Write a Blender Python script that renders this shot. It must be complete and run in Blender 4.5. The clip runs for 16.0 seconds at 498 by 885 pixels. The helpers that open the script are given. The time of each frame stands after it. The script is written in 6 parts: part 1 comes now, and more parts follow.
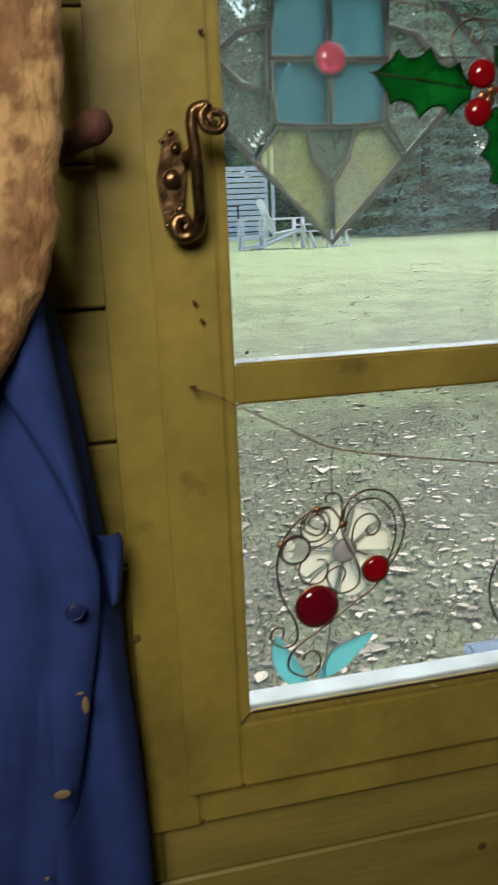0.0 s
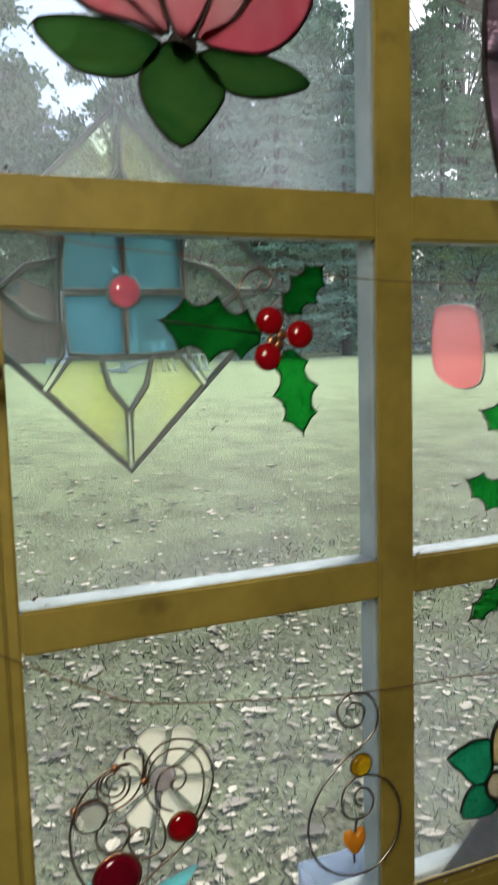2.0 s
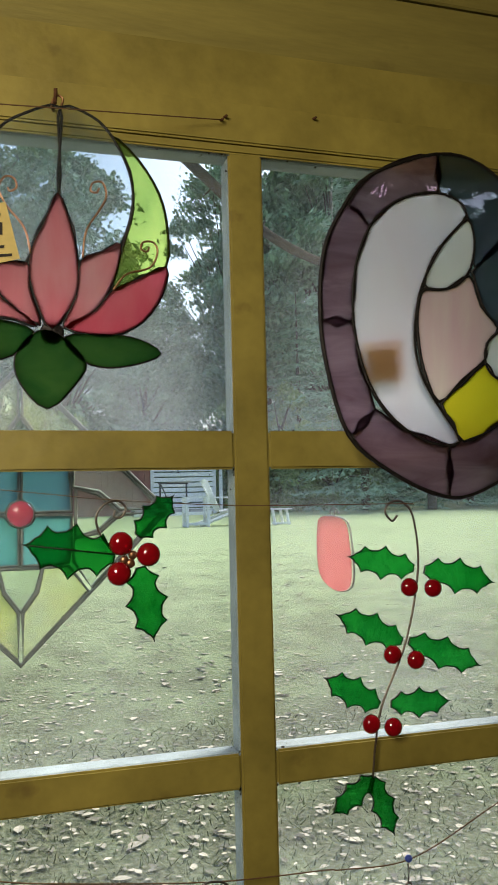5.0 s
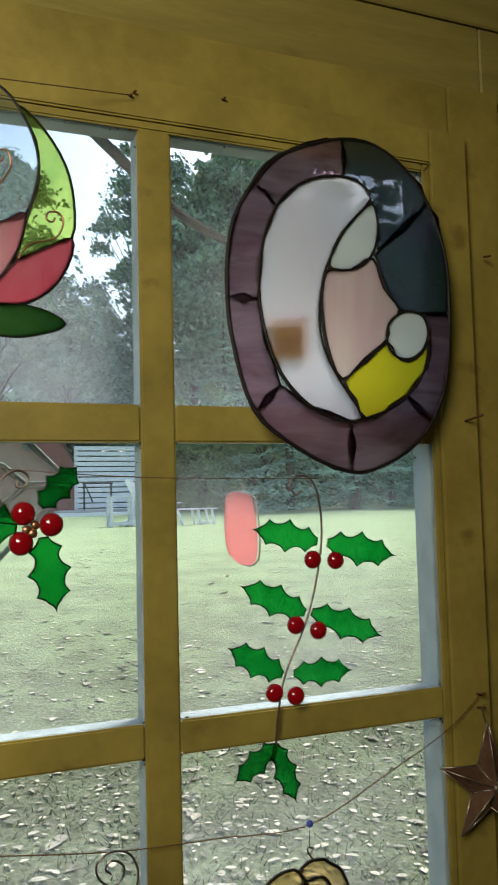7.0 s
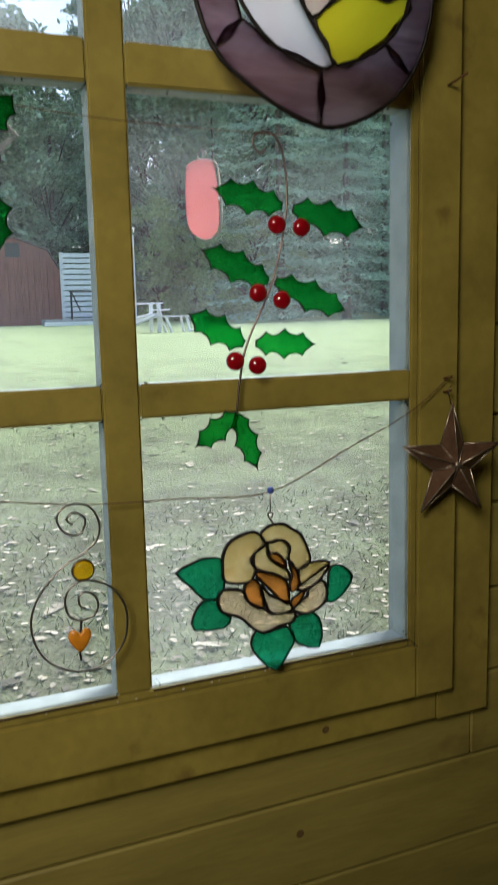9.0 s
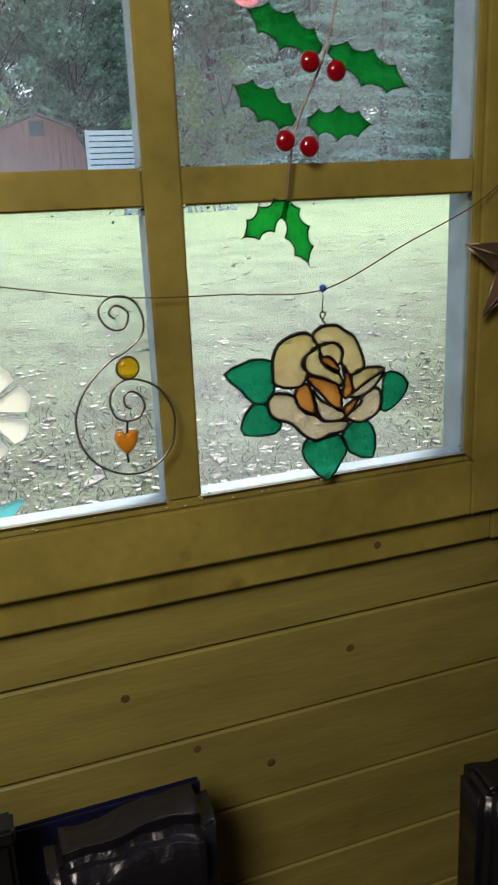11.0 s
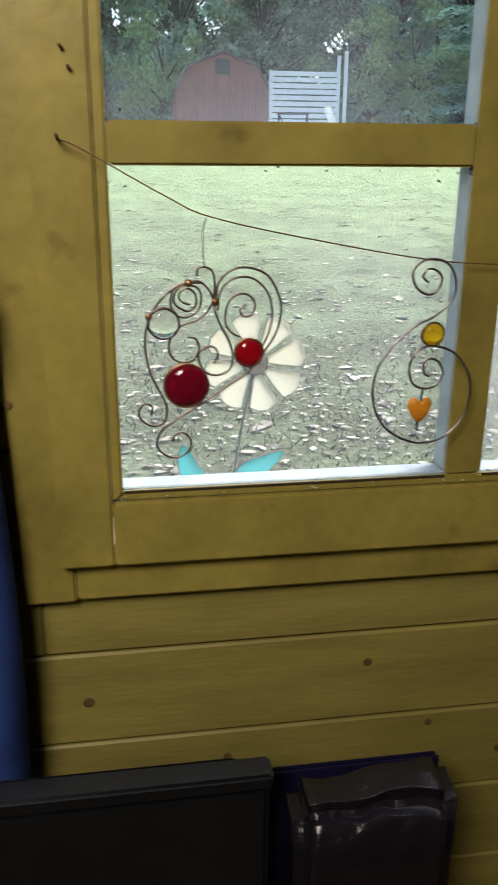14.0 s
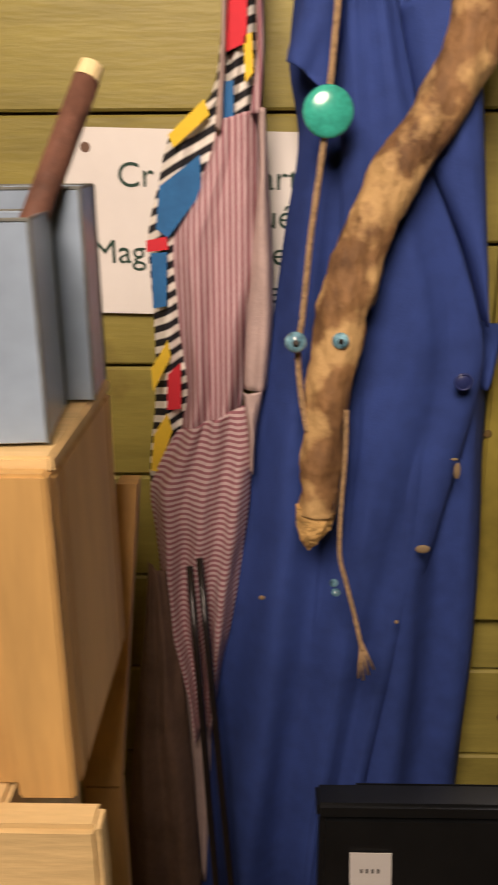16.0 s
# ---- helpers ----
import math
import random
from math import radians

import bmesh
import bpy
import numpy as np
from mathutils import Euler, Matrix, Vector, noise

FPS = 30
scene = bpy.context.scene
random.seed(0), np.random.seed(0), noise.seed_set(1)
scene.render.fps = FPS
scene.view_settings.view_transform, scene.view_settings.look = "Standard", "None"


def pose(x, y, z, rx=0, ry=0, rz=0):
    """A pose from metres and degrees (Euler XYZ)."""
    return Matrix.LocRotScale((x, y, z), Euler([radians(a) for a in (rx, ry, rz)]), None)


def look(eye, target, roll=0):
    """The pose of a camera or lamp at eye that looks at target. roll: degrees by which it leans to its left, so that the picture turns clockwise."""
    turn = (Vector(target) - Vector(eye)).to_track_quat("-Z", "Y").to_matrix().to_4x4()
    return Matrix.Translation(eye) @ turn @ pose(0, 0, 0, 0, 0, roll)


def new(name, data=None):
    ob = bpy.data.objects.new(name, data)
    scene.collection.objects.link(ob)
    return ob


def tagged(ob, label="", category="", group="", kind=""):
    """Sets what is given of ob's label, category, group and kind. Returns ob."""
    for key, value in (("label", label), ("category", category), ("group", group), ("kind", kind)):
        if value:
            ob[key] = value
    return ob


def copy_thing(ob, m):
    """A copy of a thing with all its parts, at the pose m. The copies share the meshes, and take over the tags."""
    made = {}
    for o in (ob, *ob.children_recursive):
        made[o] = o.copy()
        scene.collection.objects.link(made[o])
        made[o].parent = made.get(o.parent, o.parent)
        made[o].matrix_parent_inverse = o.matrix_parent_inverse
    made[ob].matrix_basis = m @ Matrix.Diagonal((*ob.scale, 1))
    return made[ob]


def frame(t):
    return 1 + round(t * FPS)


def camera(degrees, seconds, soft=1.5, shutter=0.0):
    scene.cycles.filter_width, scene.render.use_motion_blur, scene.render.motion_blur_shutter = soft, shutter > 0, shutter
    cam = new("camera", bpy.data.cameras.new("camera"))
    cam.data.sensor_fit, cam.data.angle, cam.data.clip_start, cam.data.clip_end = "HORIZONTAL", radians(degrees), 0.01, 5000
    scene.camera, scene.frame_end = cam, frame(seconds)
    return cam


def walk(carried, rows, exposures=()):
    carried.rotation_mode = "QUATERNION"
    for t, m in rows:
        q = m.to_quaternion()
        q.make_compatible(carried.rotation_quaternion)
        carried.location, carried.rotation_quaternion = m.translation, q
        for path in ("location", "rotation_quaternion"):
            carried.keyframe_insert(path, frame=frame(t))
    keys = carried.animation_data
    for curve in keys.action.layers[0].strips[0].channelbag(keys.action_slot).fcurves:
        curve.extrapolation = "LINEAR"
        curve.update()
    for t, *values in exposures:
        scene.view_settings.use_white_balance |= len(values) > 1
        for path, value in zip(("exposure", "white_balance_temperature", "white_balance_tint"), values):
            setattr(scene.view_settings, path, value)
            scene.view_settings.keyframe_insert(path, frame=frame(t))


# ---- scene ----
cam = camera(33.9, 16.0, shutter=0.5)
EXPO = [(0.0, 1.08, 6050, 13), (1.5, 1.1, 6050, 13), (3.0, 0.9, 6200, 13), (4.5, 1.05, 6250, 11), (7.0, 1.22, 6050, 9), (8.0, 1.18, 6000, 8), (10.5, 1.48, 5850, 16),
        (12.5, 1.5, 5760, 14), (14.3, 1.48, 5850, 16), (15.0, 1.34, 6100, 14), (15.5, 1.34, 6600, 22), (16.0, 1.86, 6700, 24)]
PATH = [
    (0, (0.019, 0.03, 1.656), (0.452, 1.919, 1.162), -2.4),
    (0.5, (0.038, 0.031, 1.683), (0.573, 1.901, 1.214), -1.8),
    (1, (0.05, 0.05, 1.694), (0.649, 1.904, 1.245), -1.5),
    (1.5, (0.07, 0.075, 1.713), (0.744, 1.926, 1.369), -1.2),
    (2, (0.088, 0.064, 1.741), (0.856, 1.896, 1.515), -1.6),
    (2.5, (0.147, 0.011, 1.761), (0.864, 1.876, 1.677), -2.0),
    (3, (0.16, -0.012, 1.773), (0.798, 1.883, 1.754), -1.5),
    (3.5, (0.179, -0.048, 1.791), (0.734, 1.872, 1.868), -1.4),
    (4, (0.201, -0.084, 1.794), (0.742, 1.836, 1.933), -1.4),
    (4.5, (0.224, -0.101, 1.794), (0.777, 1.815, 1.941), -1.4),
    (7, (0.254, -0.125, 1.766), (0.997, 1.726, 1.913), -1.4),
    (7.5, (0.258, -0.115, 1.743), (1.059, 1.716, 1.825), -1.3),
    (8, (0.27, -0.108, 1.7), (1.072, 1.723, 1.642), -1.3),
    (10.5, (0.302, -0.09, 1.541), (0.964, 1.723, 1.015), -2.3),
    (11, (0.282, -0.075, 1.528), (0.922, 1.732, 0.958), -2.5),
    (11.5, (0.253, -0.055, 1.524), (0.841, 1.751, 0.898), -2.6),
    (12, (0.226, -0.036, 1.524), (0.707, 1.785, 0.851), -1.4),
    (12.5, (0.202, -0.03, 1.528), (0.605, 1.809, 0.852), 0.0),
    (13, (0.192, -0.031, 1.529), (0.569, 1.813, 0.852), 0.8),
    (13.5, (0.179, -0.03, 1.529), (0.519, 1.82, 0.852), 0.8),
    (14, (0.16, -0.024, 1.538), (0.451, 1.835, 0.86), 0.5),
    (14.5, (0.098, -0.017, 1.546), (0.291, 1.853, 0.864), 0.4),
    (15, (0.015, -0.018, 1.554), (0.119, 1.864, 0.885), 0.7),
    (15.5, (-0.068, -0.029, 1.561), (-0.048, 1.858, 0.898), -0.0),
    (16, (-0.14, -0.045, 1.57), (-0.186, 1.841, 0.908), -0.3),
]
walk(cam, [(t, look(eye, target, roll)) for t, eye, target, roll in PATH], EXPO)

# ---- world, sun and lamps ----
world = bpy.data.worlds.new("world")
scene.world = world
world.use_nodes = True
wn = world.node_tree.nodes
sky = wn.new("ShaderNodeTexSky")
sky.sky_type = "NISHITA"
sky.sun_disc = False
sky.sun_elevation, sky.sun_rotation = radians(42), radians(60)
sky.dust_density, sky.air_density = 4.0, 1.0
wn["Background"].inputs["Strength"].default_value = 0.15
world.node_tree.links.new(sky.outputs["Color"], wn["Background"].inputs["Color"])

sun_data = bpy.data.lights.new("overcast_sun", "SUN")
sun_data.energy, sun_data.angle, sun_data.color = 2.1, radians(25), (1.0, 0.97, 0.92)
sun_lamp = new("overcast_sun", sun_data)
sun_lamp.matrix_world = look((9, 20, 13), (2, 16, 1))

bulb_data = bpy.data.lights.new("ceiling_bulb", "AREA")
bulb_data.shape, bulb_data.size = "DISK", 0.55
bulb_data.energy, bulb_data.spread, bulb_data.color = 4.9, radians(150), (1.0, 0.86, 0.66)
bulb = new("ceiling_bulb", bulb_data)
bulb.matrix_world = look((-0.30, -0.50, 2.25), (0.08, 0.65, 1.62))


# ---- materials ----
def mat(name, color, rough=0.6, metal=0.0, var=0.0, scale=20.0, bump=0.0, bscale=60.0, stretch=(1, 1, 1), dark=None, trans=0.0,
        ior=1.45, spec=0.5, island=0.0, coat=0.0, detail=6.0, spots=0.0, spotscale=8.0, spotcolor=(0.03, 0.02, 0.01), level=0.66):
    """A surface with a base colour, mottling at two scales, grain stretched along an axis, and fine relief."""
    m = bpy.data.materials.new(name)
    m.use_nodes = True
    nt = m.node_tree
    b = nt.nodes["Principled BSDF"]
    b.inputs["Roughness"].default_value = rough
    b.inputs["Metallic"].default_value = metal
    b.inputs["Transmission Weight"].default_value = trans
    b.inputs["IOR"].default_value = ior
    b.inputs["Specular IOR Level"].default_value = spec
    b.inputs["Coat Weight"].default_value = coat
    b.inputs["Base Color"].default_value = (*color, 1)
    tc = nt.nodes.new("ShaderNodeTexCoord")
    mp = nt.nodes.new("ShaderNodeMapping")
    mp.inputs["Scale"].default_value = stretch
    nt.links.new(tc.outputs["Object"], mp.inputs["Vector"])
    out = None
    if var > 0:
        n1 = nt.nodes.new("ShaderNodeTexNoise")
        n1.inputs["Scale"].default_value, n1.inputs["Detail"].default_value = scale, detail
        nt.links.new(mp.outputs["Vector"], n1.inputs["Vector"])
        n2 = nt.nodes.new("ShaderNodeTexNoise")
        n2.inputs["Scale"].default_value, n2.inputs["Detail"].default_value = scale * 7.3, 3.0
        nt.links.new(mp.outputs["Vector"], n2.inputs["Vector"])
        add = nt.nodes.new("ShaderNodeMath")
        add.operation = "MULTIPLY_ADD"
        add.inputs[1].default_value = 0.35
        nt.links.new(n2.outputs["Fac"], add.inputs[0])
        nt.links.new(n1.outputs["Fac"], add.inputs[2])
        ramp = nt.nodes.new("ShaderNodeMapRange")
        ramp.inputs["From Min"].default_value, ramp.inputs["From Max"].default_value = 0.45, 0.9
        nt.links.new(add.outputs[0], ramp.inputs["Value"])
        mix = nt.nodes.new("ShaderNodeMix")
        mix.data_type = "RGBA"
        lo = dark if dark else tuple(c * (1 - var) for c in color)
        hi = tuple(min(1, c * (1 + var * 0.6)) for c in color)
        mix.inputs["A"].default_value, mix.inputs["B"].default_value = (*lo, 1), (*hi, 1)
        nt.links.new(ramp.outputs["Result"], mix.inputs["Factor"])
        out = mix.outputs["Result"]
    if spots > 0:
        v = nt.nodes.new("ShaderNodeTexNoise")
        v.inputs["Scale"].default_value, v.inputs["Detail"].default_value = spotscale, 5.0
        nt.links.new(tc.outputs["Object"], v.inputs["Vector"])
        r2 = nt.nodes.new("ShaderNodeMapRange")
        r2.inputs["From Min"].default_value, r2.inputs["From Max"].default_value = level, level + 0.08
        r2.inputs["To Max"].default_value = spots
        nt.links.new(v.outputs["Fac"], r2.inputs["Value"])
        mx = nt.nodes.new("ShaderNodeMix")
        mx.data_type = "RGBA"
        mx.inputs["A"].default_value, mx.inputs["B"].default_value = (*color, 1), (*spotcolor, 1)
        if out:
            nt.links.new(out, mx.inputs["A"])
        nt.links.new(r2.outputs["Result"], mx.inputs["Factor"])
        out = mx.outputs["Result"]
    if island > 0:
        info = nt.nodes.new("ShaderNodeObjectInfo")
        geo = nt.nodes.new("ShaderNodeNewGeometry")
        sm = nt.nodes.new("ShaderNodeMath")
        sm.operation = "ADD"
        nt.links.new(info.outputs["Random"], sm.inputs[0])
        nt.links.new(geo.outputs["Random Per Island"], sm.inputs[1])
        fr = nt.nodes.new("ShaderNodeMath")
        fr.operation = "FRACT"
        nt.links.new(sm.outputs[0], fr.inputs[0])
        mr = nt.nodes.new("ShaderNodeMapRange")
        mr.inputs["To Min"].default_value, mr.inputs["To Max"].default_value = 1 - island, 1 + island
        nt.links.new(fr.outputs[0], mr.inputs["Value"])
        hs = nt.nodes.new("ShaderNodeHueSaturation")
        hs.inputs["Color"].default_value = (*color, 1)
        if out:
            nt.links.new(out, hs.inputs["Color"])
        nt.links.new(mr.outputs["Result"], hs.inputs["Value"])
        out = hs.outputs["Color"]
    if out:
        nt.links.new(out, b.inputs["Base Color"])
    if bump > 0:
        nb = nt.nodes.new("ShaderNodeTexNoise")
        nb.inputs["Scale"].default_value, nb.inputs["Detail"].default_value = bscale, 5.0
        nt.links.new(mp.outputs["Vector"], nb.inputs["Vector"])
        bp = nt.nodes.new("ShaderNodeBump")
        bp.inputs["Strength"].default_value, bp.inputs["Distance"].default_value = bump, 0.01
        nt.links.new(nb.outputs["Fac"], bp.inputs["Height"])
        nt.links.new(bp.outputs["Normal"], b.inputs["Normal"])
    return m


def art_glass(name, color, color2=None, clear=0.75, scale=12.0, bump=0.25, stretch=(1, 1, 1), rough=0.05):
    """Coloured sheet glass lit from behind: streaky light passing through, part clear and part milky, with a glossy rippled face."""
    m = bpy.data.materials.new(name)
    m.use_nodes = True
    nt = m.node_tree
    nt.nodes.remove(nt.nodes["Principled BSDF"])
    end = nt.nodes["Material Output"]
    tc = nt.nodes.new("ShaderNodeTexCoord")
    mp = nt.nodes.new("ShaderNodeMapping")
    mp.inputs["Scale"].default_value = stretch
    nt.links.new(tc.outputs["Object"], mp.inputs["Vector"])
    n1 = nt.nodes.new("ShaderNodeTexNoise")
    n1.inputs["Scale"].default_value, n1.inputs["Detail"].default_value = scale, 5.0
    n1.inputs["Distortion"].default_value = 0.8
    nt.links.new(mp.outputs["Vector"], n1.inputs["Vector"])
    mr = nt.nodes.new("ShaderNodeMapRange")
    mr.inputs["From Min"].default_value, mr.inputs["From Max"].default_value = 0.32, 0.68
    nt.links.new(n1.outputs["Fac"], mr.inputs["Value"])
    mix = nt.nodes.new("ShaderNodeMix")
    mix.data_type = "RGBA"
    c2 = color2 if color2 else tuple(c * 0.72 for c in color)
    mix.inputs["A"].default_value, mix.inputs["B"].default_value = (*c2, 1), (*color, 1)
    nt.links.new(mr.outputs["Result"], mix.inputs["Factor"])
    clearb = nt.nodes.new("ShaderNodeBsdfTransparent")
    nt.links.new(mix.outputs["Result"], clearb.inputs["Color"])
    milk = nt.nodes.new("ShaderNodeBsdfTranslucent")
    nt.links.new(mix.outputs["Result"], milk.inputs["Color"])
    body = nt.nodes.new("ShaderNodeMixShader")
    body.inputs["Fac"].default_value = clear
    nt.links.new(milk.outputs[0], body.inputs[1])
    nt.links.new(clearb.outputs[0], body.inputs[2])
    gl = nt.nodes.new("ShaderNodeBsdfGlossy")
    gl.inputs["Roughness"].default_value = rough
    nb = nt.nodes.new("ShaderNodeTexNoise")
    nb.inputs["Scale"].default_value = 90.0
    nt.links.new(tc.outputs["Object"], nb.inputs["Vector"])
    bp = nt.nodes.new("ShaderNodeBump")
    bp.inputs["Strength"].default_value, bp.inputs["Distance"].default_value = bump, 0.004
    nt.links.new(nb.outputs["Fac"], bp.inputs["Height"])
    nt.links.new(bp.outputs["Normal"], gl.inputs["Normal"])
    fr = nt.nodes.new("ShaderNodeFresnel")
    fr.inputs["IOR"].default_value = 1.45
    fin = nt.nodes.new("ShaderNodeMixShader")
    nt.links.new(fr.outputs["Fac"], fin.inputs["Fac"])
    nt.links.new(body.outputs[0], fin.inputs[1])
    nt.links.new(gl.outputs[0], fin.inputs[2])
    nt.links.new(fin.outputs[0], end.inputs["Surface"])
    return m


def pane_glass(name, haze=0.06):
    """Old window glass: clear, slightly dirty with a thin film of dust, faint reflections."""
    m = bpy.data.materials.new(name)
    m.use_nodes = True
    nt = m.node_tree
    nt.nodes.remove(nt.nodes["Principled BSDF"])
    tr = nt.nodes.new("ShaderNodeBsdfTransparent")
    tr.inputs["Color"].default_value = (0.93, 0.96, 0.95, 1)
    dust = nt.nodes.new("ShaderNodeBsdfTranslucent")
    dust.inputs["Color"].default_value = (0.78, 0.83, 0.86, 1)
    tc = nt.nodes.new("ShaderNodeTexCoord")
    nz = nt.nodes.new("ShaderNodeTexNoise")
    nz.inputs["Scale"].default_value, nz.inputs["Detail"].default_value = 5.0, 6.0
    nt.links.new(tc.outputs["Object"], nz.inputs["Vector"])
    mr = nt.nodes.new("ShaderNodeMapRange")
    mr.inputs["From Min"].default_value, mr.inputs["From Max"].default_value = 0.35, 0.75
    mr.inputs["To Min"].default_value, mr.inputs["To Max"].default_value = haze * 0.4, haze * 1.8
    nt.links.new(nz.outputs["Fac"], mr.inputs["Value"])
    mx = nt.nodes.new("ShaderNodeMixShader")
    nt.links.new(mr.outputs["Result"], mx.inputs["Fac"])
    nt.links.new(tr.outputs[0], mx.inputs[1])
    nt.links.new(dust.outputs[0], mx.inputs[2])
    gl = nt.nodes.new("ShaderNodeBsdfGlossy")
    gl.inputs["Roughness"].default_value = 0.02
    fr = nt.nodes.new("ShaderNodeFresnel")
    fr.inputs["IOR"].default_value = 1.35
    fin = nt.nodes.new("ShaderNodeMixShader")
    nt.links.new(fr.outputs["Fac"], fin.inputs["Fac"])
    nt.links.new(mx.outputs[0], fin.inputs[1])
    nt.links.new(gl.outputs[0], fin.inputs[2])
    nt.links.new(fin.outputs[0], nt.nodes["Material Output"].inputs["Surface"])
    return m


M_CLEARBACK = bpy.data.materials.new("clear_glass_back")
M_CLEARBACK.use_nodes = True
M_CLEARBACK.node_tree.nodes.remove(M_CLEARBACK.node_tree.nodes["Principled BSDF"])
cb = M_CLEARBACK.node_tree.nodes.new("ShaderNodeBsdfTransparent")
cb.inputs["Color"].default_value = (0.97, 0.98, 0.97, 1)
M_CLEARBACK.node_tree.links.new(cb.outputs[0], M_CLEARBACK.node_tree.nodes["Material Output"].inputs["Surface"])
OLIVE = (0.30, 0.245, 0.05)
M_PLANK = mat("olive_stained_plank", (0.29, 0.245, 0.058), 0.5, var=0.24, scale=5, stretch=(1, 5, 7), bump=0.08, bscale=30, island=0.10,
              spots=0.7, spotscale=7, spotcolor=(0.12, 0.08, 0.025))
M_SASH = mat("olive_painted_sash", OLIVE, 0.42, var=0.30, scale=11, bump=0.10, bscale=45, island=0.06, spots=0.55, spotscale=16,
             spotcolor=(0.11, 0.065, 0.02))
M_EXT = mat("weathered_white_paint", (0.30, 0.34, 0.34), 0.7, var=0.25, scale=30, bump=0.2)
M_PANE = pane_glass("dusty_window_glass")
M_PANEDUSTY = pane_glass("milky_dusty_window_glass", 0.13)
M_WIRE = mat("dark_patina_wire", (0.24, 0.19, 0.145), 0.35, metal=0.9, var=0.4, scale=60)
M_SILVER = mat("tinned_wire", (0.34, 0.31, 0.27), 0.3, metal=0.95, var=0.3, scale=60)
M_LEAD = mat("black_patina_solder", (0.025, 0.021, 0.018), 0.42, metal=0.5, var=0.5, scale=80, bump=0.3, bscale=200)
M_COPPER = mat("copper_solder", (0.45, 0.24, 0.12), 0.35, metal=0.9, var=0.4, scale=100)
M_GREYCAME = mat("dull_zinc_came", (0.16, 0.17, 0.155), 0.5, metal=0.4, var=0.3, scale=80)
M_BRONZE = mat("antique_bronze", (0.27, 0.17, 0.08), 0.33, metal=0.95, var=0.55, scale=70, dark=(0.05, 0.03, 0.015), bump=0.15, bscale=120)
M_RUST = mat("rusty_iron", (0.12, 0.05, 0.02), 0.8, metal=0.3, var=0.5, scale=150, bump=0.3)
M_STRING = mat("brown_twine", (0.13, 0.07, 0.03), 0.9, var=0.4, scale=400)


# ---- building helpers ----
def thing(name, label, category, group="", kind="", at=(0, 0, 0), turn=(0, 0, 0), size=1.0):
    """An Empty at a thing's base, which parents its parts."""
    ob = new(name)
    ob.empty_display_size = 0.02
    ob.matrix_world = pose(*at, *turn) @ Matrix.Scale(size, 4)
    return tagged(ob, label, category, group, kind)


def part(name, bm, material, parent=None, label="", smooth=False):
    """Links a bmesh as one mesh object under a thing or part, in the parent's space."""
    me = bpy.data.meshes.new(name)
    bmesh.ops.recalc_face_normals(bm, faces=bm.faces)
    if smooth:
        for f in bm.faces:
            f.smooth = True
    bm.to_mesh(me)
    bm.free()
    me.materials.append(material)
    ob = new(name, me)
    ob.parent = parent
    if label:
        ob["label"] = label
    return ob


def box(x0, y0, z0, x1, y1, z1, bevel=0.0, seg=2, bm=None):
    """A bevelled block between two corners."""
    bm = bm or bmesh.new()
    vs = [bm.verts.new((x, y, z)) for x in (x0, x1) for y in (y0, y1) for z in (z0, z1)]
    fs = [bm.faces.new([vs[i] for i in q]) for q in ((0, 1, 3, 2), (4, 6, 7, 5), (0, 4, 5, 1), (2, 3, 7, 6), (0, 2, 6, 4), (1, 5, 7, 3))]
    if bevel > 0:
        es = list({e for f in fs for e in f.edges})
        bmesh.ops.bevel(bm, geom=es, offset=bevel, segments=seg, affect="EDGES")
    return bm


def spline(pts, n=6, closed=False):
    """A smooth curve through a few control points."""
    k = len(pts)
    out = []
    for i in range(k if closed else k - 1):
        if closed:
            a, b, c, d = (Vector(pts[(i + j) % k]) for j in (-1, 0, 1, 2))
        else:
            a, b, c, d = (Vector(pts[min(max(i + j, 0), k - 1)]) for j in (-1, 0, 1, 2))
        for s in range(n):
            t = s / n
            out.append(0.5 * ((2 * b) + (c - a) * t + (2 * a - 5 * b + 4 * c - d) * t * t + (3 * b - a - 3 * c + d) * t ** 3))
    if not closed:
        out.append(Vector(pts[-1]))
    return out


def tube(path, r, sides=8, closed=False, bm=None, radii=None, squash=1.0):
    """A round bar along a line of points."""
    bm = bm or bmesh.new()
    pts = [Vector(p) for p in path]
    k = len(pts)
    rings, up = [], Vector((0, 1, 0.02)).normalized()
    for i, p in enumerate(pts):
        a = pts[i - 1] if (i or closed) else p
        b = pts[(i + 1) % k] if (i < k - 1 or closed) else p
        d = (b - a)
        d = d.normalized() if d.length > 1e-9 else Vector((1, 0, 0))
        ref = up if abs(d.dot(up)) < 0.95 else Vector((1, 0, 0))
        u = d.cross(ref).normalized()
        w = u.cross(d).normalized()
        rr = radii[i] if radii else r
        rings.append([bm.verts.new(p + u * (rr * math.cos(2 * math.pi * j / sides)) + w * (rr * squash * math.sin(2 * math.pi * j / sides)))
                      for j in range(sides)])
    for i in range(k if closed else k - 1):
        a, b = rings[i], rings[(i + 1) % k]
        for j in range(sides):
            bm.faces.new((a[j], a[(j + 1) % sides], b[(j + 1) % sides], b[j]))
    if not closed:
        bm.faces.new(rings[0][::-1])
        bm.faces.new(rings[-1])
    return bm


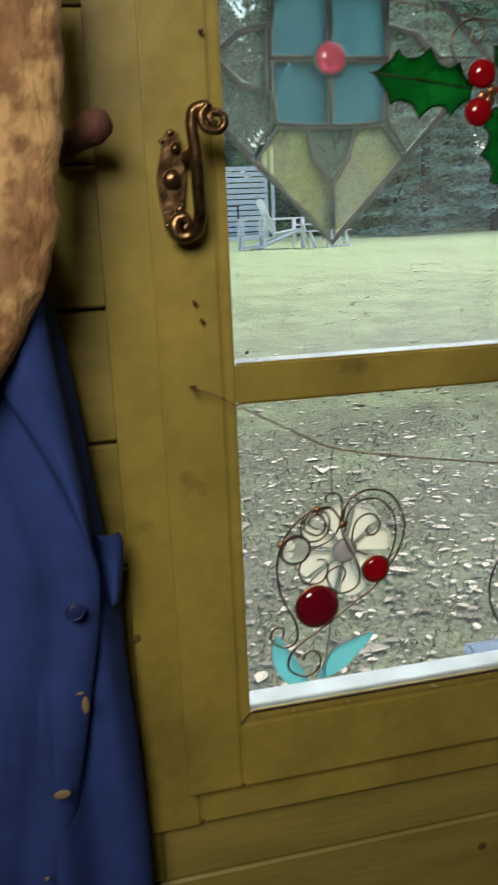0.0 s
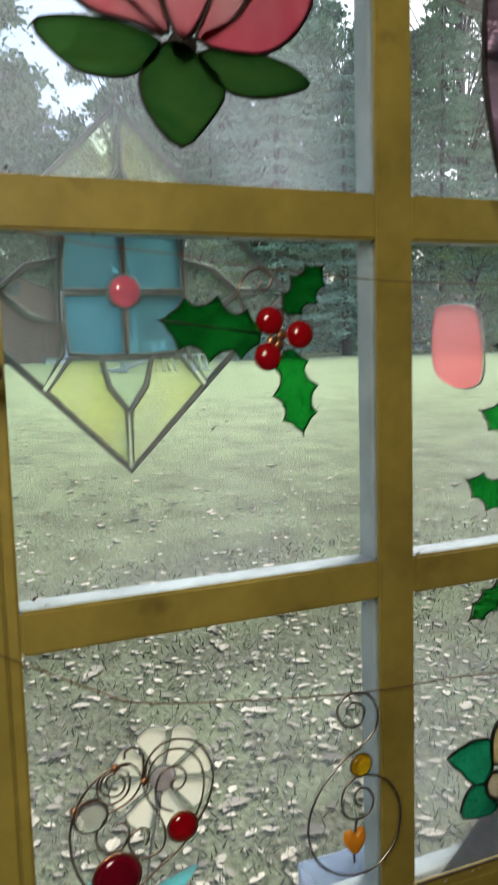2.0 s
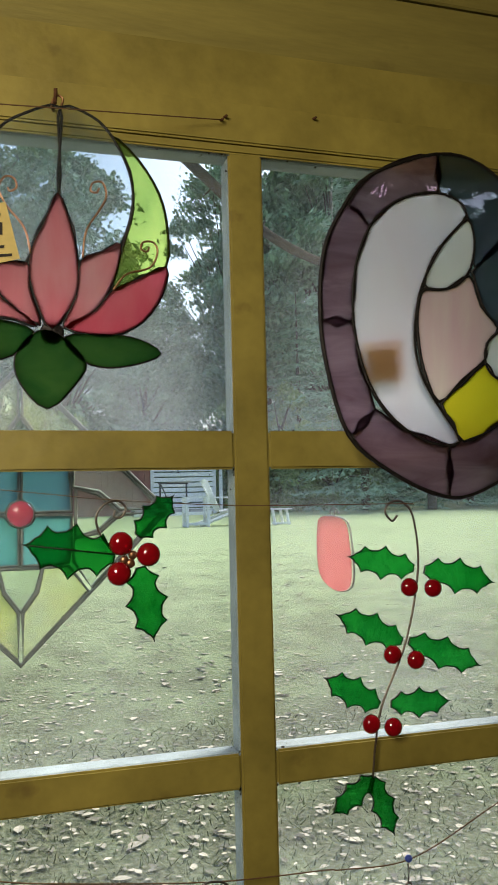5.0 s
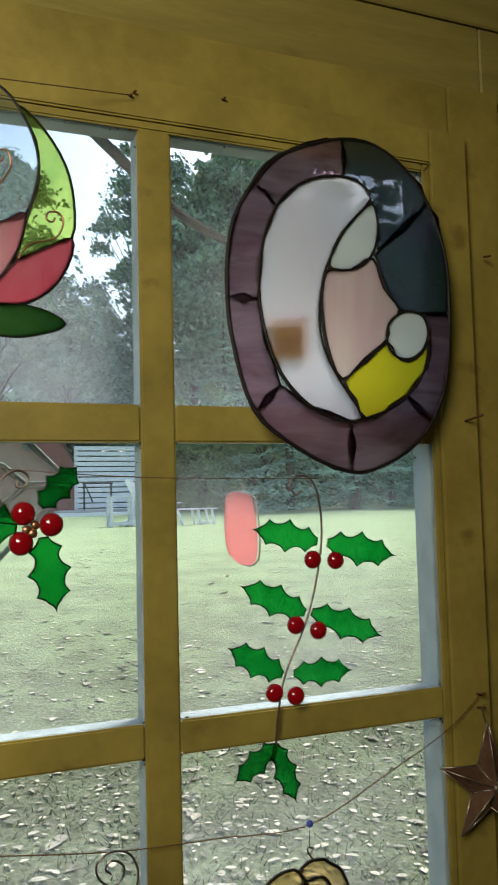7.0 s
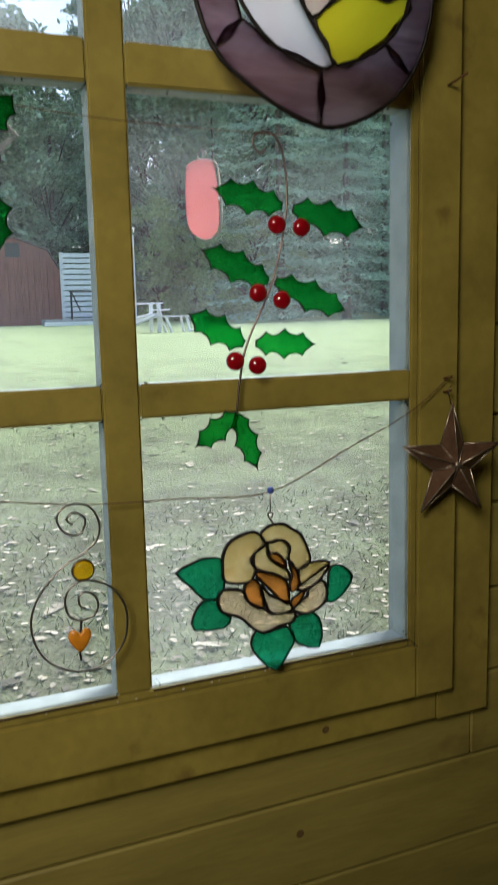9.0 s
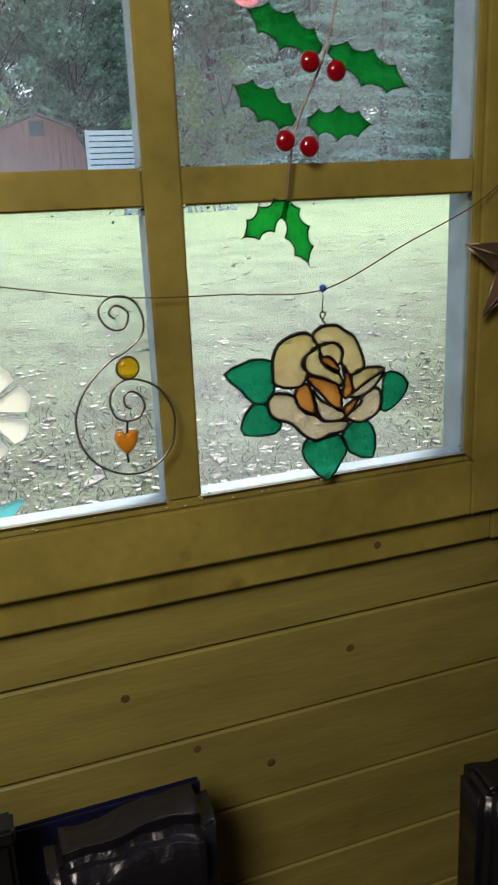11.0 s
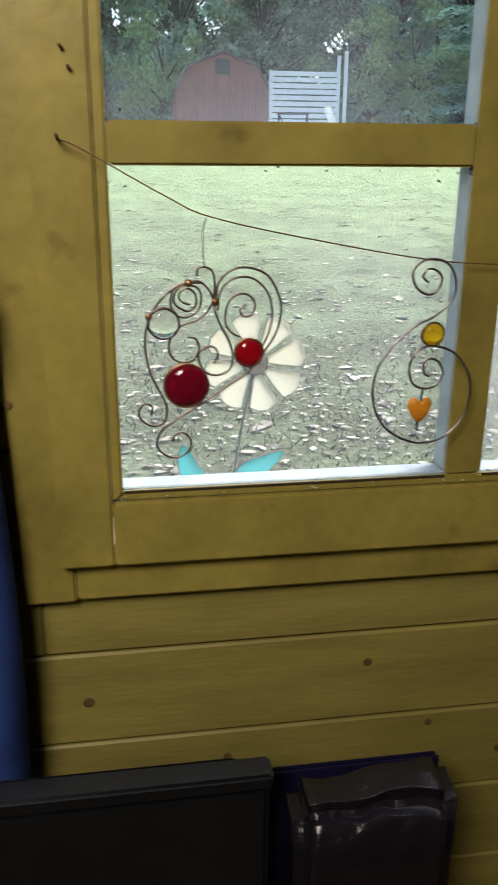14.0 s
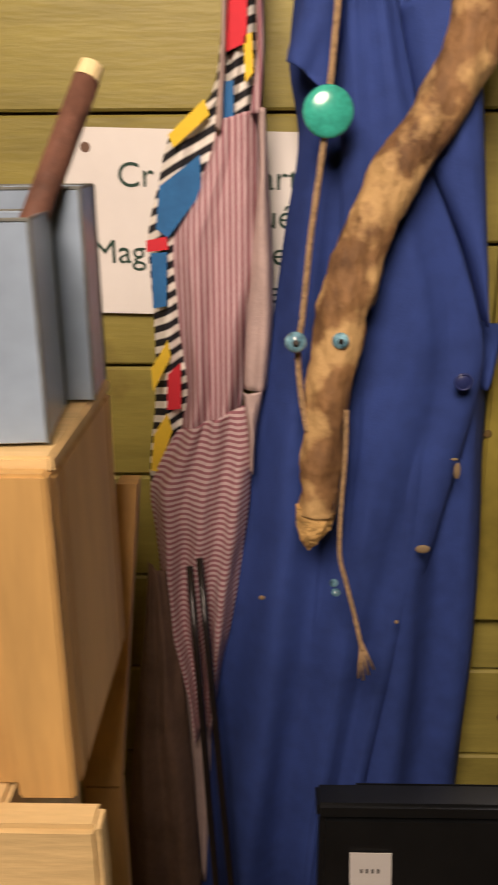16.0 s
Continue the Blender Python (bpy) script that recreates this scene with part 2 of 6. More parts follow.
def plate(outline, thick=0.003, y=0.0):
    """A flat sheet cut to an outline of (x, z) points, facing -y."""
    bm = bmesh.new()
    a = [bm.verts.new((p[0], y - thick / 2, p[1])) for p in outline]
    b = [bm.verts.new((p[0], y + thick / 2, p[1])) for p in outline]
    k = len(a)
    bm.faces.new(a)
    bm.faces.new(b[::-1])
    for i in range(k):
        bm.faces.new((a[i], b[i], b[(i + 1) % k], a[(i + 1) % k]))
    return bm


def up3(pts, y=0.0):
    return [(p[0], y, p[1]) for p in pts]


def ball(r, centre=(0, 0, 0), flat=1.0, seg=20, rings=12, bm=None):
    """A round cabochon or bead, flattened along y."""
    bm = bm or bmesh.new()
    m = Matrix.Translation(centre) @ Matrix.Diagonal((1, flat, 1, 1)) @ Matrix.Rotation(math.pi / 2, 4, "X")
    bmesh.ops.create_uvsphere(bm, u_segments=seg, v_segments=rings, radius=r, matrix=m)
    return bm


def circle(cx, cz, r, n=28, a0=0.0, sx=1.0):
    return [(cx + sx * r * math.cos(a0 + 2 * math.pi * i / n), cz + r * math.sin(a0 + 2 * math.pi * i / n)) for i in range(n)]


def swirl(cx, cz, r0, r1, a0, a1, n=30):
    """A spiral in the plane of the window, from radius r0 at angle a0 to r1 at a1 (degrees)."""
    out = []
    for i in range(n + 1):
        t = i / n
        a, r = radians(a0 + (a1 - a0) * t), r0 + (r1 - r0) * t
        out.append((cx + r * math.cos(a), cz + r * math.sin(a)))
    return out


def cm(pts):
    return [(p[0] / 100, p[1] / 100) for p in pts]

# ---- the shed's inside: plank walls, floor, ceiling ----
FACE = 0.65                       # room face of the sash
PLANKS = 0.68                     # room face of the plank wall
GX = (0.153, 0.453, 0.488, 0.791)  # sides of the two columns of panes
GZ = (1.250, 1.5245, 1.5577, 1.8273, 1.8648, 2.1438)  # bottoms and tops of the three rows
SX0, SX1, SZ0, SZ1 = 0.094, 0.852, 1.177, 2.196       # outside of the sash
CX0, CX1, CZ0, CZ1 = 0.058, 0.914, 1.134, 2.262       # outside of the casing
PITCH, PHASE = 0.1075, 1.0665

M_WALL = mat("shed_outer_boarding", (0.30, 0.22, 0.10), 0.8, var=0.3, scale=8, bump=0.2)
M_FLOOR = mat("worn_floor_boards", (0.20, 0.13, 0.07), 0.6, var=0.4, scale=6, stretch=(1, 8, 1), bump=0.1)
M_CEIL = mat("ceiling_boards", (0.34, 0.25, 0.10), 0.6, var=0.3, scale=6, stretch=(8, 1, 1), bump=0.1)

wall_north = thing("wall_north", "olive stained plank wall with a window in it", "wall", kind="structure")
for nm, a in (("sheathing", (-2.2, 0.702, -0.02, SX0 - 0.004, 0.735, 2.55)), ("sheathing", (SX1 + 0.004, 0.702, -0.02, 2.2, 0.735, 2.55)),
              ("sheathing", (SX0 - 0.004, 0.702, -0.02, SX1 + 0.004, 0.735, SZ0 - 0.004)), ("sheathing", (SX0 - 0.004, 0.702, SZ1 + 0.004, SX1 + 0.004, 0.735, 2.55))):
    part(nm, box(*a), M_WALL, wall_north)
for nm, a in (("wall_south", (-2.2, -2.3, -0.02, 2.2, -2.2, 2.55)), ("wall_west", (-2.3, -2.3, -0.02, -2.2, 0.735, 2.55)), ("wall_east", (2.2, -2.3, -0.02, 2.3, 0.735, 2.55))):
    tagged(part(nm, box(*a), M_PLANK), "olive stained plank wall behind the walk", "wall", kind="structure")
tagged(part("floor", box(-2.2, -2.2, -0.06, 2.2, 0.70, 0.0), M_FLOOR), "worn brown wooden floor of the shed", "floor", kind="structure")
tagged(part("ceiling", box(-2.3, -2.3, 2.55, 2.3, 0.80, 2.60), M_CEIL), "plain board ceiling of the shed", "ceiling", kind="structure")


def plank_runs(z0, z1):
    """The stretches of one course of boards that the window's casing leaves free."""
    if z1 <= CZ0 + 0.004 or z0 >= CZ1 - 0.004:
        return [(-2.2, 2.2)]
    return [(-2.2, CX0 + 0.012), (CX1 - 0.012, 2.2)]


def lay_planks():
    k = math.floor((0.0 - PHASE) / PITCH)
    while PHASE + k * PITCH < 2.5:
        z0, z1 = PHASE + k * PITCH + 0.0014, PHASE + (k + 1) * PITCH - 0.0014
        k += 1
        for q0, q1 in plank_runs(z0, z1):
            zz1 = z1
            part("plank", box(q0, PLANKS, z0, q1, 0.7015, zz1, 0.0022, 1), M_PLANK, wall_north)
            if z0 < CZ0 - 0.004 < z1 and q1 < 0.1:
                part("plank", box(CX0 + 0.0125, PLANKS, z0, CX1 - 0.0125, 0.7015, CZ0 + 0.008, 0.0022, 1), M_PLANK, wall_north)
            if z0 < CZ1 + 0.004 < z1 and q1 < 0.1:
                part("plank", box(CX0 + 0.0125, PLANKS, CZ1 - 0.008, CX1 - 0.0125, 0.7015, z1, 0.0022, 1), M_PLANK, wall_north)


# ---- the window ----
window_1 = thing("window_1", "olive painted wooden sash window with six dusty panes", "window", kind="structure")
casing = thing("trim", "olive painted boards framing the window", "window casing", kind="structure")
for q in ((CX0, 0.664, CZ0, SX0 + 0.012, 0.6795, CZ1), (SX1 - 0.012, 0.664, CZ0, CX1, 0.6795, CZ1),
          (SX0 + 0.0125, 0.6655, CZ0 + 0.001, SX1 - 0.0125, 0.6795, SZ0 + 0.012), (SX0 + 0.0125, 0.6655, SZ1 - 0.012, SX1 - 0.0125, 0.6795, CZ1)):
    part("casing_board", box(*q, 0.0025), M_SASH, casing)
part("stile", box(SX0, FACE, SZ0, GX[0] - 0.010, 0.6575, SZ1, 0.002), M_SASH, window_1)
part("stile", box(GX[3] + 0.010, FACE, SZ0, SX1, 0.6575, SZ1, 0.002), M_SASH, window_1)
part("bottom_rail", box(GX[0] - 0.0095, FACE, SZ0, GX[3] + 0.0095, 0.6575, GZ[0] - 0.010, 0.002), M_SASH, window_1)
part("top_rail", box(GX[0] - 0.0095, FACE, GZ[5] + 0.010, GX[3] + 0.0095, 0.6575, SZ1, 0.002), M_SASH, window_1)
# moulded bead round the opening
for q in ((GX[0] - 0.0095, 0.6525, GZ[0] - 0.0095, GX[0], 0.6575, GZ[5] + 0.0095), (GX[3], 0.6525, GZ[0] - 0.0095, GX[3] + 0.0095, 0.6575, GZ[5] + 0.0095),
          (GX[0] + 0.0004, 0.6527, GZ[0] - 0.0095, GX[3] - 0.0004, 0.6575, GZ[0]), (GX[0] + 0.0004, 0.6527, GZ[5], GX[3] - 0.0004, 0.6575, GZ[5] + 0.0095)):
    part("bead", box(*q, 0.0018), M_SASH, window_1)
part("muntin", box(GX[1], FACE + 0.002, GZ[0] + 0.0004, GX[2], 0.6575, GZ[5] - 0.0004, 0.002), M_SASH, window_1)
for z0, z1 in ((GZ[1], GZ[2]), (GZ[3], GZ[4])):
    for x0, x1 in ((GX[0] + 0.0004, GX[1] - 0.0003), (GX[2] + 0.0003, GX[3] - 0.0004)):
        part("muntin", box(x0, FACE + 0.0025, z0, x1, 0.6575, z1, 0.002), M_SASH, window_1)
# the outside half of the sash, in weathered white paint
BACK = 0.688
for q in ((GX[0] - 0.03, 0.6645, GZ[0] - 0.03, GX[0] - 0.001, BACK, GZ[5] + 0.03), (GX[3] + 0.001, 0.6645, GZ[0] - 0.03, GX[3] + 0.03, BACK, GZ[5] + 0.03), (GX[0] - 0.0005, 0.6645, GZ[0] - 0.03, GX[3] + 0.0005, BACK, GZ[0] - 0.001),
          (GX[0] - 0.0005, 0.6645, GZ[5] + 0.001, GX[3] + 0.0005, BACK, GZ[5] + 0.03), (GX[1] + 0.0015, 0.6645, GZ[0] - 0.0005, GX[2] - 0.0015, BACK, GZ[5] + 0.0005)):
    part("outer_frame", box(*q, 0.0012, 1), M_EXT, window_1)
for z0, z1 in ((GZ[1], GZ[2]), (GZ[3], GZ[4])):
    for x0, x1 in ((GX[0] - 0.0005, GX[1] + 0.001), (GX[2] - 0.001, GX[3] + 0.0005)):
        part("outer_frame", box(x0, 0.6645, z0 + 0.0015, x1, BACK, z1 - 0.0015, 0.0012, 1), M_EXT, window_1)
for c0, c1 in ((GX[0], GX[1]), (GX[2], GX[3])):
    for r0, r1 in ((GZ[0], GZ[1]), (GZ[2], GZ[3]), (GZ[4], GZ[5])):
        g = part("pane", box(c0 - 0.006, 0.6592, r0 - 0.006, c1 + 0.006, 0.6615, r1 + 0.006), M_PANEDUSTY if c0 < 0.3 and r0 > 1.8 else M_PANE, window_1)
        g.visible_shadow = False
# dark seam of old putty along the glass, mitred bead corners, and grime gathered on the bars
M_SEAM = mat("dark_old_putty", (0.045, 0.03, 0.012), 0.8, var=0.4, scale=90)
M_GRIME = mat("black_mould_and_dirt", (0.03, 0.026, 0.016), 0.95, var=0.5, scale=200)
M_CHIP = mat("pale_paint_chips", (0.62, 0.58, 0.46), 0.8, var=0.2, scale=100)
for x0, x1 in ((GX[0], GX[1]), (GX[2], GX[3])):
    part("putty_seam", box(x0 + 0.001, 0.6512, GZ[0] - 0.0012, x1 - 0.001, 0.6526, GZ[0] + 0.0006), M_SEAM, window_1)
for cx, sx in ((GX[0], -1), (GX[3], 1)):
    for cz, sz in ((GZ[0], -1), (GZ[5], 1)):
        part("mitre_joint", tube([(cx, 0.6521, cz), (cx + sx * 0.0098, 0.6496, cz + sz * 0.0098)], 0.0005, 5), M_SEAM, window_1)


def grime_specks():
    """Flecks of mould, dead insects and dirt in the corners of the panes and along the bars."""
    rnd = random.Random(31)
    spots = []
    for c0, c1 in ((GX[0], GX[1]), (GX[2], GX[3])):
        for r0, r1 in ((GZ[0], GZ[1]), (GZ[2], GZ[3]), (GZ[4], GZ[5])):
            for i in range(46):
                u, v = rnd.random() ** 2.6, rnd.random() ** 2.6
                top = rnd.random() < 0.72
                spots.append((c0 + u * 0.03 if rnd.random() < 0.5 else c1 - u * 0.03, 0.6578, (r1 - v * 0.022) if top else (r0 + v * 0.008), 0.0004 + 0.0011 * rnd.random() ** 3))
            for i in range(12):
                spots.append((c0 + rnd.random() * (c1 - c0), 0.6578, r1 - 0.004 * rnd.random() ** 2, 0.0005 + 0.0009 * rnd.random() ** 2))
    bm = bmesh.new()
    for x, y, z, r in spots:
        a = rnd.random() * 6.28
        ring = [bm.verts.new((x + r * (0.6 + 0.7 * rnd.random()) * math.cos(a + k * 1.2566), y, z + r * (0.6 + 0.7 * rnd.random()) * math.sin(a + k * 1.2566))) for k in range(5)]
        tip = bm.verts.new((x, y - r * 0.8, z))
        for k in range(5):
            bm.faces.new((ring[k], ring[(k + 1) % 5], tip))
    part("grime", bm, M_GRIME, window_1, "black specks of mould and dirt on the panes")
    bm = bmesh.new()
    for i in range(26):
        x = GX[0] + rnd.random() * (GX[3] - GX[0])
        r = 0.0004 + 0.0009 * rnd.random() ** 2
        bmesh.ops.create_icosphere(bm, subdivisions=1, radius=r, matrix=Matrix.Translation((x, 0.6510, GZ[0] - 0.0016 - 0.004 * rnd.random())) @ Matrix.Diagonal((1.4, 0.6, 0.8, 1)))
    part("paint_chip", bm, M_CHIP, window_1, "pale flakes and crumbs on the lower bead")


grime_specks()
# outer jambs and the sloping outer sill
part("jamb", box(GX[3] + 0.006, BACK + 0.0005, SZ0, SX1 + 0.004, 0.706, SZ1, 0.001), M_EXT, window_1)
part("jamb", box(SX0 - 0.004, BACK + 0.0005, SZ0, GX[0] - 0.02, 0.74, SZ1, 0.001), M_EXT, window_1)
part("window_sill", box(SX0 - 0.03, BACK + 0.0005, SZ0 - 0.06, SX1 + 0.03, 0.76, SZ0 - 0.025, 0.004), M_EXT, window_1)

# ---- outside: the sloping lawn, the wood, shed, fence and garden seats ----
def ground_z(y):
    if y < 16:
        return -0.3 + 0.1 * y
    return 1.3 + 0.02 * (y - 16)


M_LAWN = bpy.data.materials.new("lawn_with_fallen_leaves")


def lawn_material():
    """Short grass, pale and sparse, with brown bare patches near the shed and brighter green further up."""
    m = M_LAWN
    m.use_nodes = True
    nt = m.node_tree
    b = nt.nodes["Principled BSDF"]
    b.inputs["Roughness"].default_value = 0.95
    b.inputs["Specular IOR Level"].default_value = 0.15
    geo = nt.nodes.new("ShaderNodeNewGeometry")
    sep = nt.nodes.new("ShaderNodeSeparateXYZ")
    nt.links.new(geo.outputs["Position"], sep.inputs[0])
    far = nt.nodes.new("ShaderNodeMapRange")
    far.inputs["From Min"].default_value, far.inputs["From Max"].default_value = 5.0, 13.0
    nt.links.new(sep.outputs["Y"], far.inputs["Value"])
    n1 = nt.nodes.new("ShaderNodeTexNoise")
    n1.inputs["Scale"].default_value, n1.inputs["Detail"].default_value = 2.2, 8.0
    nt.links.new(geo.outputs["Position"], n1.inputs["Vector"])
    n2 = nt.nodes.new("ShaderNodeTexNoise")
    n2.inputs["Scale"].default_value, n2.inputs["Detail"].default_value = 38.0, 6.0
    nt.links.new(geo.outputs["Position"], n2.inputs["Vector"])
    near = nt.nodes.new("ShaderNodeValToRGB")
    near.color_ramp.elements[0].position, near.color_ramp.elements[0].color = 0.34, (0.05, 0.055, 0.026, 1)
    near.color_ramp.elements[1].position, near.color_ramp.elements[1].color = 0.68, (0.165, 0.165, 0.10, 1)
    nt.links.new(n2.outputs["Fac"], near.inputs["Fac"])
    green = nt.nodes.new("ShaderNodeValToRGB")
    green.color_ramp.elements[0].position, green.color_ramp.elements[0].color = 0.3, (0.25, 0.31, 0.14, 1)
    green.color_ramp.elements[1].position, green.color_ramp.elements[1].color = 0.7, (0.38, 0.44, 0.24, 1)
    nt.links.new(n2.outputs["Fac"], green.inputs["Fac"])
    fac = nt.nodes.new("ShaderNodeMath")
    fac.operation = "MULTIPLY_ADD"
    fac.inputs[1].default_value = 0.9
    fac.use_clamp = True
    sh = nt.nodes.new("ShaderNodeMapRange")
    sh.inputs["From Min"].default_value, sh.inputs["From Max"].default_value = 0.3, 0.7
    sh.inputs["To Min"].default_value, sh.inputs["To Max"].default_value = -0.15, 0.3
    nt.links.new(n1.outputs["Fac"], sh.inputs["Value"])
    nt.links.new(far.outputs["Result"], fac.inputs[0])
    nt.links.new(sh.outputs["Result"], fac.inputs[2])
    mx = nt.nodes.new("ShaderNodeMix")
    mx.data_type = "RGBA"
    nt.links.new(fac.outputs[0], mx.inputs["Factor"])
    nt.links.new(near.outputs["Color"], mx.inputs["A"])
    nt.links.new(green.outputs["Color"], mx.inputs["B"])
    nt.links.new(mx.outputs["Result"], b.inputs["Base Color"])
    bp = nt.nodes.new("ShaderNodeBump")
    bp.inputs["Strength"].default_value, bp.inputs["Distance"].default_value = 0.6, 0.03
    nt.links.new(n2.outputs["Fac"], bp.inputs["Height"])
    nt.links.new(bp.outputs["Normal"], b.inputs["Normal"])


lawn_material()


def lawn():
    bm = bmesh.new()
    ys = [-60, -20, 0.2] + [0.76 + 0.5 * i for i in range(60)] + [34, 45, 70, 120, 400, 1500]
    xs = [-1500, -300, -80, -30, -15] + [-8 + 1.0 * i for i in range(34)] + [35, 60, 120, 400, 1500]
    grid = [[bm.verts.new((x, y, ground_z(max(y, 0.0)) + (0.05 * noise.noise((x * 0.35, y * 0.35, 0)) if 1.5 < y < 40 else 0))) for x in xs] for y in ys]
    for i in range(len(ys) - 1):
        for j in range(len(xs) - 1):
            bm.faces.new((grid[i][j], grid[i][j + 1], grid[i + 1][j + 1], grid[i + 1][j]))
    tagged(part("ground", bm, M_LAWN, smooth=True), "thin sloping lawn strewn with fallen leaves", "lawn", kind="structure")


lawn()

M_LEAFDRY = mat("fallen_leaf", (0.33, 0.29, 0.215), 0.8, island=0.75, spec=0.2)


def fallen_leaves():
    """Curled dry leaves strewn over the lawn, thickest near the shed."""
    rnd = random.Random(4)
    verts, faces = [], []
    for i in range(16000):
        y = 2.0 + (rnd.random() ** 1.3) * 11.5
        x = 0.4 * y + (rnd.random() - 0.5) * (3.5 + y * 1.05)
        r = (0.010 + 0.019 * rnd.random() ** 2) * (1.7 if rnd.random() < 0.07 else 1)
        a = rnd.random() * 6.283
        z = ground_z(y) + 0.05 * noise.noise((x * 0.35, y * 0.35, 0)) + 0.006
        k = len(verts)
        ca, sa, curl = math.cos(a), math.sin(a), 0.1 + 0.35 * rnd.random()
        for u, v in ((-1.2, 0), (-0.3, -0.7), (0.6, -0.55), (1.3, 0), (0.5, 0.6), (-0.4, 0.65)):
            verts.append((x + r * (u * ca - v * sa), y + r * (u * sa + v * ca), z + r * curl * (abs(v) + 0.3 * abs(u) * rnd.random())))
        faces += [(k, k + 1, k + 2, k + 3), (k, k + 3, k + 4, k + 5)]
    me = bpy.data.meshes.new("fallen_leaves")
    me.from_pydata(verts, [], faces)
    me.materials.append(M_LEAFDRY)
    tagged(new("fallen_leaves", me), "pale dry leaves scattered over the lawn", "leaf litter", kind="stuff")


fallen_leaves()

M_BLADE = mat("dull_grass_blade", (0.16, 0.175, 0.085), 0.8, island=0.45, spec=0.2)


def grass_blades():
    """Short thin blades standing in the near lawn."""
    rnd = random.Random(9)
    verts, faces = [], []
    for i in range(16000):
        y = 2.0 + (rnd.random() ** 1.7) * 3.6
        x = 0.4 * y + (rnd.random() - 0.5) * (3.2 + y)
        z = ground_z(y) + 0.05 * noise.noise((x * 0.35, y * 0.35, 0)) - 0.002
        a, h, w = rnd.random() * 6.283, 0.02 + 0.04 * rnd.random(), 0.003 + 0.003 * rnd.random()
        k = len(verts)
        verts += [(x - w * math.cos(a), y - w * math.sin(a), z), (x + w * math.cos(a), y + w * math.sin(a), z),
                  (x + 0.7 * h * rnd.gauss(0, 1), y + 0.7 * h * rnd.gauss(0, 1), z + h)]
        faces.append((k, k + 1, k + 2))
    me = bpy.data.meshes.new("grass")
    me.from_pydata(verts, [], faces)
    me.materials.append(M_BLADE)
    tagged(new("grass", me), "short dull green grass of the lawn", "grass", kind="stuff")


grass_blades()

M_LEAF = mat("broad_leaf_foliage", (0.25, 0.37, 0.23), 0.7, var=0.55, scale=0.8, island=0.35, spec=0.2)
M_LEAF2 = mat("pale_shrub_foliage", (0.24, 0.34, 0.15), 0.7, var=0.3, scale=1.0, island=0.35, spec=0.25)
M_NEEDLE = mat("spruce_needles", (0.24, 0.38, 0.25), 0.8, var=0.4, scale=0.9, island=0.3, spec=0.2)
M_BARK = mat("grey_bark", (0.10, 0.085, 0.065), 0.9, var=0.4, scale=10, stretch=(1, 1, 0.2), bump=0.4)


def leaf_cloud(rnd, centres, count, size):
    """Many small bent leaves round a set of branch ends."""
    verts, faces = [], []
    for c, rad in centres:
        for i in range(count):
            d = Vector((rnd.gauss(0, 1), rnd.gauss(0, 1), rnd.gauss(0, 0.5)))
            p = Vector(c) + d * rad * 0.5 - Vector((0, 0, 0.12 * rad * (d.x * d.x + d.y * d.y)))
            n = Vector((rnd.gauss(0, 1), rnd.gauss(0, 1), rnd.gauss(0, 1) + 0.6)).normalized()
            u = n.orthogonal().normalized()
            w = n.cross(u)
            s = size * (0.6 + 0.8 * rnd.random())
            k = len(verts)
            for a, b, h in ((-1.2, 0, 0), (0, -0.6, 0.15), (1.2, 0, -0.1), (0, 0.6, 0.15)):
                verts.append(p + u * (a * s) + w * (b * s) + n * (h * s))
            faces += [(k, k + 1, k + 2), (k, k + 2, k + 3)]
    return verts, faces


def crown_mesh(name, verts, faces, material, parent):
    me = bpy.data.meshes.new(name)
    me.from_pydata([tuple(v) for v in verts], [], faces)
    me.materials.append(material)
    ob = new(name, me)
    ob.parent = parent
    return ob


def broad_tree(seed, height, spread, material, leaf=0.13, count=175, low=0.02, blobs=165):
    """A deciduous tree: tapered trunk, forking limbs, uneven crown with gaps."""
    rnd = random.Random(seed)
    root = thing("tree", "tall leafy green tree at the edge of the wood", "tree", "trees at the wood's edge")
    trunk = [(0.12 * math.sin(i * 0.9 + seed), 0.12 * math.cos(i * 0.7 + seed), height * 0.85 * i / 7) for i in range(8)]
    bm = tube(trunk, 0.1, 9, radii=[0.17 * (1 - i / 8.5) * height / 8 for i in range(8)])
    centres = []
    for i in range(blobs):
        f = low + (1 - low) * rnd.random()
        wid = spread * (0.35 + 0.75 * math.sin(math.pi * min(1, 0.12 + 0.85 * f))) * (0.45 + 0.6 * rnd.random())
        a = rnd.random() * 6.283
        e = Vector((wid * math.cos(a), wid * math.sin(a), height * f))
        centres.append((e, spread * (0.15 + 0.17 * rnd.random() ** 1.5)))
        if i % 3 == 0:
            s = Vector(trunk[min(7, int(f * 6))])
            tube([s, (s + e) / 2 + Vector((0, 0, 0.2)), e], 0.03, 5, bm=bm, radii=[0.06, 0.035, 0.012])
    part("trunk", bm, M_BARK, root, smooth=True)
    crown_mesh("crown", *leaf_cloud(rnd, centres, count, leaf), material, root)
    return root


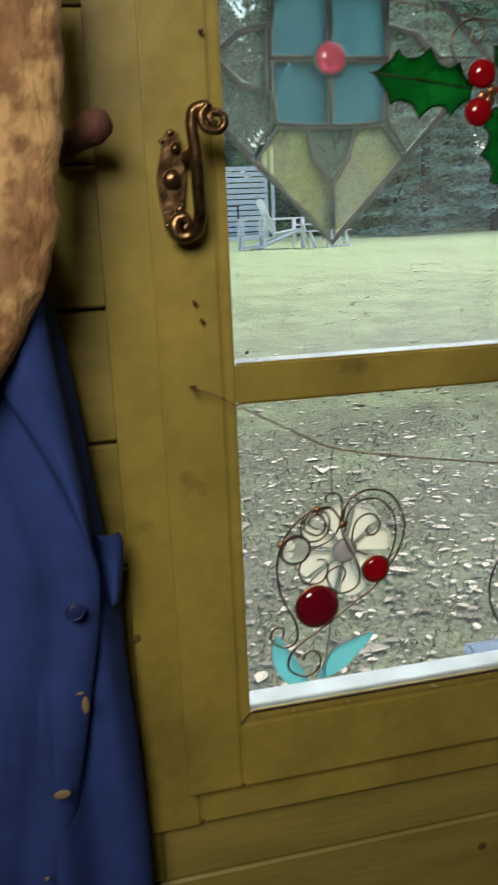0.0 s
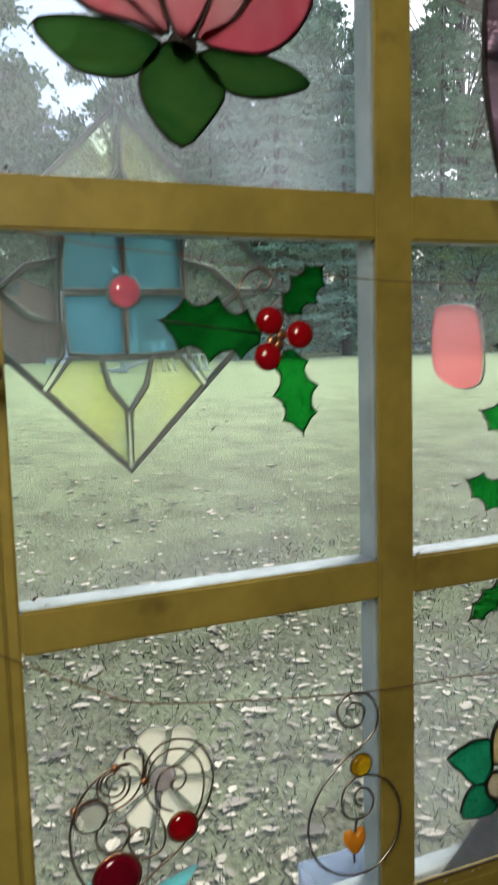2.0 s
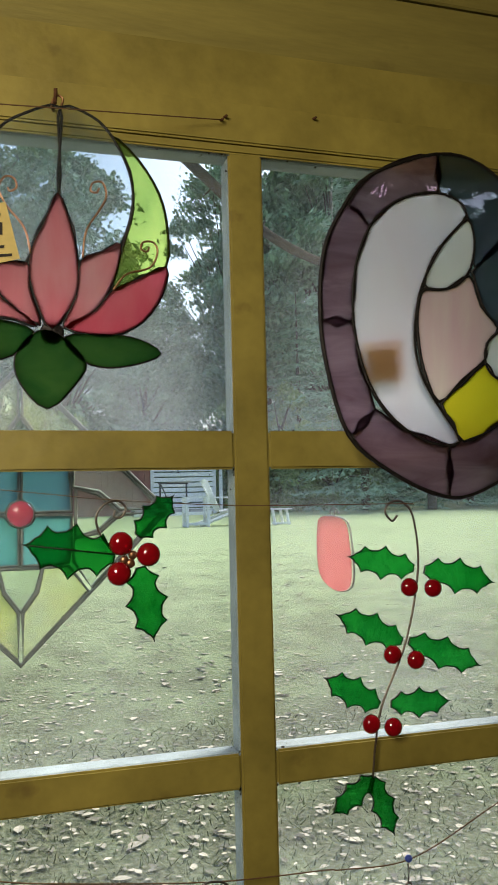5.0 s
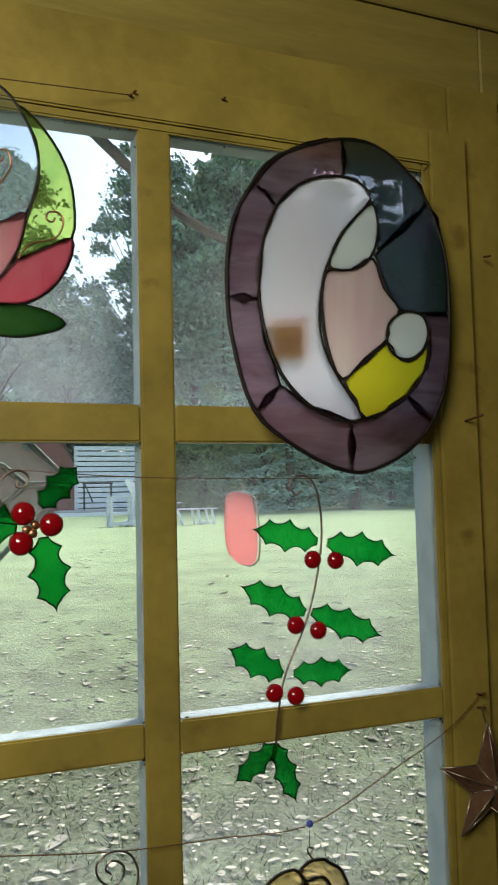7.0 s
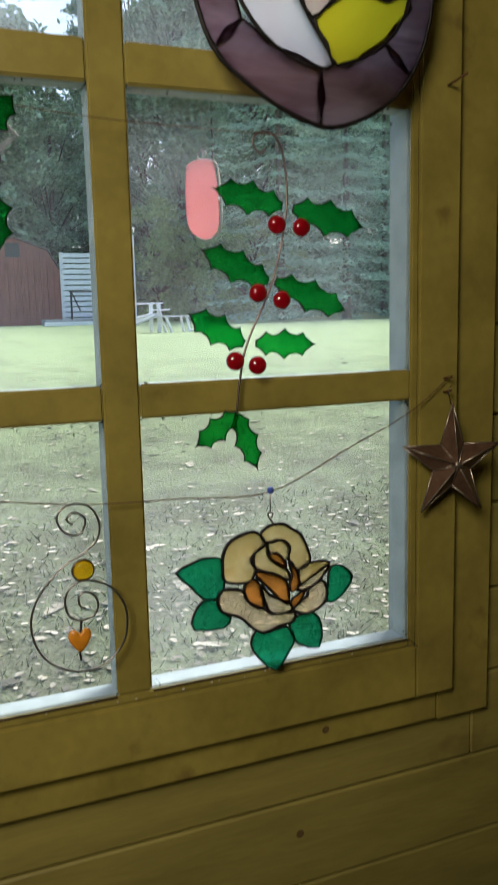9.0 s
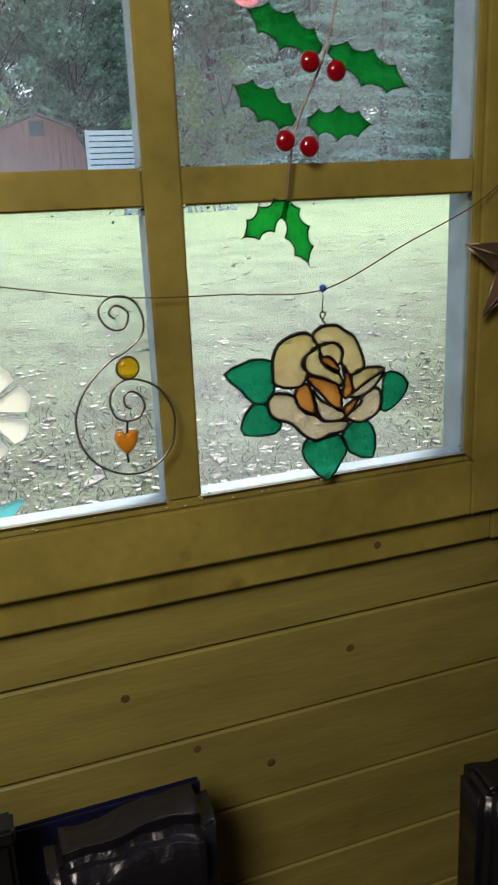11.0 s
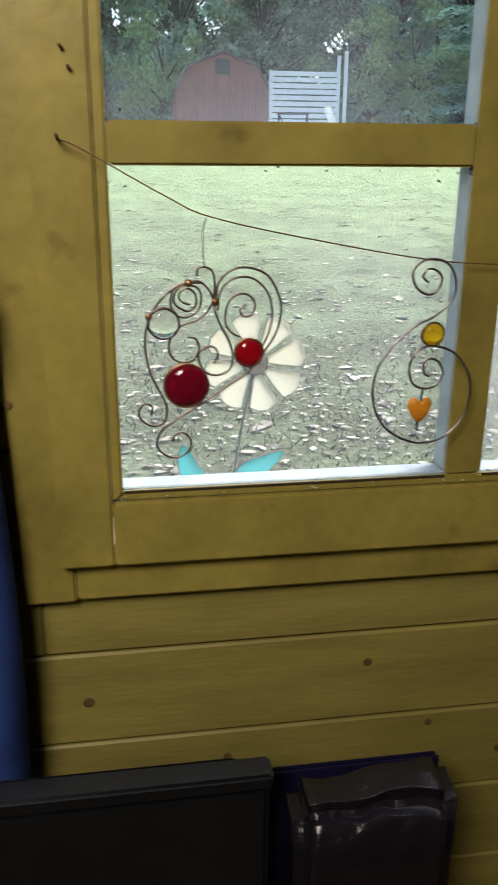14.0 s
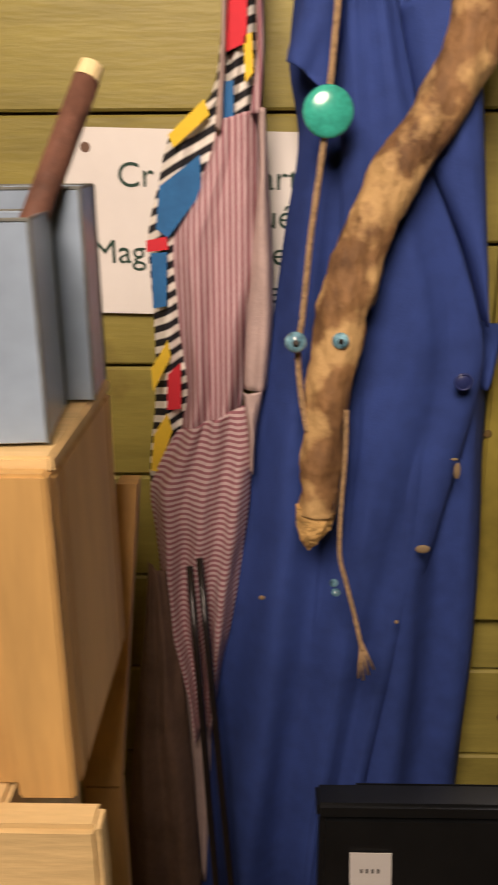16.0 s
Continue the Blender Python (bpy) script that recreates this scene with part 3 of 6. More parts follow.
def spruce(seed, height, spread):
    """A conifer: straight trunk, drooping tiers of needled boughs."""
    rnd = random.Random(seed)
    root = thing("spruce_tree", "dark green spruce with drooping boughs", "tree", "spruces at the wood's edge")
    part("trunk", tube([(0, 0, 0), (0, 0, height * 0.5), (0, 0, height)], 0.1, 8, radii=[0.16, 0.09, 0.015]), M_BARK, root, smooth=True)
    verts, faces = [], []
    tiers = int(height * 1.9)
    for t in range(tiers):
        f = t / tiers
        z = 0.25 + height * f * 0.97
        wid = spread * (1 - f) ** 0.85 + 0.1
        for b in range(10):
            a = rnd.random() * 6.283
            ln = wid * (0.7 + 0.4 * rnd.random())
            for s in range(46):
                q = (s + rnd.random()) / 46
                droop = -0.42 * ln * q + 0.22 * ln * q * q + 0.035 * rnd.gauss(0, 1)
                side = rnd.gauss(0, 0.2) * ln * (0.25 + 0.9 * q * (1.15 - q))
                p = Vector((math.cos(a) * ln * q - math.sin(a) * side, math.sin(a) * ln * q + math.cos(a) * side, z + droop))
                d = Vector((math.cos(a) + rnd.gauss(0, 0.7), math.sin(a) + rnd.gauss(0, 0.7), -0.4 + rnd.gauss(0, 0.3))).normalized()
                u = d.orthogonal().normalized()
                k = len(verts)
                ln2, wd = 0.17 + 0.1 * rnd.random(), 0.04
                verts += [p - u * wd, p + u * wd, p + d * ln2]
                faces.append((k, k + 1, k + 2))
    crown_mesh("crown", verts, faces, M_NEEDLE, root)
    return root


def at_bearing(deg, dist):
    """A spot on the lawn by compass bearing and distance from the window."""
    x, y = 0.15 + dist * math.tan(radians(deg)), dist
    return x, y, ground_z(y)


def plant_wood():
    rnd = random.Random(11)
    kinds = [broad_tree(s, h, w, M_LEAF) for s, h, w in ((1, 17.0, 3.6), (2, 15.0, 3.4), (3, 20.0, 3.9))]
    pale = broad_tree(7, 4.2, 1.7, M_LEAF2, 0.06, 240, 0.05, 40)
    pale["label"] = "pale green bushy shrub in front of the wood"
    firs = [spruce(21, 14.5, 3.1), spruce(22, 9.5, 2.7)]
    spots = []
    for deg, dist, k in ((-6, 34, 0), (-1, 37, 2), (3, 34, 1), (7, 38, 2), (11, 35, 0), (15, 39, 2), (18, 34, 1), (21, 37, 0), (25, 40, 2), (29, 36, 1),
                         (33, 38, 0), (37, 35, 2), (41, 37, 1), (46, 36, 0), (9, 33, 1), (23, 33, 1), (-10, 36, 2), (52, 38, 2)):
        spots.append((kinds[k], deg + rnd.random(), dist))
    for deg, dist, k in ((25, 25, 0), (29.5, 24, 1), (32, 26, 0), (36, 25, 0), (40, 25.5, 1), (20.5, 28.5, 1), (44, 26, 0)):
        spots.append((firs[k], deg, dist))
    for deg, dist in ((16.5, 27.5), (19, 27), (3.2, 29), (38, 23.5), (23, 26.5)):
        spots.append((pale, deg, dist))
    used = set()
    for ob, deg, dist in spots:
        x, y, z = at_bearing(deg, dist)
        m = pose(x, y, z - 0.1, 0, 0, rnd.random() * 360)
        if ob.name in used:
            c = copy_thing(ob, m)
            s = (0.8 + 0.45 * rnd.random()) * ((0.62 if deg < 14 else 0.82 if deg < 20 else 1.0) if dist > 32 else 1.0)
            c.scale = (s, s, s * (0.9 + 0.25 * rnd.random()))
        else:
            used.add(ob.name)
            ob.matrix_world = m


plant_wood()

M_RED = mat("faded_red_boards", (0.26, 0.10, 0.085), 0.85, var=0.35, scale=3, stretch=(6, 6, 1), bump=0.1)
M_WHITE = mat("white_painted_wood", (0.80, 0.81, 0.82), 0.6, var=0.08, scale=5)
M_DARK = mat("dark_opening", (0.03, 0.03, 0.035), 0.5)
M_ROOF = mat("grey_shingle_roof", (0.16, 0.12, 0.11), 0.9, var=0.3, scale=8)


def red_shed():
    """A small barn-shaped garden shed of red boards."""
    x, y, z = 3.37, 26.0, ground_z(26.0) - 0.02
    root = thing("garden_shed", "small faded red barn-shaped wooden garden shed", "shed", at=(x, y, z))
    prof = [(-1.38, 0), (-1.38, 1.66), (-1.02, 2.28), (0, 2.66), (1.02, 2.28), (1.38, 1.66), (1.38, 0)]
    for i in range(14):
        a, b = -1.37 + i * 0.1957, -1.37 + (i + 1) * 0.1957 - 0.012

        def top(u):
            au = abs(u)
            return 2.66 - 0.38 * au / 1.02 if au < 1.02 else 2.28 - 0.62 * (au - 1.02) / 0.36
        part("board", plate([(a, 0), (b, 0), (b, top(b) - 0.02), (a, top(a) - 0.02)], 0.025, -0.02), M_RED, root)
    part("body", plate(prof, 2.4, 1.22), M_RED, root)
    for i in range(len(prof) - 3):
        p, q = prof[i + 1], prof[i + 2]
        bm = bmesh.new()
        vs = [bm.verts.new((c[0], yy, c[1] + dz)) for dz in (0.015, 0.06) for yy in (-0.12, 2.5) for c in (p, q)]
        for f in ((0, 1, 3, 2), (4, 6, 7, 5), (0, 4, 5, 1), (2, 3, 7, 6), (0, 2, 6, 4), (1, 5, 7, 3)):
            bm.faces.new([vs[k] for k in f])
        part("roof", bm, M_ROOF, root)
    part("window", box(-0.24, -0.05, 2.08, 0.19, -0.034, 2.5, 0.01), M_DARK, root, "small dark opening")


red_shed()


def slat_fence():
    """A white screen of wide horizontal slats between posts."""
    x, y, z = 5.7, 25.5, ground_z(25.5) - 0.02
    root = thing("slat_fence", "white privacy fence of wide horizontal slats", "fence", at=(x, y, z))
    for i in range(13):
        part("slat", box(-0.99, -0.02, 0.10 + i * 0.163, 0.98, 0.02, 0.10 + i * 0.163 + 0.125, 0.006), M_WHITE, root)
    for px, h in ((-0.98, 2.2), (1.04, 2.62), (1.26, 2.76)):
        part("post", box(px - 0.05, 0.025, -0.05, px + 0.05, 0.115, h, 0.01), M_WHITE, root)


slat_fence()


def lawn_chair(x, y, turn):
    """A white slatted garden armchair with a fanned back."""
    z = ground_z(y)
    root = thing("garden_chair", "white slatted garden armchair on the lawn", "chair", "garden chairs", at=(x, y, z), turn=(0, 0, turn), size=1.08)
    for i in range(5):
        u = -0.22 + i * 0.11
        part("back_slat", tube([(u * 0.85, 0.2, 0.32), (u * 1.15, 0.48, 0.95 - 0.6 * u * u)], 0.045, 6, squash=0.25), M_WHITE, root)
    for i in range(5):
        part("seat_slat", box(-0.27, -0.3 + i * 0.105, 0.36 - i * 0.018, 0.27, -0.3 + i * 0.105 + 0.085, 0.378 - i * 0.018, 0.004), M_WHITE, root)
    for s in (-1, 1):
        part("arm", box(s * 0.33 - 0.06, -0.38, 0.56, s * 0.33 + 0.06, 0.34, 0.585, 0.008), M_WHITE, root)
        part("leg", box(s * 0.29 - 0.03, -0.34, 0.0, s * 0.29 + 0.03, -0.27, 0.56, 0.006), M_WHITE, root)
        part("leg", tube([(s * 0.27, -0.3, 0.36), (s * 0.27, 0.62, 0.02)], 0.04, 6), M_WHITE, root)
    part("crosspiece", box(-0.3, -0.345, 0.28, 0.3, -0.32, 0.37, 0.005), M_WHITE, root)
    return root


lawn_chair(4.92, 17.3, 90)


def side_table():
    """A low white slatted table with a lower shelf."""
    root = thing("garden_table", "small white slatted garden table beside the chair", "table", at=(4.18, 17.1, ground_z(17.1)))
    for zz, name in ((0.62, "slat"), (0.28, "shelf_slat")):
        for i in range(4):
            part(name, box(-0.26, -0.2 + i * 0.1, zz, 0.26, -0.2 + i * 0.1 + 0.08, zz + 0.025, 0.005), M_WHITE, root)
    for sx in (-0.23, 0.23):
        for sy in (-0.17, 0.17):
            part("leg", box(sx - 0.03, sy - 0.03, 0.0, sx + 0.03, sy + 0.03, 0.619, 0.006), M_WHITE, root)
    for sy in (-0.17, 0.17):
        part("rail", box(-0.199, sy - 0.015, 0.04, 0.199, sy + 0.015, 0.09, 0.004), M_WHITE, root)


side_table()


def lounger():
    """A low white sunbed with a raised head and splayed legs."""
    root = thing("sun_lounger", "low white slatted sun lounger on the lawn", "sun lounger", at=(5.66, 16.9, ground_z(16.9)))
    for i in range(4):
        part("slat", box(-0.50, -0.26 + i * 0.14, 0.33, 0.56, -0.26 + i * 0.14 + 0.11, 0.36, 0.006), M_WHITE, root)
    part("head_board", box(-0.52, -0.27, 0.47, -0.26, 0.29, 0.50, 0.006), M_WHITE, root)
    part("head_support", tube([(-0.38, 0.0, 0.36), (-0.42, 0.0, 0.47)], 0.03, 6), M_WHITE, root)
    for sx, ex in ((-0.34, -0.22), (0.12, 0.18), (0.44, 0.49)):
        for sy in (-0.2, 0.22):
            part("leg", tube([(sx, sy, 0.33), (ex, sy, 0.0)], 0.032, 6), M_WHITE, root)
    part("runner", box(0.1, -0.23, 0.02, 0.52, -0.18, 0.06, 0.005), M_WHITE, root)


lounger()
M_DECK = mat("grey_deck_boards", (0.34, 0.33, 0.34), 0.8, var=0.2, scale=6)


def deck():
    """A low deck in front of the fence, with a white edge board and a dark handrail."""
    root = thing("deck", "low grey deck with a white edge board and dark handrail", "deck", at=(5.15, 24.9, ground_z(24.9) - 0.03))
    part("platform", box(-1.15, -0.45, 0.0, 1.15, 0.5, 0.22, 0.01), M_DECK, root)
    part("edge_board", box(-1.2, -0.5, 0.02, 1.2, -0.452, 0.14, 0.008), M_WHITE, root)
    rail = part("handrail", tube([(-0.42, -0.3, 1.02), (0.52, -0.3, 1.02)], 0.025, 6), M_DARK, root, "dark handrail")
    for px in (-0.36, 0.46):
        part("post", box(px - 0.025, -0.325, 0.22, px + 0.025, -0.275, 1.0, 0.004), M_DARK, rail)
    part("brace", tube([(-0.34, -0.3, 1.0), (-0.1, -0.3, 0.45)], 0.02, 6), M_DARK, rail)


deck()


def outer_branch():
    """A bare curved branch lodged between the outer frame's top and its side, just behind the upper panes."""
    root = thing("branch", "bare dark curved branch lodged outside the upper panes", "branch", at=(0.36, 0.712, 2.205))
    line = spline([(0.0, 0, 0), (0.055, 0, -0.039), (0.110, 0, -0.086), (0.155, 0, -0.122), (0.208, 0, -0.146), (0.27, 0, -0.160), (0.36, 0, -0.168), (0.445, 0, -0.170)], 6)
    bm = tube(line, 0.006, 8, radii=[0.0066 - 0.0028 * i / len(line) for i in range(len(line))])
    for v in bm.verts:
        v.co += Vector((1, 1, 1)) * 0.0012 * noise.noise(v.co * 70)
    stem = part("stem", bm, M_BARK, root, "", True)
    for k, dx, dz in ((7, 0.012, 0.006), (10, -0.010, -0.012), (17, 0.004, 0.016), (26, 0.014, -0.010)):
        p = line[k]
        part("side_twig", tube([p, p + Vector((dx * 0.5, 0.002, dz * 0.6)), p + Vector((dx, 0.004, dz))], 0.001, 5, radii=[0.0016, 0.0011, 0.0005]), M_BARK, stem)


outer_branch()

# ---- glass and wire ornaments at the window ----
G_PINK = art_glass("pink_streaky_glass", (0.93, 0.17, 0.20), (0.98, 0.42, 0.40), 0.12, 14, stretch=(1, 1, 0.35))
G_ROSE = art_glass("deep_rose_glass", (0.85, 0.07, 0.12), (0.92, 0.20, 0.22), 0.15, 14, stretch=(1, 1, 0.4))
G_LOTUSLEAF = art_glass("dark_green_glass", (0.018, 0.085, 0.018), (0.055, 0.14, 0.028), 0.3, 16, stretch=(1, 1, 2))
G_LIME = art_glass("lime_rippled_glass", (0.62, 0.74, 0.16), (0.42, 0.58, 0.12), 0.85, 18, 0.6)
G_ICE = art_glass("clear_rippled_glass", (0.93, 0.96, 0.97), (0.78, 0.88, 0.93), 0.88, 22, 0.6, stretch=(1, 1, 0.3))
G_HOLLY = art_glass("holly_green_glass", (0.03, 0.42, 0.06), (0.01, 0.25, 0.03), 0.75, 25, 0.6)
G_BERRY = mat("red_glass_nugget", (0.36, 0.004, 0.010), 0.05, trans=0.35, spec=0.7, coat=0.6)
G_TEAL = art_glass("sea_blue_glass", (0.12, 0.40, 0.48), (0.22, 0.55, 0.62), 0.7, 16)
G_YELLOW = art_glass("pale_yellow_glass", (0.86, 0.86, 0.36), (0.80, 0.86, 0.66), 0.75, 10)
G_SEEDY = art_glass("seedy_clear_glass", (0.82, 0.88, 0.78), (0.70, 0.80, 0.66), 0.9, 24, 0.8)
G_WHITE = art_glass("white_opal_glass", (0.98, 0.93, 0.97), (0.97, 0.82, 0.86), 0.12, 7, stretch=(1, 1, 0.4))
G_CREAM = art_glass("cream_opal_glass", (0.98, 0.93, 0.84), (0.96, 0.88, 0.76), 0.1, 9)
G_PEACH = art_glass("peach_opal_glass", (0.92, 0.72, 0.58), (0.85, 0.50, 0.48), 0.12, 9, stretch=(2, 1, 0.3))
G_SUNNY = art_glass("bright_yellow_glass", (0.95, 0.80, 0.03), (0.95, 0.74, 0.02), 0.15, 6)
G_PURPLE = art_glass("smoky_purple_glass", (0.24, 0.13, 0.17), (0.42, 0.27, 0.33), 0.5, 26, 0.6, stretch=(0.5, 1, 2))
G_DUSK = art_glass("dark_teal_glass", (0.10, 0.16, 0.16), (0.16, 0.15, 0.20), 0.6, 12, 0.6)
G_HONEY = art_glass("pale_amber_glass", (0.66, 0.47, 0.16), (0.80, 0.63, 0.33), 0.7, 34, 0.9)
G_ORANGE = art_glass("orange_amber_glass", (0.70, 0.28, 0.05), (0.50, 0.17, 0.025), 0.6, 20)
G_ROSEPALE = art_glass("pinkish_clear_glass", (0.76, 0.60, 0.44), (0.66, 0.52, 0.28), 0.75, 24, 0.9)
G_EMERALD = art_glass("emerald_glass", (0.02, 0.34, 0.16), (0.02, 0.24, 0.12), 0.75, 25, 0.8)
G_PETAL = art_glass("ivory_opal_glass", (0.92, 0.86, 0.66), (0.86, 0.78, 0.56), 0.25, 10)
G_AQUA = art_glass("aqua_opal_glass", (0.06, 0.55, 0.58), (0.10, 0.62, 0.62), 0.3, 10)
G_APPLE = art_glass("coral_red_glass", (0.74, 0.19, 0.19), (0.66, 0.13, 0.13), 0.45, 12)
M_GARNET = mat("garnet_glass", (0.22, 0.004, 0.02), 0.04, trans=0.45, coat=0.8)
M_GEMRED = mat("ruby_glass", (0.42, 0.004, 0.012), 0.04, trans=0.5, coat=0.8)
M_CLEARGEM = mat("clear_glass_nugget", (0.95, 0.95, 0.93), 0.03, trans=0.96, ior=1.3)
M_AMBERGEM = mat("amber_glass_nugget", (0.85, 0.55, 0.01), 0.04, trans=0.75, coat=0.5, ior=1.25)
M_HEARTBEAD = mat("orange_stone_bead", (0.95, 0.36, 0.02), 0.15, var=0.2, scale=90, trans=0.25, coat=0.5)
M_PAPERTAG = mat("kraft_price_tag", (0.66, 0.52, 0.18), 0.9, var=0.12, scale=60)
M_INK = mat("black_ink", (0.03, 0.025, 0.02), 0.8)
M_TAN = mat("tan_paper_label", (0.62, 0.45, 0.20), 0.9, var=0.1, scale=50)


def writing(name, text, size, material, parent, at, turn=(90, 0, 0), align="CENTER"):
    """Lettering in the built-in font, turned into a mesh."""
    cu = bpy.data.curves.new(name, "FONT")
    cu.body, cu.size, cu.align_x, cu.extrude = text, size, align, 0.0001
    tmp = bpy.data.objects.new(name, cu)
    scene.collection.objects.link(tmp)
    me = bpy.data.meshes.new_from_object(tmp.evaluated_get(bpy.context.evaluated_depsgraph_get()))
    bpy.data.objects.remove(tmp)
    bpy.data.curves.remove(cu)
    me.materials.clear()
    me.materials.append(material)
    ob = new(name, me)
    ob.parent = parent
    ob.matrix_local = pose(*at, *turn)
    return ob


def glass_piece(root, name, outline, material, lead=0.0016, smooth=4, came=M_LEAD, thick=0.003, y=0.0):
    """One cut of glass with its own soldered edge."""
    pts = [(v[0], v[1]) for v in spline([(a, b, 0) for a, b in cm(outline)], smooth, True)] if smooth else cm(outline)
    g = part(name, plate(pts, thick, y), material, root)
    g.data.materials.append(M_CLEARBACK)
    for f in g.data.polygons:
        if f.normal.y > -0.5:
            f.material_index = 1
    part("came", tube(up3(pts, y), lead, 6, True), came, g, "dark soldered edge" if came is M_LEAD else "", True)
    return g


def wire(root, name, pts, r=0.0011, material=M_WIRE, n=6, y=0.0):
    return part(name, tube(up3([(v[0], v[1]) for v in spline([(a, b, 0) for a, b in cm(pts)], n)], y), r, 6), material, root, "", True)


def bar(root, name, pts, r=0.0016, material=M_LEAD, y=0.0):
    return part(name, tube(up3(cm(pts), y), r, 6), material, root, "", True)


def gem(root, name, c, r, material, rim=M_COPPER, flat=0.45, y=0.0):
    """A glass nugget in a soldered ring."""
    g = part(name, ball(r / 100, (c[0] / 100, y, c[1] / 100), flat), material, root, "", True)
    if rim:
        part("rim", tube(up3(circle(c[0] / 100, c[1] / 100, r / 100 * 1.02), y), 0.0011, 6, True), rim, g, "", True)
    return g


# pink lotus suncatcher on its hook
def lotus():
    root = thing("lotus_suncatcher", "stained glass pink lotus with dark green leaves hanging at the window", "suncatcher", at=(0.2808, 0.615, 1.9975), size=1.064)
    k = glass_piece
    k(root, "backing_pane", [(-6.3, 11.7), (-8.2, 9.2), (-9.3, 6.3), (-9.4, 3.8), (-7.8, 2.5), (-5.8, 1.6), (-6.0, 5.8), (-5.6, 9.1), (-4.6, 12.0)], G_LIME, 0.0013)
    k(root, "backing_pane", [(-4.5, 12.1), (-2.2, 13.8), (0.5, 14.6), (0.5, 10.9), (0.4, 7.2), (-1.3, 3.9), (-2.4, 0.8), (-4.1, 1.2), (-5.7, 1.7), (-5.9, 5.8), (-5.6, 9.1)], G_ICE, 0.0013, 3)
    k(root, "backing_pane", [(0.6, 14.6), (3.2, 14.1), (4.9, 12.5), (6.3, 9.6), (6.6, 6.6), (5.5, 3.0), (3.7, 2.2), (2.0, 1.4), (1.6, 4.2), (0.4, 7.2), (0.5, 10.9)], G_ICE, 0.0013, 3)
    k(root, "backing_pane", [(5.0, 12.5), (7.1, 10.7), (8.9, 7.8), (9.6, 4.6), (9.4, 1.4), (7.1, 0.4), (4.8, -1.0), (5.7, 2.8), (6.6, 6.1), (6.4, 9.6)], G_LIME, 0.0013, 3)
    k(root, "petal", [(0.3, 7.1), (1.3, 4.6), (1.9, 1.4), (1.7, -1.6), (-0.2, -4.4), (-1.4, -2.3), (-2.0, 0.3), (-1.7, 2.5), (-0.8, 4.4)], G_PINK, 0.0016, 3)
    k(root, "petal", [(5.5, 3.1), (4.9, -0.0), (3.3, -2.7), (0.7, -4.3), (1.8, -1.6), (2.2, 1.4), (3.9, 2.3)], G_PINK, 0.0016, 3)
    k(root, "petal", [(9.4, 1.3), (9.0, -1.1), (7.3, -3.5), (4.6, -4.8), (0.9, -4.3), (3.3, -2.8), (4.8, -1.0), (7.1, 0.2)], G_ROSE, 0.0016, 3)
    k(root, "petal", [(-9.5, 3.6), (-8.6, 2.5), (-6.8, 1.6), (-5.3, -0.5), (-4.1, -2.1), (-1.4, -4.2), (-3.3, -3.7), (-6.2, -3.2), (-8.1, -1.6), (-9.3, 0.9)], G_PINK, 0.0016, 3)
    k(root, "petal", [(-5.0, 0.5), (-2.2, 1.0), (-2.0, -1.1), (-1.2, -4.1), (-3.7, -2.3), (-4.8, -0.8)], G_PINK, 0.0016, 3)
    k(root, "leaf", [(-9.6, -4.5), (-7.5, -3.8), (-4.6, -3.8), (-1.7, -4.7), (-3.4, -6.7), (-5.9, -7.1), (-7.9, -6.4)], G_LOTUSLEAF, 0.0012, 3)
    k(root, "leaf", [(8.8, -6.2), (7.0, -5.1), (4.0, -4.7), (0.8, -5.1), (2.3, -7.0), (4.4, -7.5), (6.9, -7.1)], G_LOTUSLEAF, 0.0012, 3)
    k(root, "leaf", [(-1.4, -4.7), (-3.1, -6.7), (-2.7, -9.0), (-0.6, -11.0), (1.6, -9.0), (2.5, -7.1), (0.4, -4.9)], G_LOTUSLEAF, 0.0012, 3)
    wire(root, "curl", [(-1.9, 1.7), (-2.4, 3.8), (-3.8, 5.6), (-4.4, 7.0), (-3.9, 8.0), (-3.2, 7.9), (-3.0, 7.2), (-3.5, 6.8), (-3.7, 7.1)], 0.0009, M_COPPER, y=-0.004)
    wire(root, "curl", [(2.3, 1.6), (2.6, 3.9), (3.6, 5.6), (4.3, 7.0), (4.0, 8.2), (3.2, 8.1), (3.0, 7.4), (3.5, 7.3), (3.7, 7.7)], 0.0009, M_COPPER, y=-0.004)
    wire(root, "curl", [(-5.4, -0.5), (-6.0, 1.6), (-7.7, 3.2), (-8.6, 4.2), (-8.3, 5.2), (-7.5, 5.5), (-7.2, 5.0), (-7.6, 4.6), (-7.8, 4.9)], 0.0009, M_COPPER, y=-0.004)
    wire(root, "curl", [(4.8, -1.0), (5.9, 0.4), (7.9, 1.1), (8.6, 2.4), (8.3, 3.3), (7.4, 3.3), (7.2, 2.7), (7.7, 2.5), (7.9, 2.9)], 0.0009, M_COPPER, y=-0.004)
    wire(root, "hanging_loop", [(-0.2, 14.4), (0.0, 15.2), (0.4, 15.6), (0.8, 15.3), (0.6, 14.5)], 0.001, M_COPPER)
    gem(root, "solder_joint", (-0.2, -4.75), 1.0, M_LEAD, None, 0.25, 0.001)
    tag = thing("price_tag", "small yellow kraft paper price tag with black printing", "price tag", at=(0.2247, 0.606, 2.0283), size=1.069)
    part("card", plate(cm([(-2.8, 1.5), (1.4, 2.8), (2.5, -1.8), (-1.7, -3.1)]), 0.0006), M_PAPERTAG, tag)
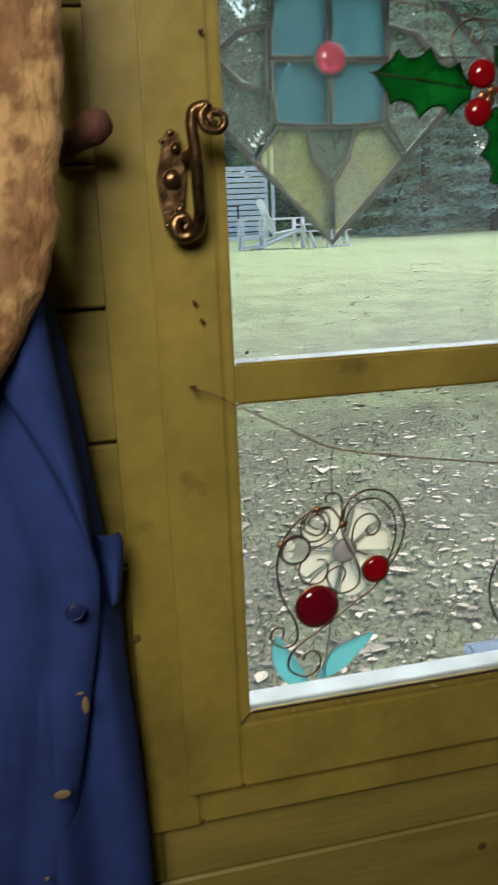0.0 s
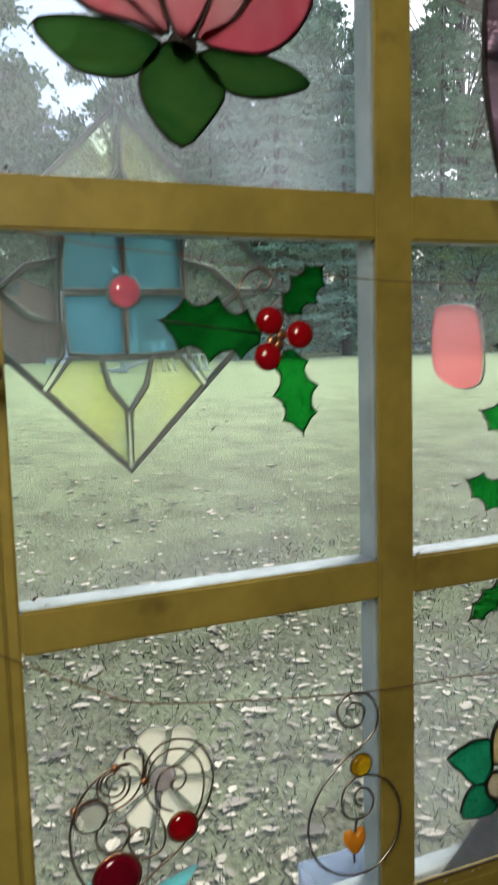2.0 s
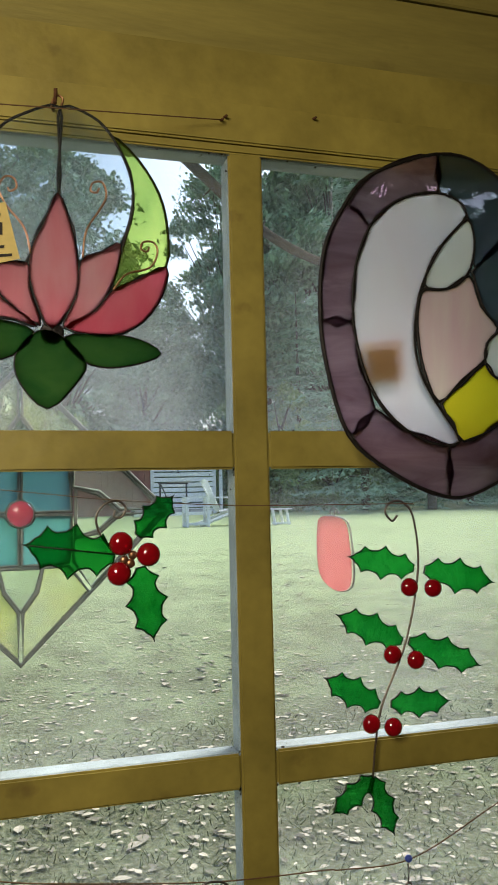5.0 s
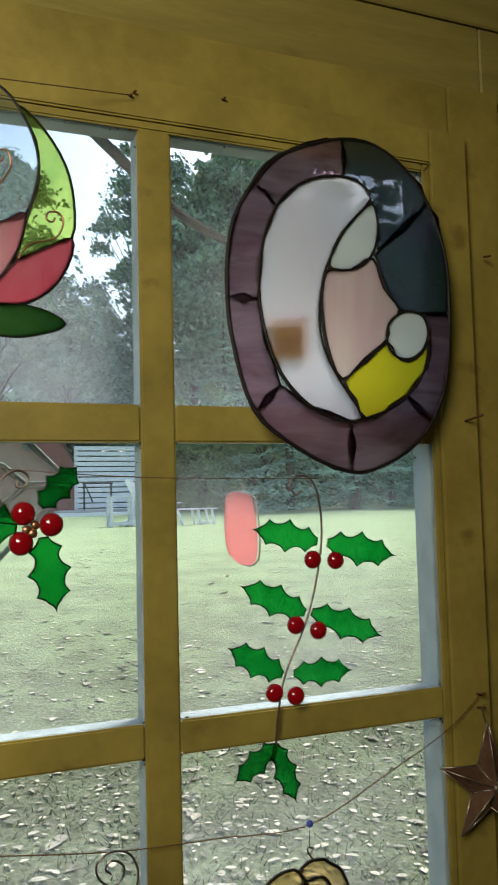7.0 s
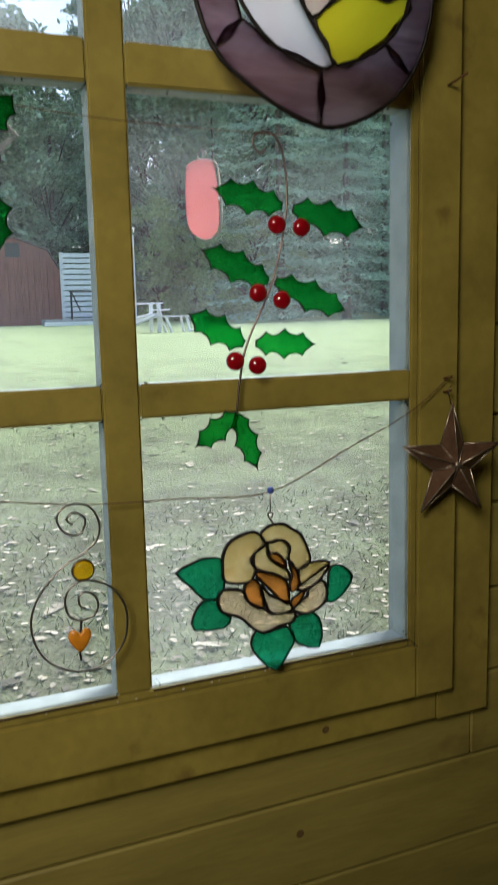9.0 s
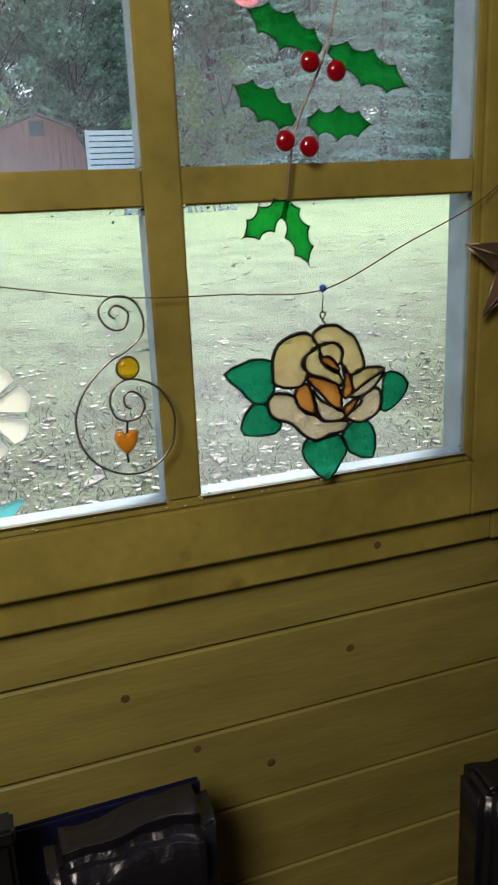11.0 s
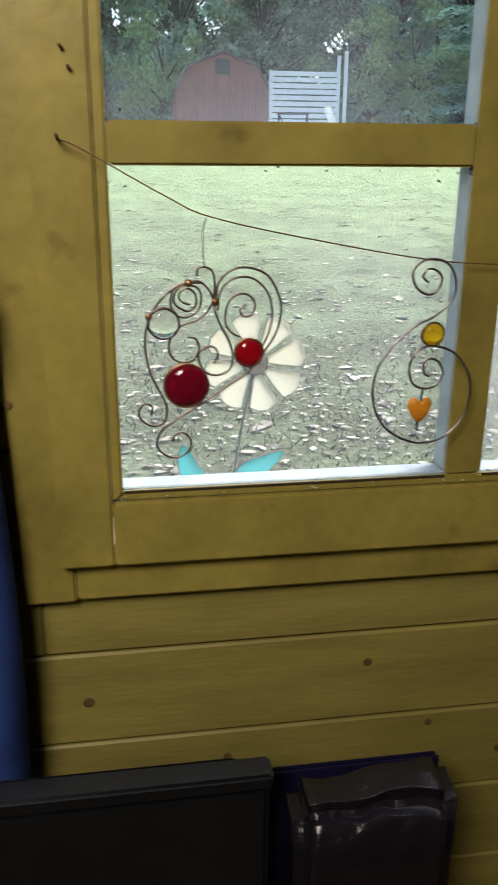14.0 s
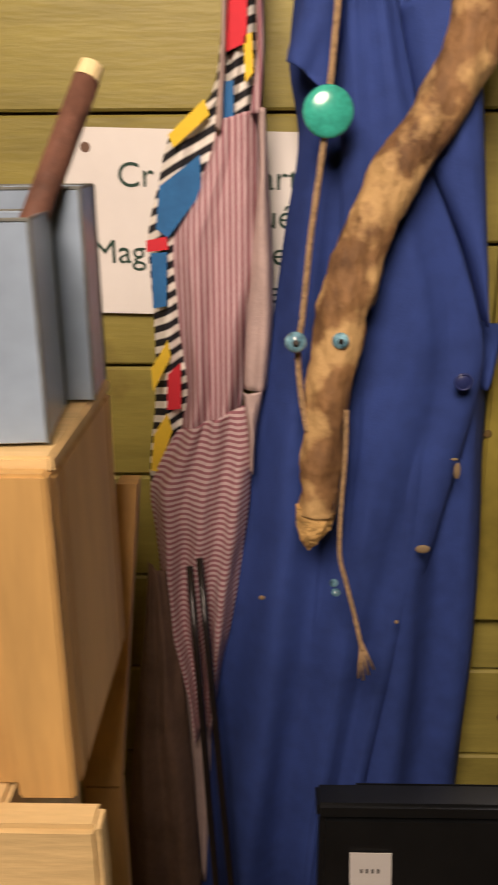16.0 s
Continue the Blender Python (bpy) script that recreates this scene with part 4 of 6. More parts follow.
    for dx, dz, w, h in ((-0.3, 1.5, 2.6, 0.25), (-0.1, 0.15, 3.2, 1.0), (0.1, -1.1, 2.4, 0.22), (0.4, -1.75, 3.0, 0.22)):
        if h > 0.9:
            for i in range(5):
                part("print_bar", plate(cm([(dx - w / 2 + i * 0.66, dz - h / 2 + 0.1 * i), (dx - w / 2 + i * 0.66 + 0.2, dz - h / 2 + 0.1 * i), (dx - w / 2 + i * 0.66 + 0.2, dz + h / 2 + 0.1 * i), (dx - w / 2 + i * 0.66, dz + h / 2 + 0.1 * i)]), 0.0003, -0.0008), M_INK, tag)
        else:
            part("print_bar", plate(cm([(dx - w / 2, dz - h / 2 - 0.2), (dx + w / 2, dz - h / 2 + 0.2), (dx + w / 2, dz + h / 2 + 0.2), (dx - w / 2, dz + h / 2 - 0.2)]), 0.0003, -0.0008), M_INK, tag)


lotus()


def holly_leaf(root, base, tip, width, material=G_HOLLY, lead=0.0008):
    """A spiked holly leaf cut from green glass, from its base to its tip (cm)."""
    b, t = Vector(base), Vector(tip)
    d = t - b
    n = Vector((-d.y, d.x)).normalized() * width
    prof = ((0.0, 0.12), (0.16, 0.42), (0.30, 0.30), (0.46, 0.55), (0.60, 0.34), (0.76, 0.42), (0.86, 0.16), (1.0, 0.0))
    dense = []
    for i in range(len(prof) - 1):
        (p, q), (p2, q2) = prof[i], prof[i + 1]
        for s in range(3):
            f = s / 3
            dense.append((p + (p2 - p) * f, q + (q2 - q) * f - 0.06 * math.sin(math.pi * f)))
    left = [b + d * p + n * q for p, q in dense] + [t]
    right = [b + d * p - n * q for p, q in reversed(dense)]
    g = glass_piece(root, "leaf", [(v.x, v.y) for v in left + right], material, lead, 0)
    return g


def holly_cluster():
    root = thing("holly_suncatcher", "three green glass holly leaves round red berries on a string", "suncatcher", at=(0.3382, 0.617, 1.7531), size=1.042)
    tips = [(-0.7, -0.3), (-8.3, 1.0), (1.3, 1.4), (4.5, 4.8), (1.5, -1.3), (2.6, -7.6)]
    for i, w in ((0, 4.2), (2, 2.6), (4, 3.3)):
        holly_leaf(root, tips[i], tips[i + 1], w)
    bar(root, "vein", [(-0.7, -0.1), (-4.9, 0.5), (-7.8, 0.9)], 0.0007, y=-0.002)
    for c in [(-0.2, 0.8), (2.1, -0.2), (-0.4, -1.7)]:
        gem(root, "berry", c, 1.02, G_BERRY, None, 0.75, -0.006)
    wire(root, "curl", [(-0.9, 0.2), (-1.9, 1.7), (-2.2, 3.1), (-1.5, 4.1), (-0.4, 4.4), (0.3, 3.8), (-0.1, 3.0), (-0.7, 3.1), (-0.6, 3.6)], 0.001)
    for c in [(0.8, -0.2), (0.1, -0.6), (0.6, -0.9)]:
        gem(root, "solder", c, 0.4, M_COPPER, None, 0.6, -0.003)


holly_cluster()


def oval_panel():
    """Leaded oval: smoky border pieces round a crescent of milky shapes."""
    root = thing("oval_glass_panel", "oval leaded glass panel, white and peach crescent in purple border", "stained glass panel", at=(0.6566, 0.618, 1.9671), size=0.983)
    k = glass_piece
    k(root, "milky_crescent", [(-0.5, 14.2), (2.7, 14.0), (4.3, 12.2), (1.4, 9.0), (-0.5, 6.0), (-1.8, 2.9), (-2.4, -1.4), (-1.8, -4.9), (-0.3, -7.7), (2.3, -11.8), (-1.1, -11.9), (-4.9, -9.7), (-7.7, -5.8), (-9.1, -0.0), (-8.7, 5.8), (-6.9, 10.2), (-4.2, 12.8)], G_WHITE, 0.0022, 3)
    k(root, "milky_drop", [(4.4, 11.7), (5.1, 9.4), (4.5, 6.5), (2.9, 4.7), (0.8, 4.0), (-1.0, 4.4), (0.1, 7.3), (2.1, 9.7)], G_CREAM, 0.0022, 3)
    k(root, "peach_piece", [(-1.0, 3.9), (1.5, 4.1), (4.3, 5.6), (5.5, 2.5), (7.4, 0.2), (6.0, -1.5), (5.7, -3.2), (2.9, -5.4), (0.1, -7.7), (-1.5, -4.3), (-2.0, -0.4), (-1.8, 2.3)], G_PEACH, 0.0022, 3)
    k(root, "milky_disc", [(8.5, 0.1), (10.4, -0.4), (11.0, -2.3), (10.0, -4.4), (8.2, -5.3), (6.5, -4.8), (5.7, -3.2), (6.3, -1.1)], G_CREAM, 0.0022, 3)
    k(root, "yellow_piece", [(0.4, -7.9), (3.1, -5.7), (5.8, -3.5), (6.7, -4.9), (8.3, -5.5), (10.2, -4.4), (11.0, -3.1), (10.3, -6.5), (7.6, -9.7), (2.8, -11.8), (1.7, -9.9)], G_SUNNY, 0.0022, 2)
    for q, g in (([(1.0, 18.3), (1.0, 14.5), (-2.2, 13.8), (-4.5, 12.6), (-6.9, 10.2), (-8.1, 11.4), (-9.2, 12.3), (-6.7, 15.3), (-3.1, 17.5)], G_PURPLE), ([(-9.4, 12.2), (-7.0, 10.1), (-8.6, 6.2), (-9.3, 0.4), (-12.4, 0.4), (-12.1, 6.1), (-11.0, 9.7)], G_PURPLE),
                 ([(-12.4, 0.2), (-9.3, 0.1), (-8.7, -4.1), (-7.1, -8.5), (-9.7, -11.1), (-11.4, -7.6), (-12.2, -3.7)], G_PURPLE), ([(-9.6, -11.2), (-7.0, -8.6), (-4.3, -10.6), (0.9, -12.1), (0.8, -17.3), (-3.2, -16.1), (-7.0, -13.8)], G_PURPLE),
                 ([(1.2, -12.1), (4.0, -11.8), (7.8, -9.2), (10.8, -12.1), (8.1, -15.2), (3.8, -17.1), (1.0, -17.3)], G_PURPLE), ([(8.0, -9.0), (10.7, -6.2), (11.2, -2.4), (10.6, -0.3), (13.6, 0.1), (13.8, -2.9), (12.8, -8.0), (10.9, -12.0)], G_PURPLE),
                 ([(13.6, 0.4), (10.7, -0.0), (7.5, 0.3), (5.7, 2.9), (4.9, 5.9), (5.2, 6.6), (11.7, 12.5), (13.4, 8.0)], G_DUSK), ([(11.6, 12.6), (5.1, 6.6), (5.2, 9.7), (4.3, 12.4), (2.7, 14.2), (1.2, 14.5), (1.2, 18.4), (4.9, 18.4), (8.8, 16.2)], G_DUSK)):
        k(root, "border_piece", q, g, 0.0017, 2)
    rim = spline([(a, b, 0) for a, b in cm([(1.0, 18.5), (6.3, 17.9), (10.9, 13.9), (13.6, 7.4), (14.0, -0.3), (12.8, -8.7), (9.2, -14.3), (3.4, -17.3), (-0.6, -17.1), (-5.7, -14.7), (-10.0, -11.1), (-12.1, -4.2), (-12.6, 1.4), (-12.0, 7.3), (-10.0, 11.5), (-6.7, 15.5)])], 4, True)
    part("edge", tube(up3([(v[0], v[1]) for v in rim]), 0.0024, 6, True), M_LEAD, root, "", True)
    tan = thing("paper_label", "tan square paper label stuck behind the glass", "label", at=(0.5972, 0.623, 1.9311), size=0.985)
    part("paper", plate(cm([(-2.3, 2.1), (2.3, 2.5), (2.4, -1.9), (-1.7, -2.4)]), 0.0005), M_TAN, tan)


oval_panel()


def holly_sprig():
    root = thing("holly_sprig", "long sprig of green glass holly leaves with red berries", "suncatcher", at=(0.6317, 0.643, 1.6432), size=1.014)
    wire(root, "stem", [(-1.2, 13.3), (-1.8, 12.8), (-2.5, 13.7), (-1.9, 14.6), (-0.5, 14.6), (0.6, 12.9), (0.9, 7.9), (-0.7, 1.0), (-3.5, -4.9), (-4.4, -8.6), (-4.8, -11.8)], 0.0012)
    lv = [(0.4, 8.0), (-6.8, 9.5), (1.6, 7.8), (9.7, 6.1), (-1.2, 0.9), (-8.2, 4.0), (-0.4, 0.9), (7.7, -2.2), (-3.9, -5.0), (-9.6, -1.9), (-2.6, -5.0), (4.0, -5.3), (-4.8, -11.8), (-9.2, -14.7), (-4.8, -11.8), (-2.7, -17.5)]
    for i, w in enumerate((3.0, 3.3, 3.0, 3.0, 2.9, 2.7, 2.5, 2.4)):
        holly_leaf(root, lv[2 * i], lv[2 * i + 1], w)
    for c in [(-0.4, 6.2), (2.2, 6.0), (-2.5, -0.2), (0.0, -0.9), (-5.0, -6.6), (-2.7, -7.1)]:
        gem(root, "berry", c, 0.92, G_BERRY, None, 0.75, -0.005)


holly_sprig()


def pendant():
    root = thing("glass_pendant", "coral red glass slab hanging on a clear thread outside the window", "suncatcher", at=(0.5798, 0.715, 1.7399), turn=(0, 0, -74), size=0.991)
    glass_piece(root, "slab", [(-2.5, 3.1), (-1.6, 3.8), (0.4, 3.8), (2.4, 3.2), (3.0, 1.1), (3.2, -1.6), (2.8, -3.6), (0.9, -4.2), (-1.0, -3.7), (-2.4, -2.5), (-2.8, 0.1)], G_APPLE, 0.0011, 3, M_SILVER, 0.006)
    wire(root, "loop", [(-0.3, 3.8), (-0.6, 4.3), (-0.0, 4.8), (0.3, 4.3), (0.0, 3.7)], 0.0008, M_SILVER)
    wire(root, "loop", [(0.4, 3.7), (0.2, 4.3), (0.6, 4.6), (0.9, 4.1)], 0.0008, M_SILVER)
    bar(root, "thread", [(-0.0, 4.8), (0.3, 13.0), (1.2, 31.2), (1.9, 46.9)], 0.0003, M_SILVER)


pendant()


def diamond_panel():
    """Square panel hung by one corner outside: a blue four-petalled flower on pale glass."""
    root = thing("diamond_glass_panel", "diamond leaded panel with a square blue flower and a pink centre", "stained glass panel", at=(0.2529, 0.704, 1.789), size=0.959)
    q = 14.9

    def k(name, pts, g):
        return glass_piece(root, name, [(u * 1.085, w * 1.085) for u, w in pts], g, 0.0022, 0, M_GREYCAME)
    rim = [(0, -q), (q, 0), (0, q), (-q, 0)]
    for sx in (-1, 1):
        for sz in (-1, 1):
            k("blue_petal", [(sx * 0.15, sz * 1.3), (sx * 0.9, sz * 0.9), (sx * 1.4, sz * 0.15), (sx * 4.6, sz * 0.2), (sx * 4.55, sz * 2.5), (sx * 4.3, sz * 4.5), (sx * 2.2, sz * 4.75), (sx * 0.15, sz * 4.7)], G_TEAL)
            k("corner_piece", [(sx * 0.2, sz * 9.0), (sx * 1.5, sz * 7.2), (sx * 2.0, sz * 5.0), (sx * 4.3, sz * 4.9), (sx * 6.1, sz * 7.35), (sx * 0.2, sz * 13.3)] if sz < 0 else
              [(sx * 0.2, sz * 9.0), (sx * 1.5, sz * 7.2), (sx * 2.0, sz * 5.0), (sx * 4.3, sz * 4.9), (sx * 6.1, sz * 7.35), (sx * 0.2, sz * 13.3)], G_YELLOW)
            k("side_piece", [(sx * 4.8, sz * 4.5), (sx * 4.75, sz * 2.4), (sx * 7.2, sz * 1.9), (sx * 9.2, sz * 0.2), (sx * 13.2, sz * 0.2), (sx * 6.4, sz * 7.0)], G_SEEDY)
    for a in range(4):
        ang = a * math.pi / 2
        base = [(0, 8.9), (-1.4, 7.1), (-1.85, 5.0), (1.85, 5.0), (1.4, 7.1)] if a % 2 == 0 else [(0, 9.0), (-1.7, 7.1), (-2.2, 5.0), (2.2, 5.0), (1.7, 7.1)]
        k("bud", [(x * math.cos(ang) - z * math.sin(ang), x * math.sin(ang) + z * math.cos(ang)) for x, z in base], G_SEEDY)
    gem(root, "pink_centre", (0, 0), 1.3, mat("pink_glass_nugget", (0.85, 0.12, 0.20), 0.08, trans=0.4, coat=0.6), M_GREYCAME, 0.5, -0.003)
    part("frame", tube(up3(cm(rim)), 0.0026, 6, True), M_GREYCAME, root)
    bar(root, "hanger", [(0, q), (0, q + 4)], 0.0006, M_SILVER)


diamond_panel()


def rose():
    root = thing("rose_suncatcher", "amber stained glass rose with green leaves hanging on a wire", "suncatcher", at=(0.6187, 0.638, 1.3509), size=1.018)
    k = glass_piece
    k(root, "petal", [(-2.2, 5.2), (-1.0, 3.8), (-2.3, 3.0), (-2.6, 2.1), (-2.1, 1.2), (-3.0, 0.1), (-5.3, 0.5), (-5.6, 1.7), (-5.5, 3.3), (-4.6, 4.6)], G_HONEY, 0.0019, 3)
    k(root, "petal", [(-1.5, 4.8), (-0.5, 5.6), (1.0, 5.6), (1.9, 5.0), (2.9, 4.3), (3.7, 2.6), (3.9, 1.2), (2.4, 0.7), (1.5, 2.0), (1.7, 3.1), (0.8, 4.0), (-0.8, 3.9)], G_HONEY, 0.0019, 3)
    k(root, "petal", [(-0.8, 3.8), (-2.0, 3.2), (-2.3, 2.2), (-1.9, 1.3), (-0.3, 0.7), (1.5, -0.3), (1.2, 1.0), (-0.3, 2.0), (-0.8, 2.8)], G_HONEY, 0.0017, 3)
    k(root, "heart_petal", [(-0.7, 2.5), (0.3, 2.6), (1.2, 1.5), (1.0, 1.0), (0.1, 1.6)], G_ORANGE, 0.0017, 3)
    k(root, "heart_petal", [(-0.8, 3.9), (0.7, 4.0), (1.6, 3.0), (1.2, 1.8), (0.3, 2.7), (-0.5, 2.8)], G_HONEY, 0.0017, 3)
    k(root, "heart_petal", [(1.6, 1.8), (2.4, 0.6), (2.7, -0.9), (1.9, -1.6), (1.6, -0.8), (1.9, 0.1)], G_ORANGE, 0.0017, 3)
    k(root, "heart_petal", [(-2.1, 1.1), (-0.3, 0.5), (1.2, -0.4), (1.5, -2.7), (0.6, -2.3), (-0.9, -0.6), (-1.9, 0.4)], G_ORANGE, 0.0017, 3)
    k(root, "side_petal", [(-2.4, 0.3), (-1.8, -0.3), (-1.3, -2.7), (-2.4, -2.5), (-3.3, -1.4), (-3.3, -0.2)], G_ORANGE, 0.0017, 3)
    k(root, "side_petal", [(-1.6, -0.3), (-0.6, -1.6), (1.7, -2.9), (1.5, -3.7), (-0.4, -3.5), (-1.1, -2.4)], G_ROSEPALE, 0.0017, 3)
    k(root, "side_petal", [(2.7, 0.7), (4.3, 1.2), (6.2, 0.9), (4.3, -0.1), (2.9, -0.9)], G_HONEY, 0.0017, 3)
    k(root, "side_petal", [(6.2, 0.6), (4.9, -0.9), (3.3, -1.6), (2.4, -1.4), (4.3, -0.2)], G_ROSEPALE, 0.0017, 3)
    k(root, "side_petal", [(1.9, -2.4), (3.4, -1.7), (2.7, -2.7), (1.9, -3.2)], G_ORANGE, 0.0015, 3)
    k(root, "side_petal", [(5.3, -0.9), (5.9, -2.1), (5.4, -3.5), (3.6, -4.2), (2.3, -3.8), (2.0, -3.4), (3.6, -2.3), (3.7, -1.7)], G_ROSEPALE, 0.0019, 3)
    k(root, "outer_petal", [(-5.8, -0.3), (-3.6, -0.7), (-3.0, -1.9), (-1.3, -2.9), (-0.4, -3.6), (2.1, -3.9), (1.8, -4.8), (0.2, -5.0), (-1.3, -5.4), (-2.5, -4.8), (-3.9, -3.4), (-5.7, -2.6), (-6.2, -1.5)], G_ROSEPALE, 0.0019, 3)
    for q in ([(-10.4, 2.1), (-8.6, 2.9), (-7.4, 3.2), (-5.6, 2.8), (-5.6, 1.3), (-5.5, 0.1), (-6.2, -1.0), (-7.7, -0.9), (-8.9, 0.5)], [(-7.8, -1.1), (-6.3, -1.3), (-5.8, -2.6), (-4.9, -3.3), (-5.7, -4.2), (-8.7, -3.9), (-8.8, -2.5)], [(6.3, 0.4), (7.7, 0.3), (8.9, -0.9), (8.2, -2.3), (6.9, -3.3), (5.9, -3.3), (6.0, -1.3)],
              [(-2.2, -5.1), (-1.3, -5.6), (1.1, -5.2), (2.1, -6.6), (1.4, -8.0), (-0.1, -9.7), (-2.0, -8.0), (-2.8, -6.4)], [(1.5, -5.1), (2.7, -4.2), (4.4, -4.3), (5.2, -5.8), (4.9, -8.1), (2.4, -7.2)]):
        k(root, "leaf", q, G_EMERALD, 0.0013, 2)
    wire(root, "hanging_loop", [(-0.0, 5.7), (-0.6, 6.6), (-0.5, 7.0), (-0.1, 6.8), (-0.4, 6.2)], 0.0009)
    bar(root, "hanger", [(-0.4, 6.9), (-0.3, 9.2)], 0.0006, M_SILVER)
    part("bead", ball(0.0035, (cm([(-0.3, 9.2), (-0.3, 9.2)])[0][0], 0, cm([(-0.3, 9.2), (-0.3, 9.2)])[0][1])), mat("blue_thread_knot", (0.05, 0.09, 0.4), 0.7), root, "blue thread knot", True)


rose()


def wire_swirl():
    root = thing("wire_swirl", "curled tinned wire ornament with amber nugget and orange heart bead", "wire ornament", at=(0.4204, 0.638, 1.3699), size=1.000)
    wire(root, "upper_wire", [(-0.5, 6.3), (-1.0, 6.8), (-0.6, 7.4), (0.1, 7.3), (0.7, 6.6), (0.3, 5.5), (-0.6, 5.3), (-1.5, 5.9), (-1.9, 6.9), (-1.6, 7.7), (-0.7, 8.2), (0.6, 8.1), (1.5, 7.4), (2.0, 5.9), (1.6, 4.5), (0.1, 3.3), (-1.3, 2.6), (-3.2, 0.9), (-4.4, -1.0), (-4.8, -3.0), (-4.3, -5.2), (-3.0, -6.9), (-0.7, -8.0), (1.7, -7.8), (3.6, -6.1), (4.2, -4.0), (4.0, -2.1), (2.9, -0.3), (1.4, 0.6), (-0.1, 0.8), (-1.2, 0.1), (-1.6, -1.1), (-1.2, -2.5), (-0.1, -3.0), (1.0, -2.7), (1.5, -1.7), (1.1, -0.7), (0.3, -0.3), (-0.3, -0.7), (-0.2, -1.6), (0.3, -1.9)], 0.0011, M_SILVER, 5)
    gem(root, "amber_nugget", [(0.2, 1.9), (0.2, 1.9)][0], 0.98, M_AMBERGEM, M_WIRE, 0.5, -0.002)
    c = cm([(-0.4, -4.8), (-0.4, -4.8)])[0]
    heart = [(0, -1.35), (-0.75, -0.6), (-1.1, 0.2), (-0.95, 0.85), (-0.5, 1.0), (0, 0.65), (0.5, 1.0), (0.95, 0.85), (1.1, 0.2), (0.75, -0.6)]
    hp = [(v[0], v[1]) for v in spline([(x / 100, z / 100, 0) for x, z in heart], 3, True)]
    bm = bmesh.new()
    rings = []
    for f, y in ((0.55, -0.0042), (0.85, -0.0032), (1.0, 0.0), (0.85, 0.0032), (0.55, 0.0042)):
        rings.append([bm.verts.new((c[0] + p[0] * f, y, c[1] + p[1] * f)) for p in hp])
    for a, d in zip(rings, rings[1:]):
        for i in range(len(hp)):
            bm.faces.new((a[i], a[(i + 1) % len(hp)], d[(i + 1) % len(hp)], d[i]))
    bm.faces.new(rings[0])
    bm.faces.new(rings[-1][::-1])
    h = part("heart_bead", bm, M_HEARTBEAD, root, "orange stone heart bead", True)
    bar(root, "pin", [(-0.2, -3.0), (-0.5, -5.8), (-0.4, -6.9)], 0.0011)


wire_swirl()


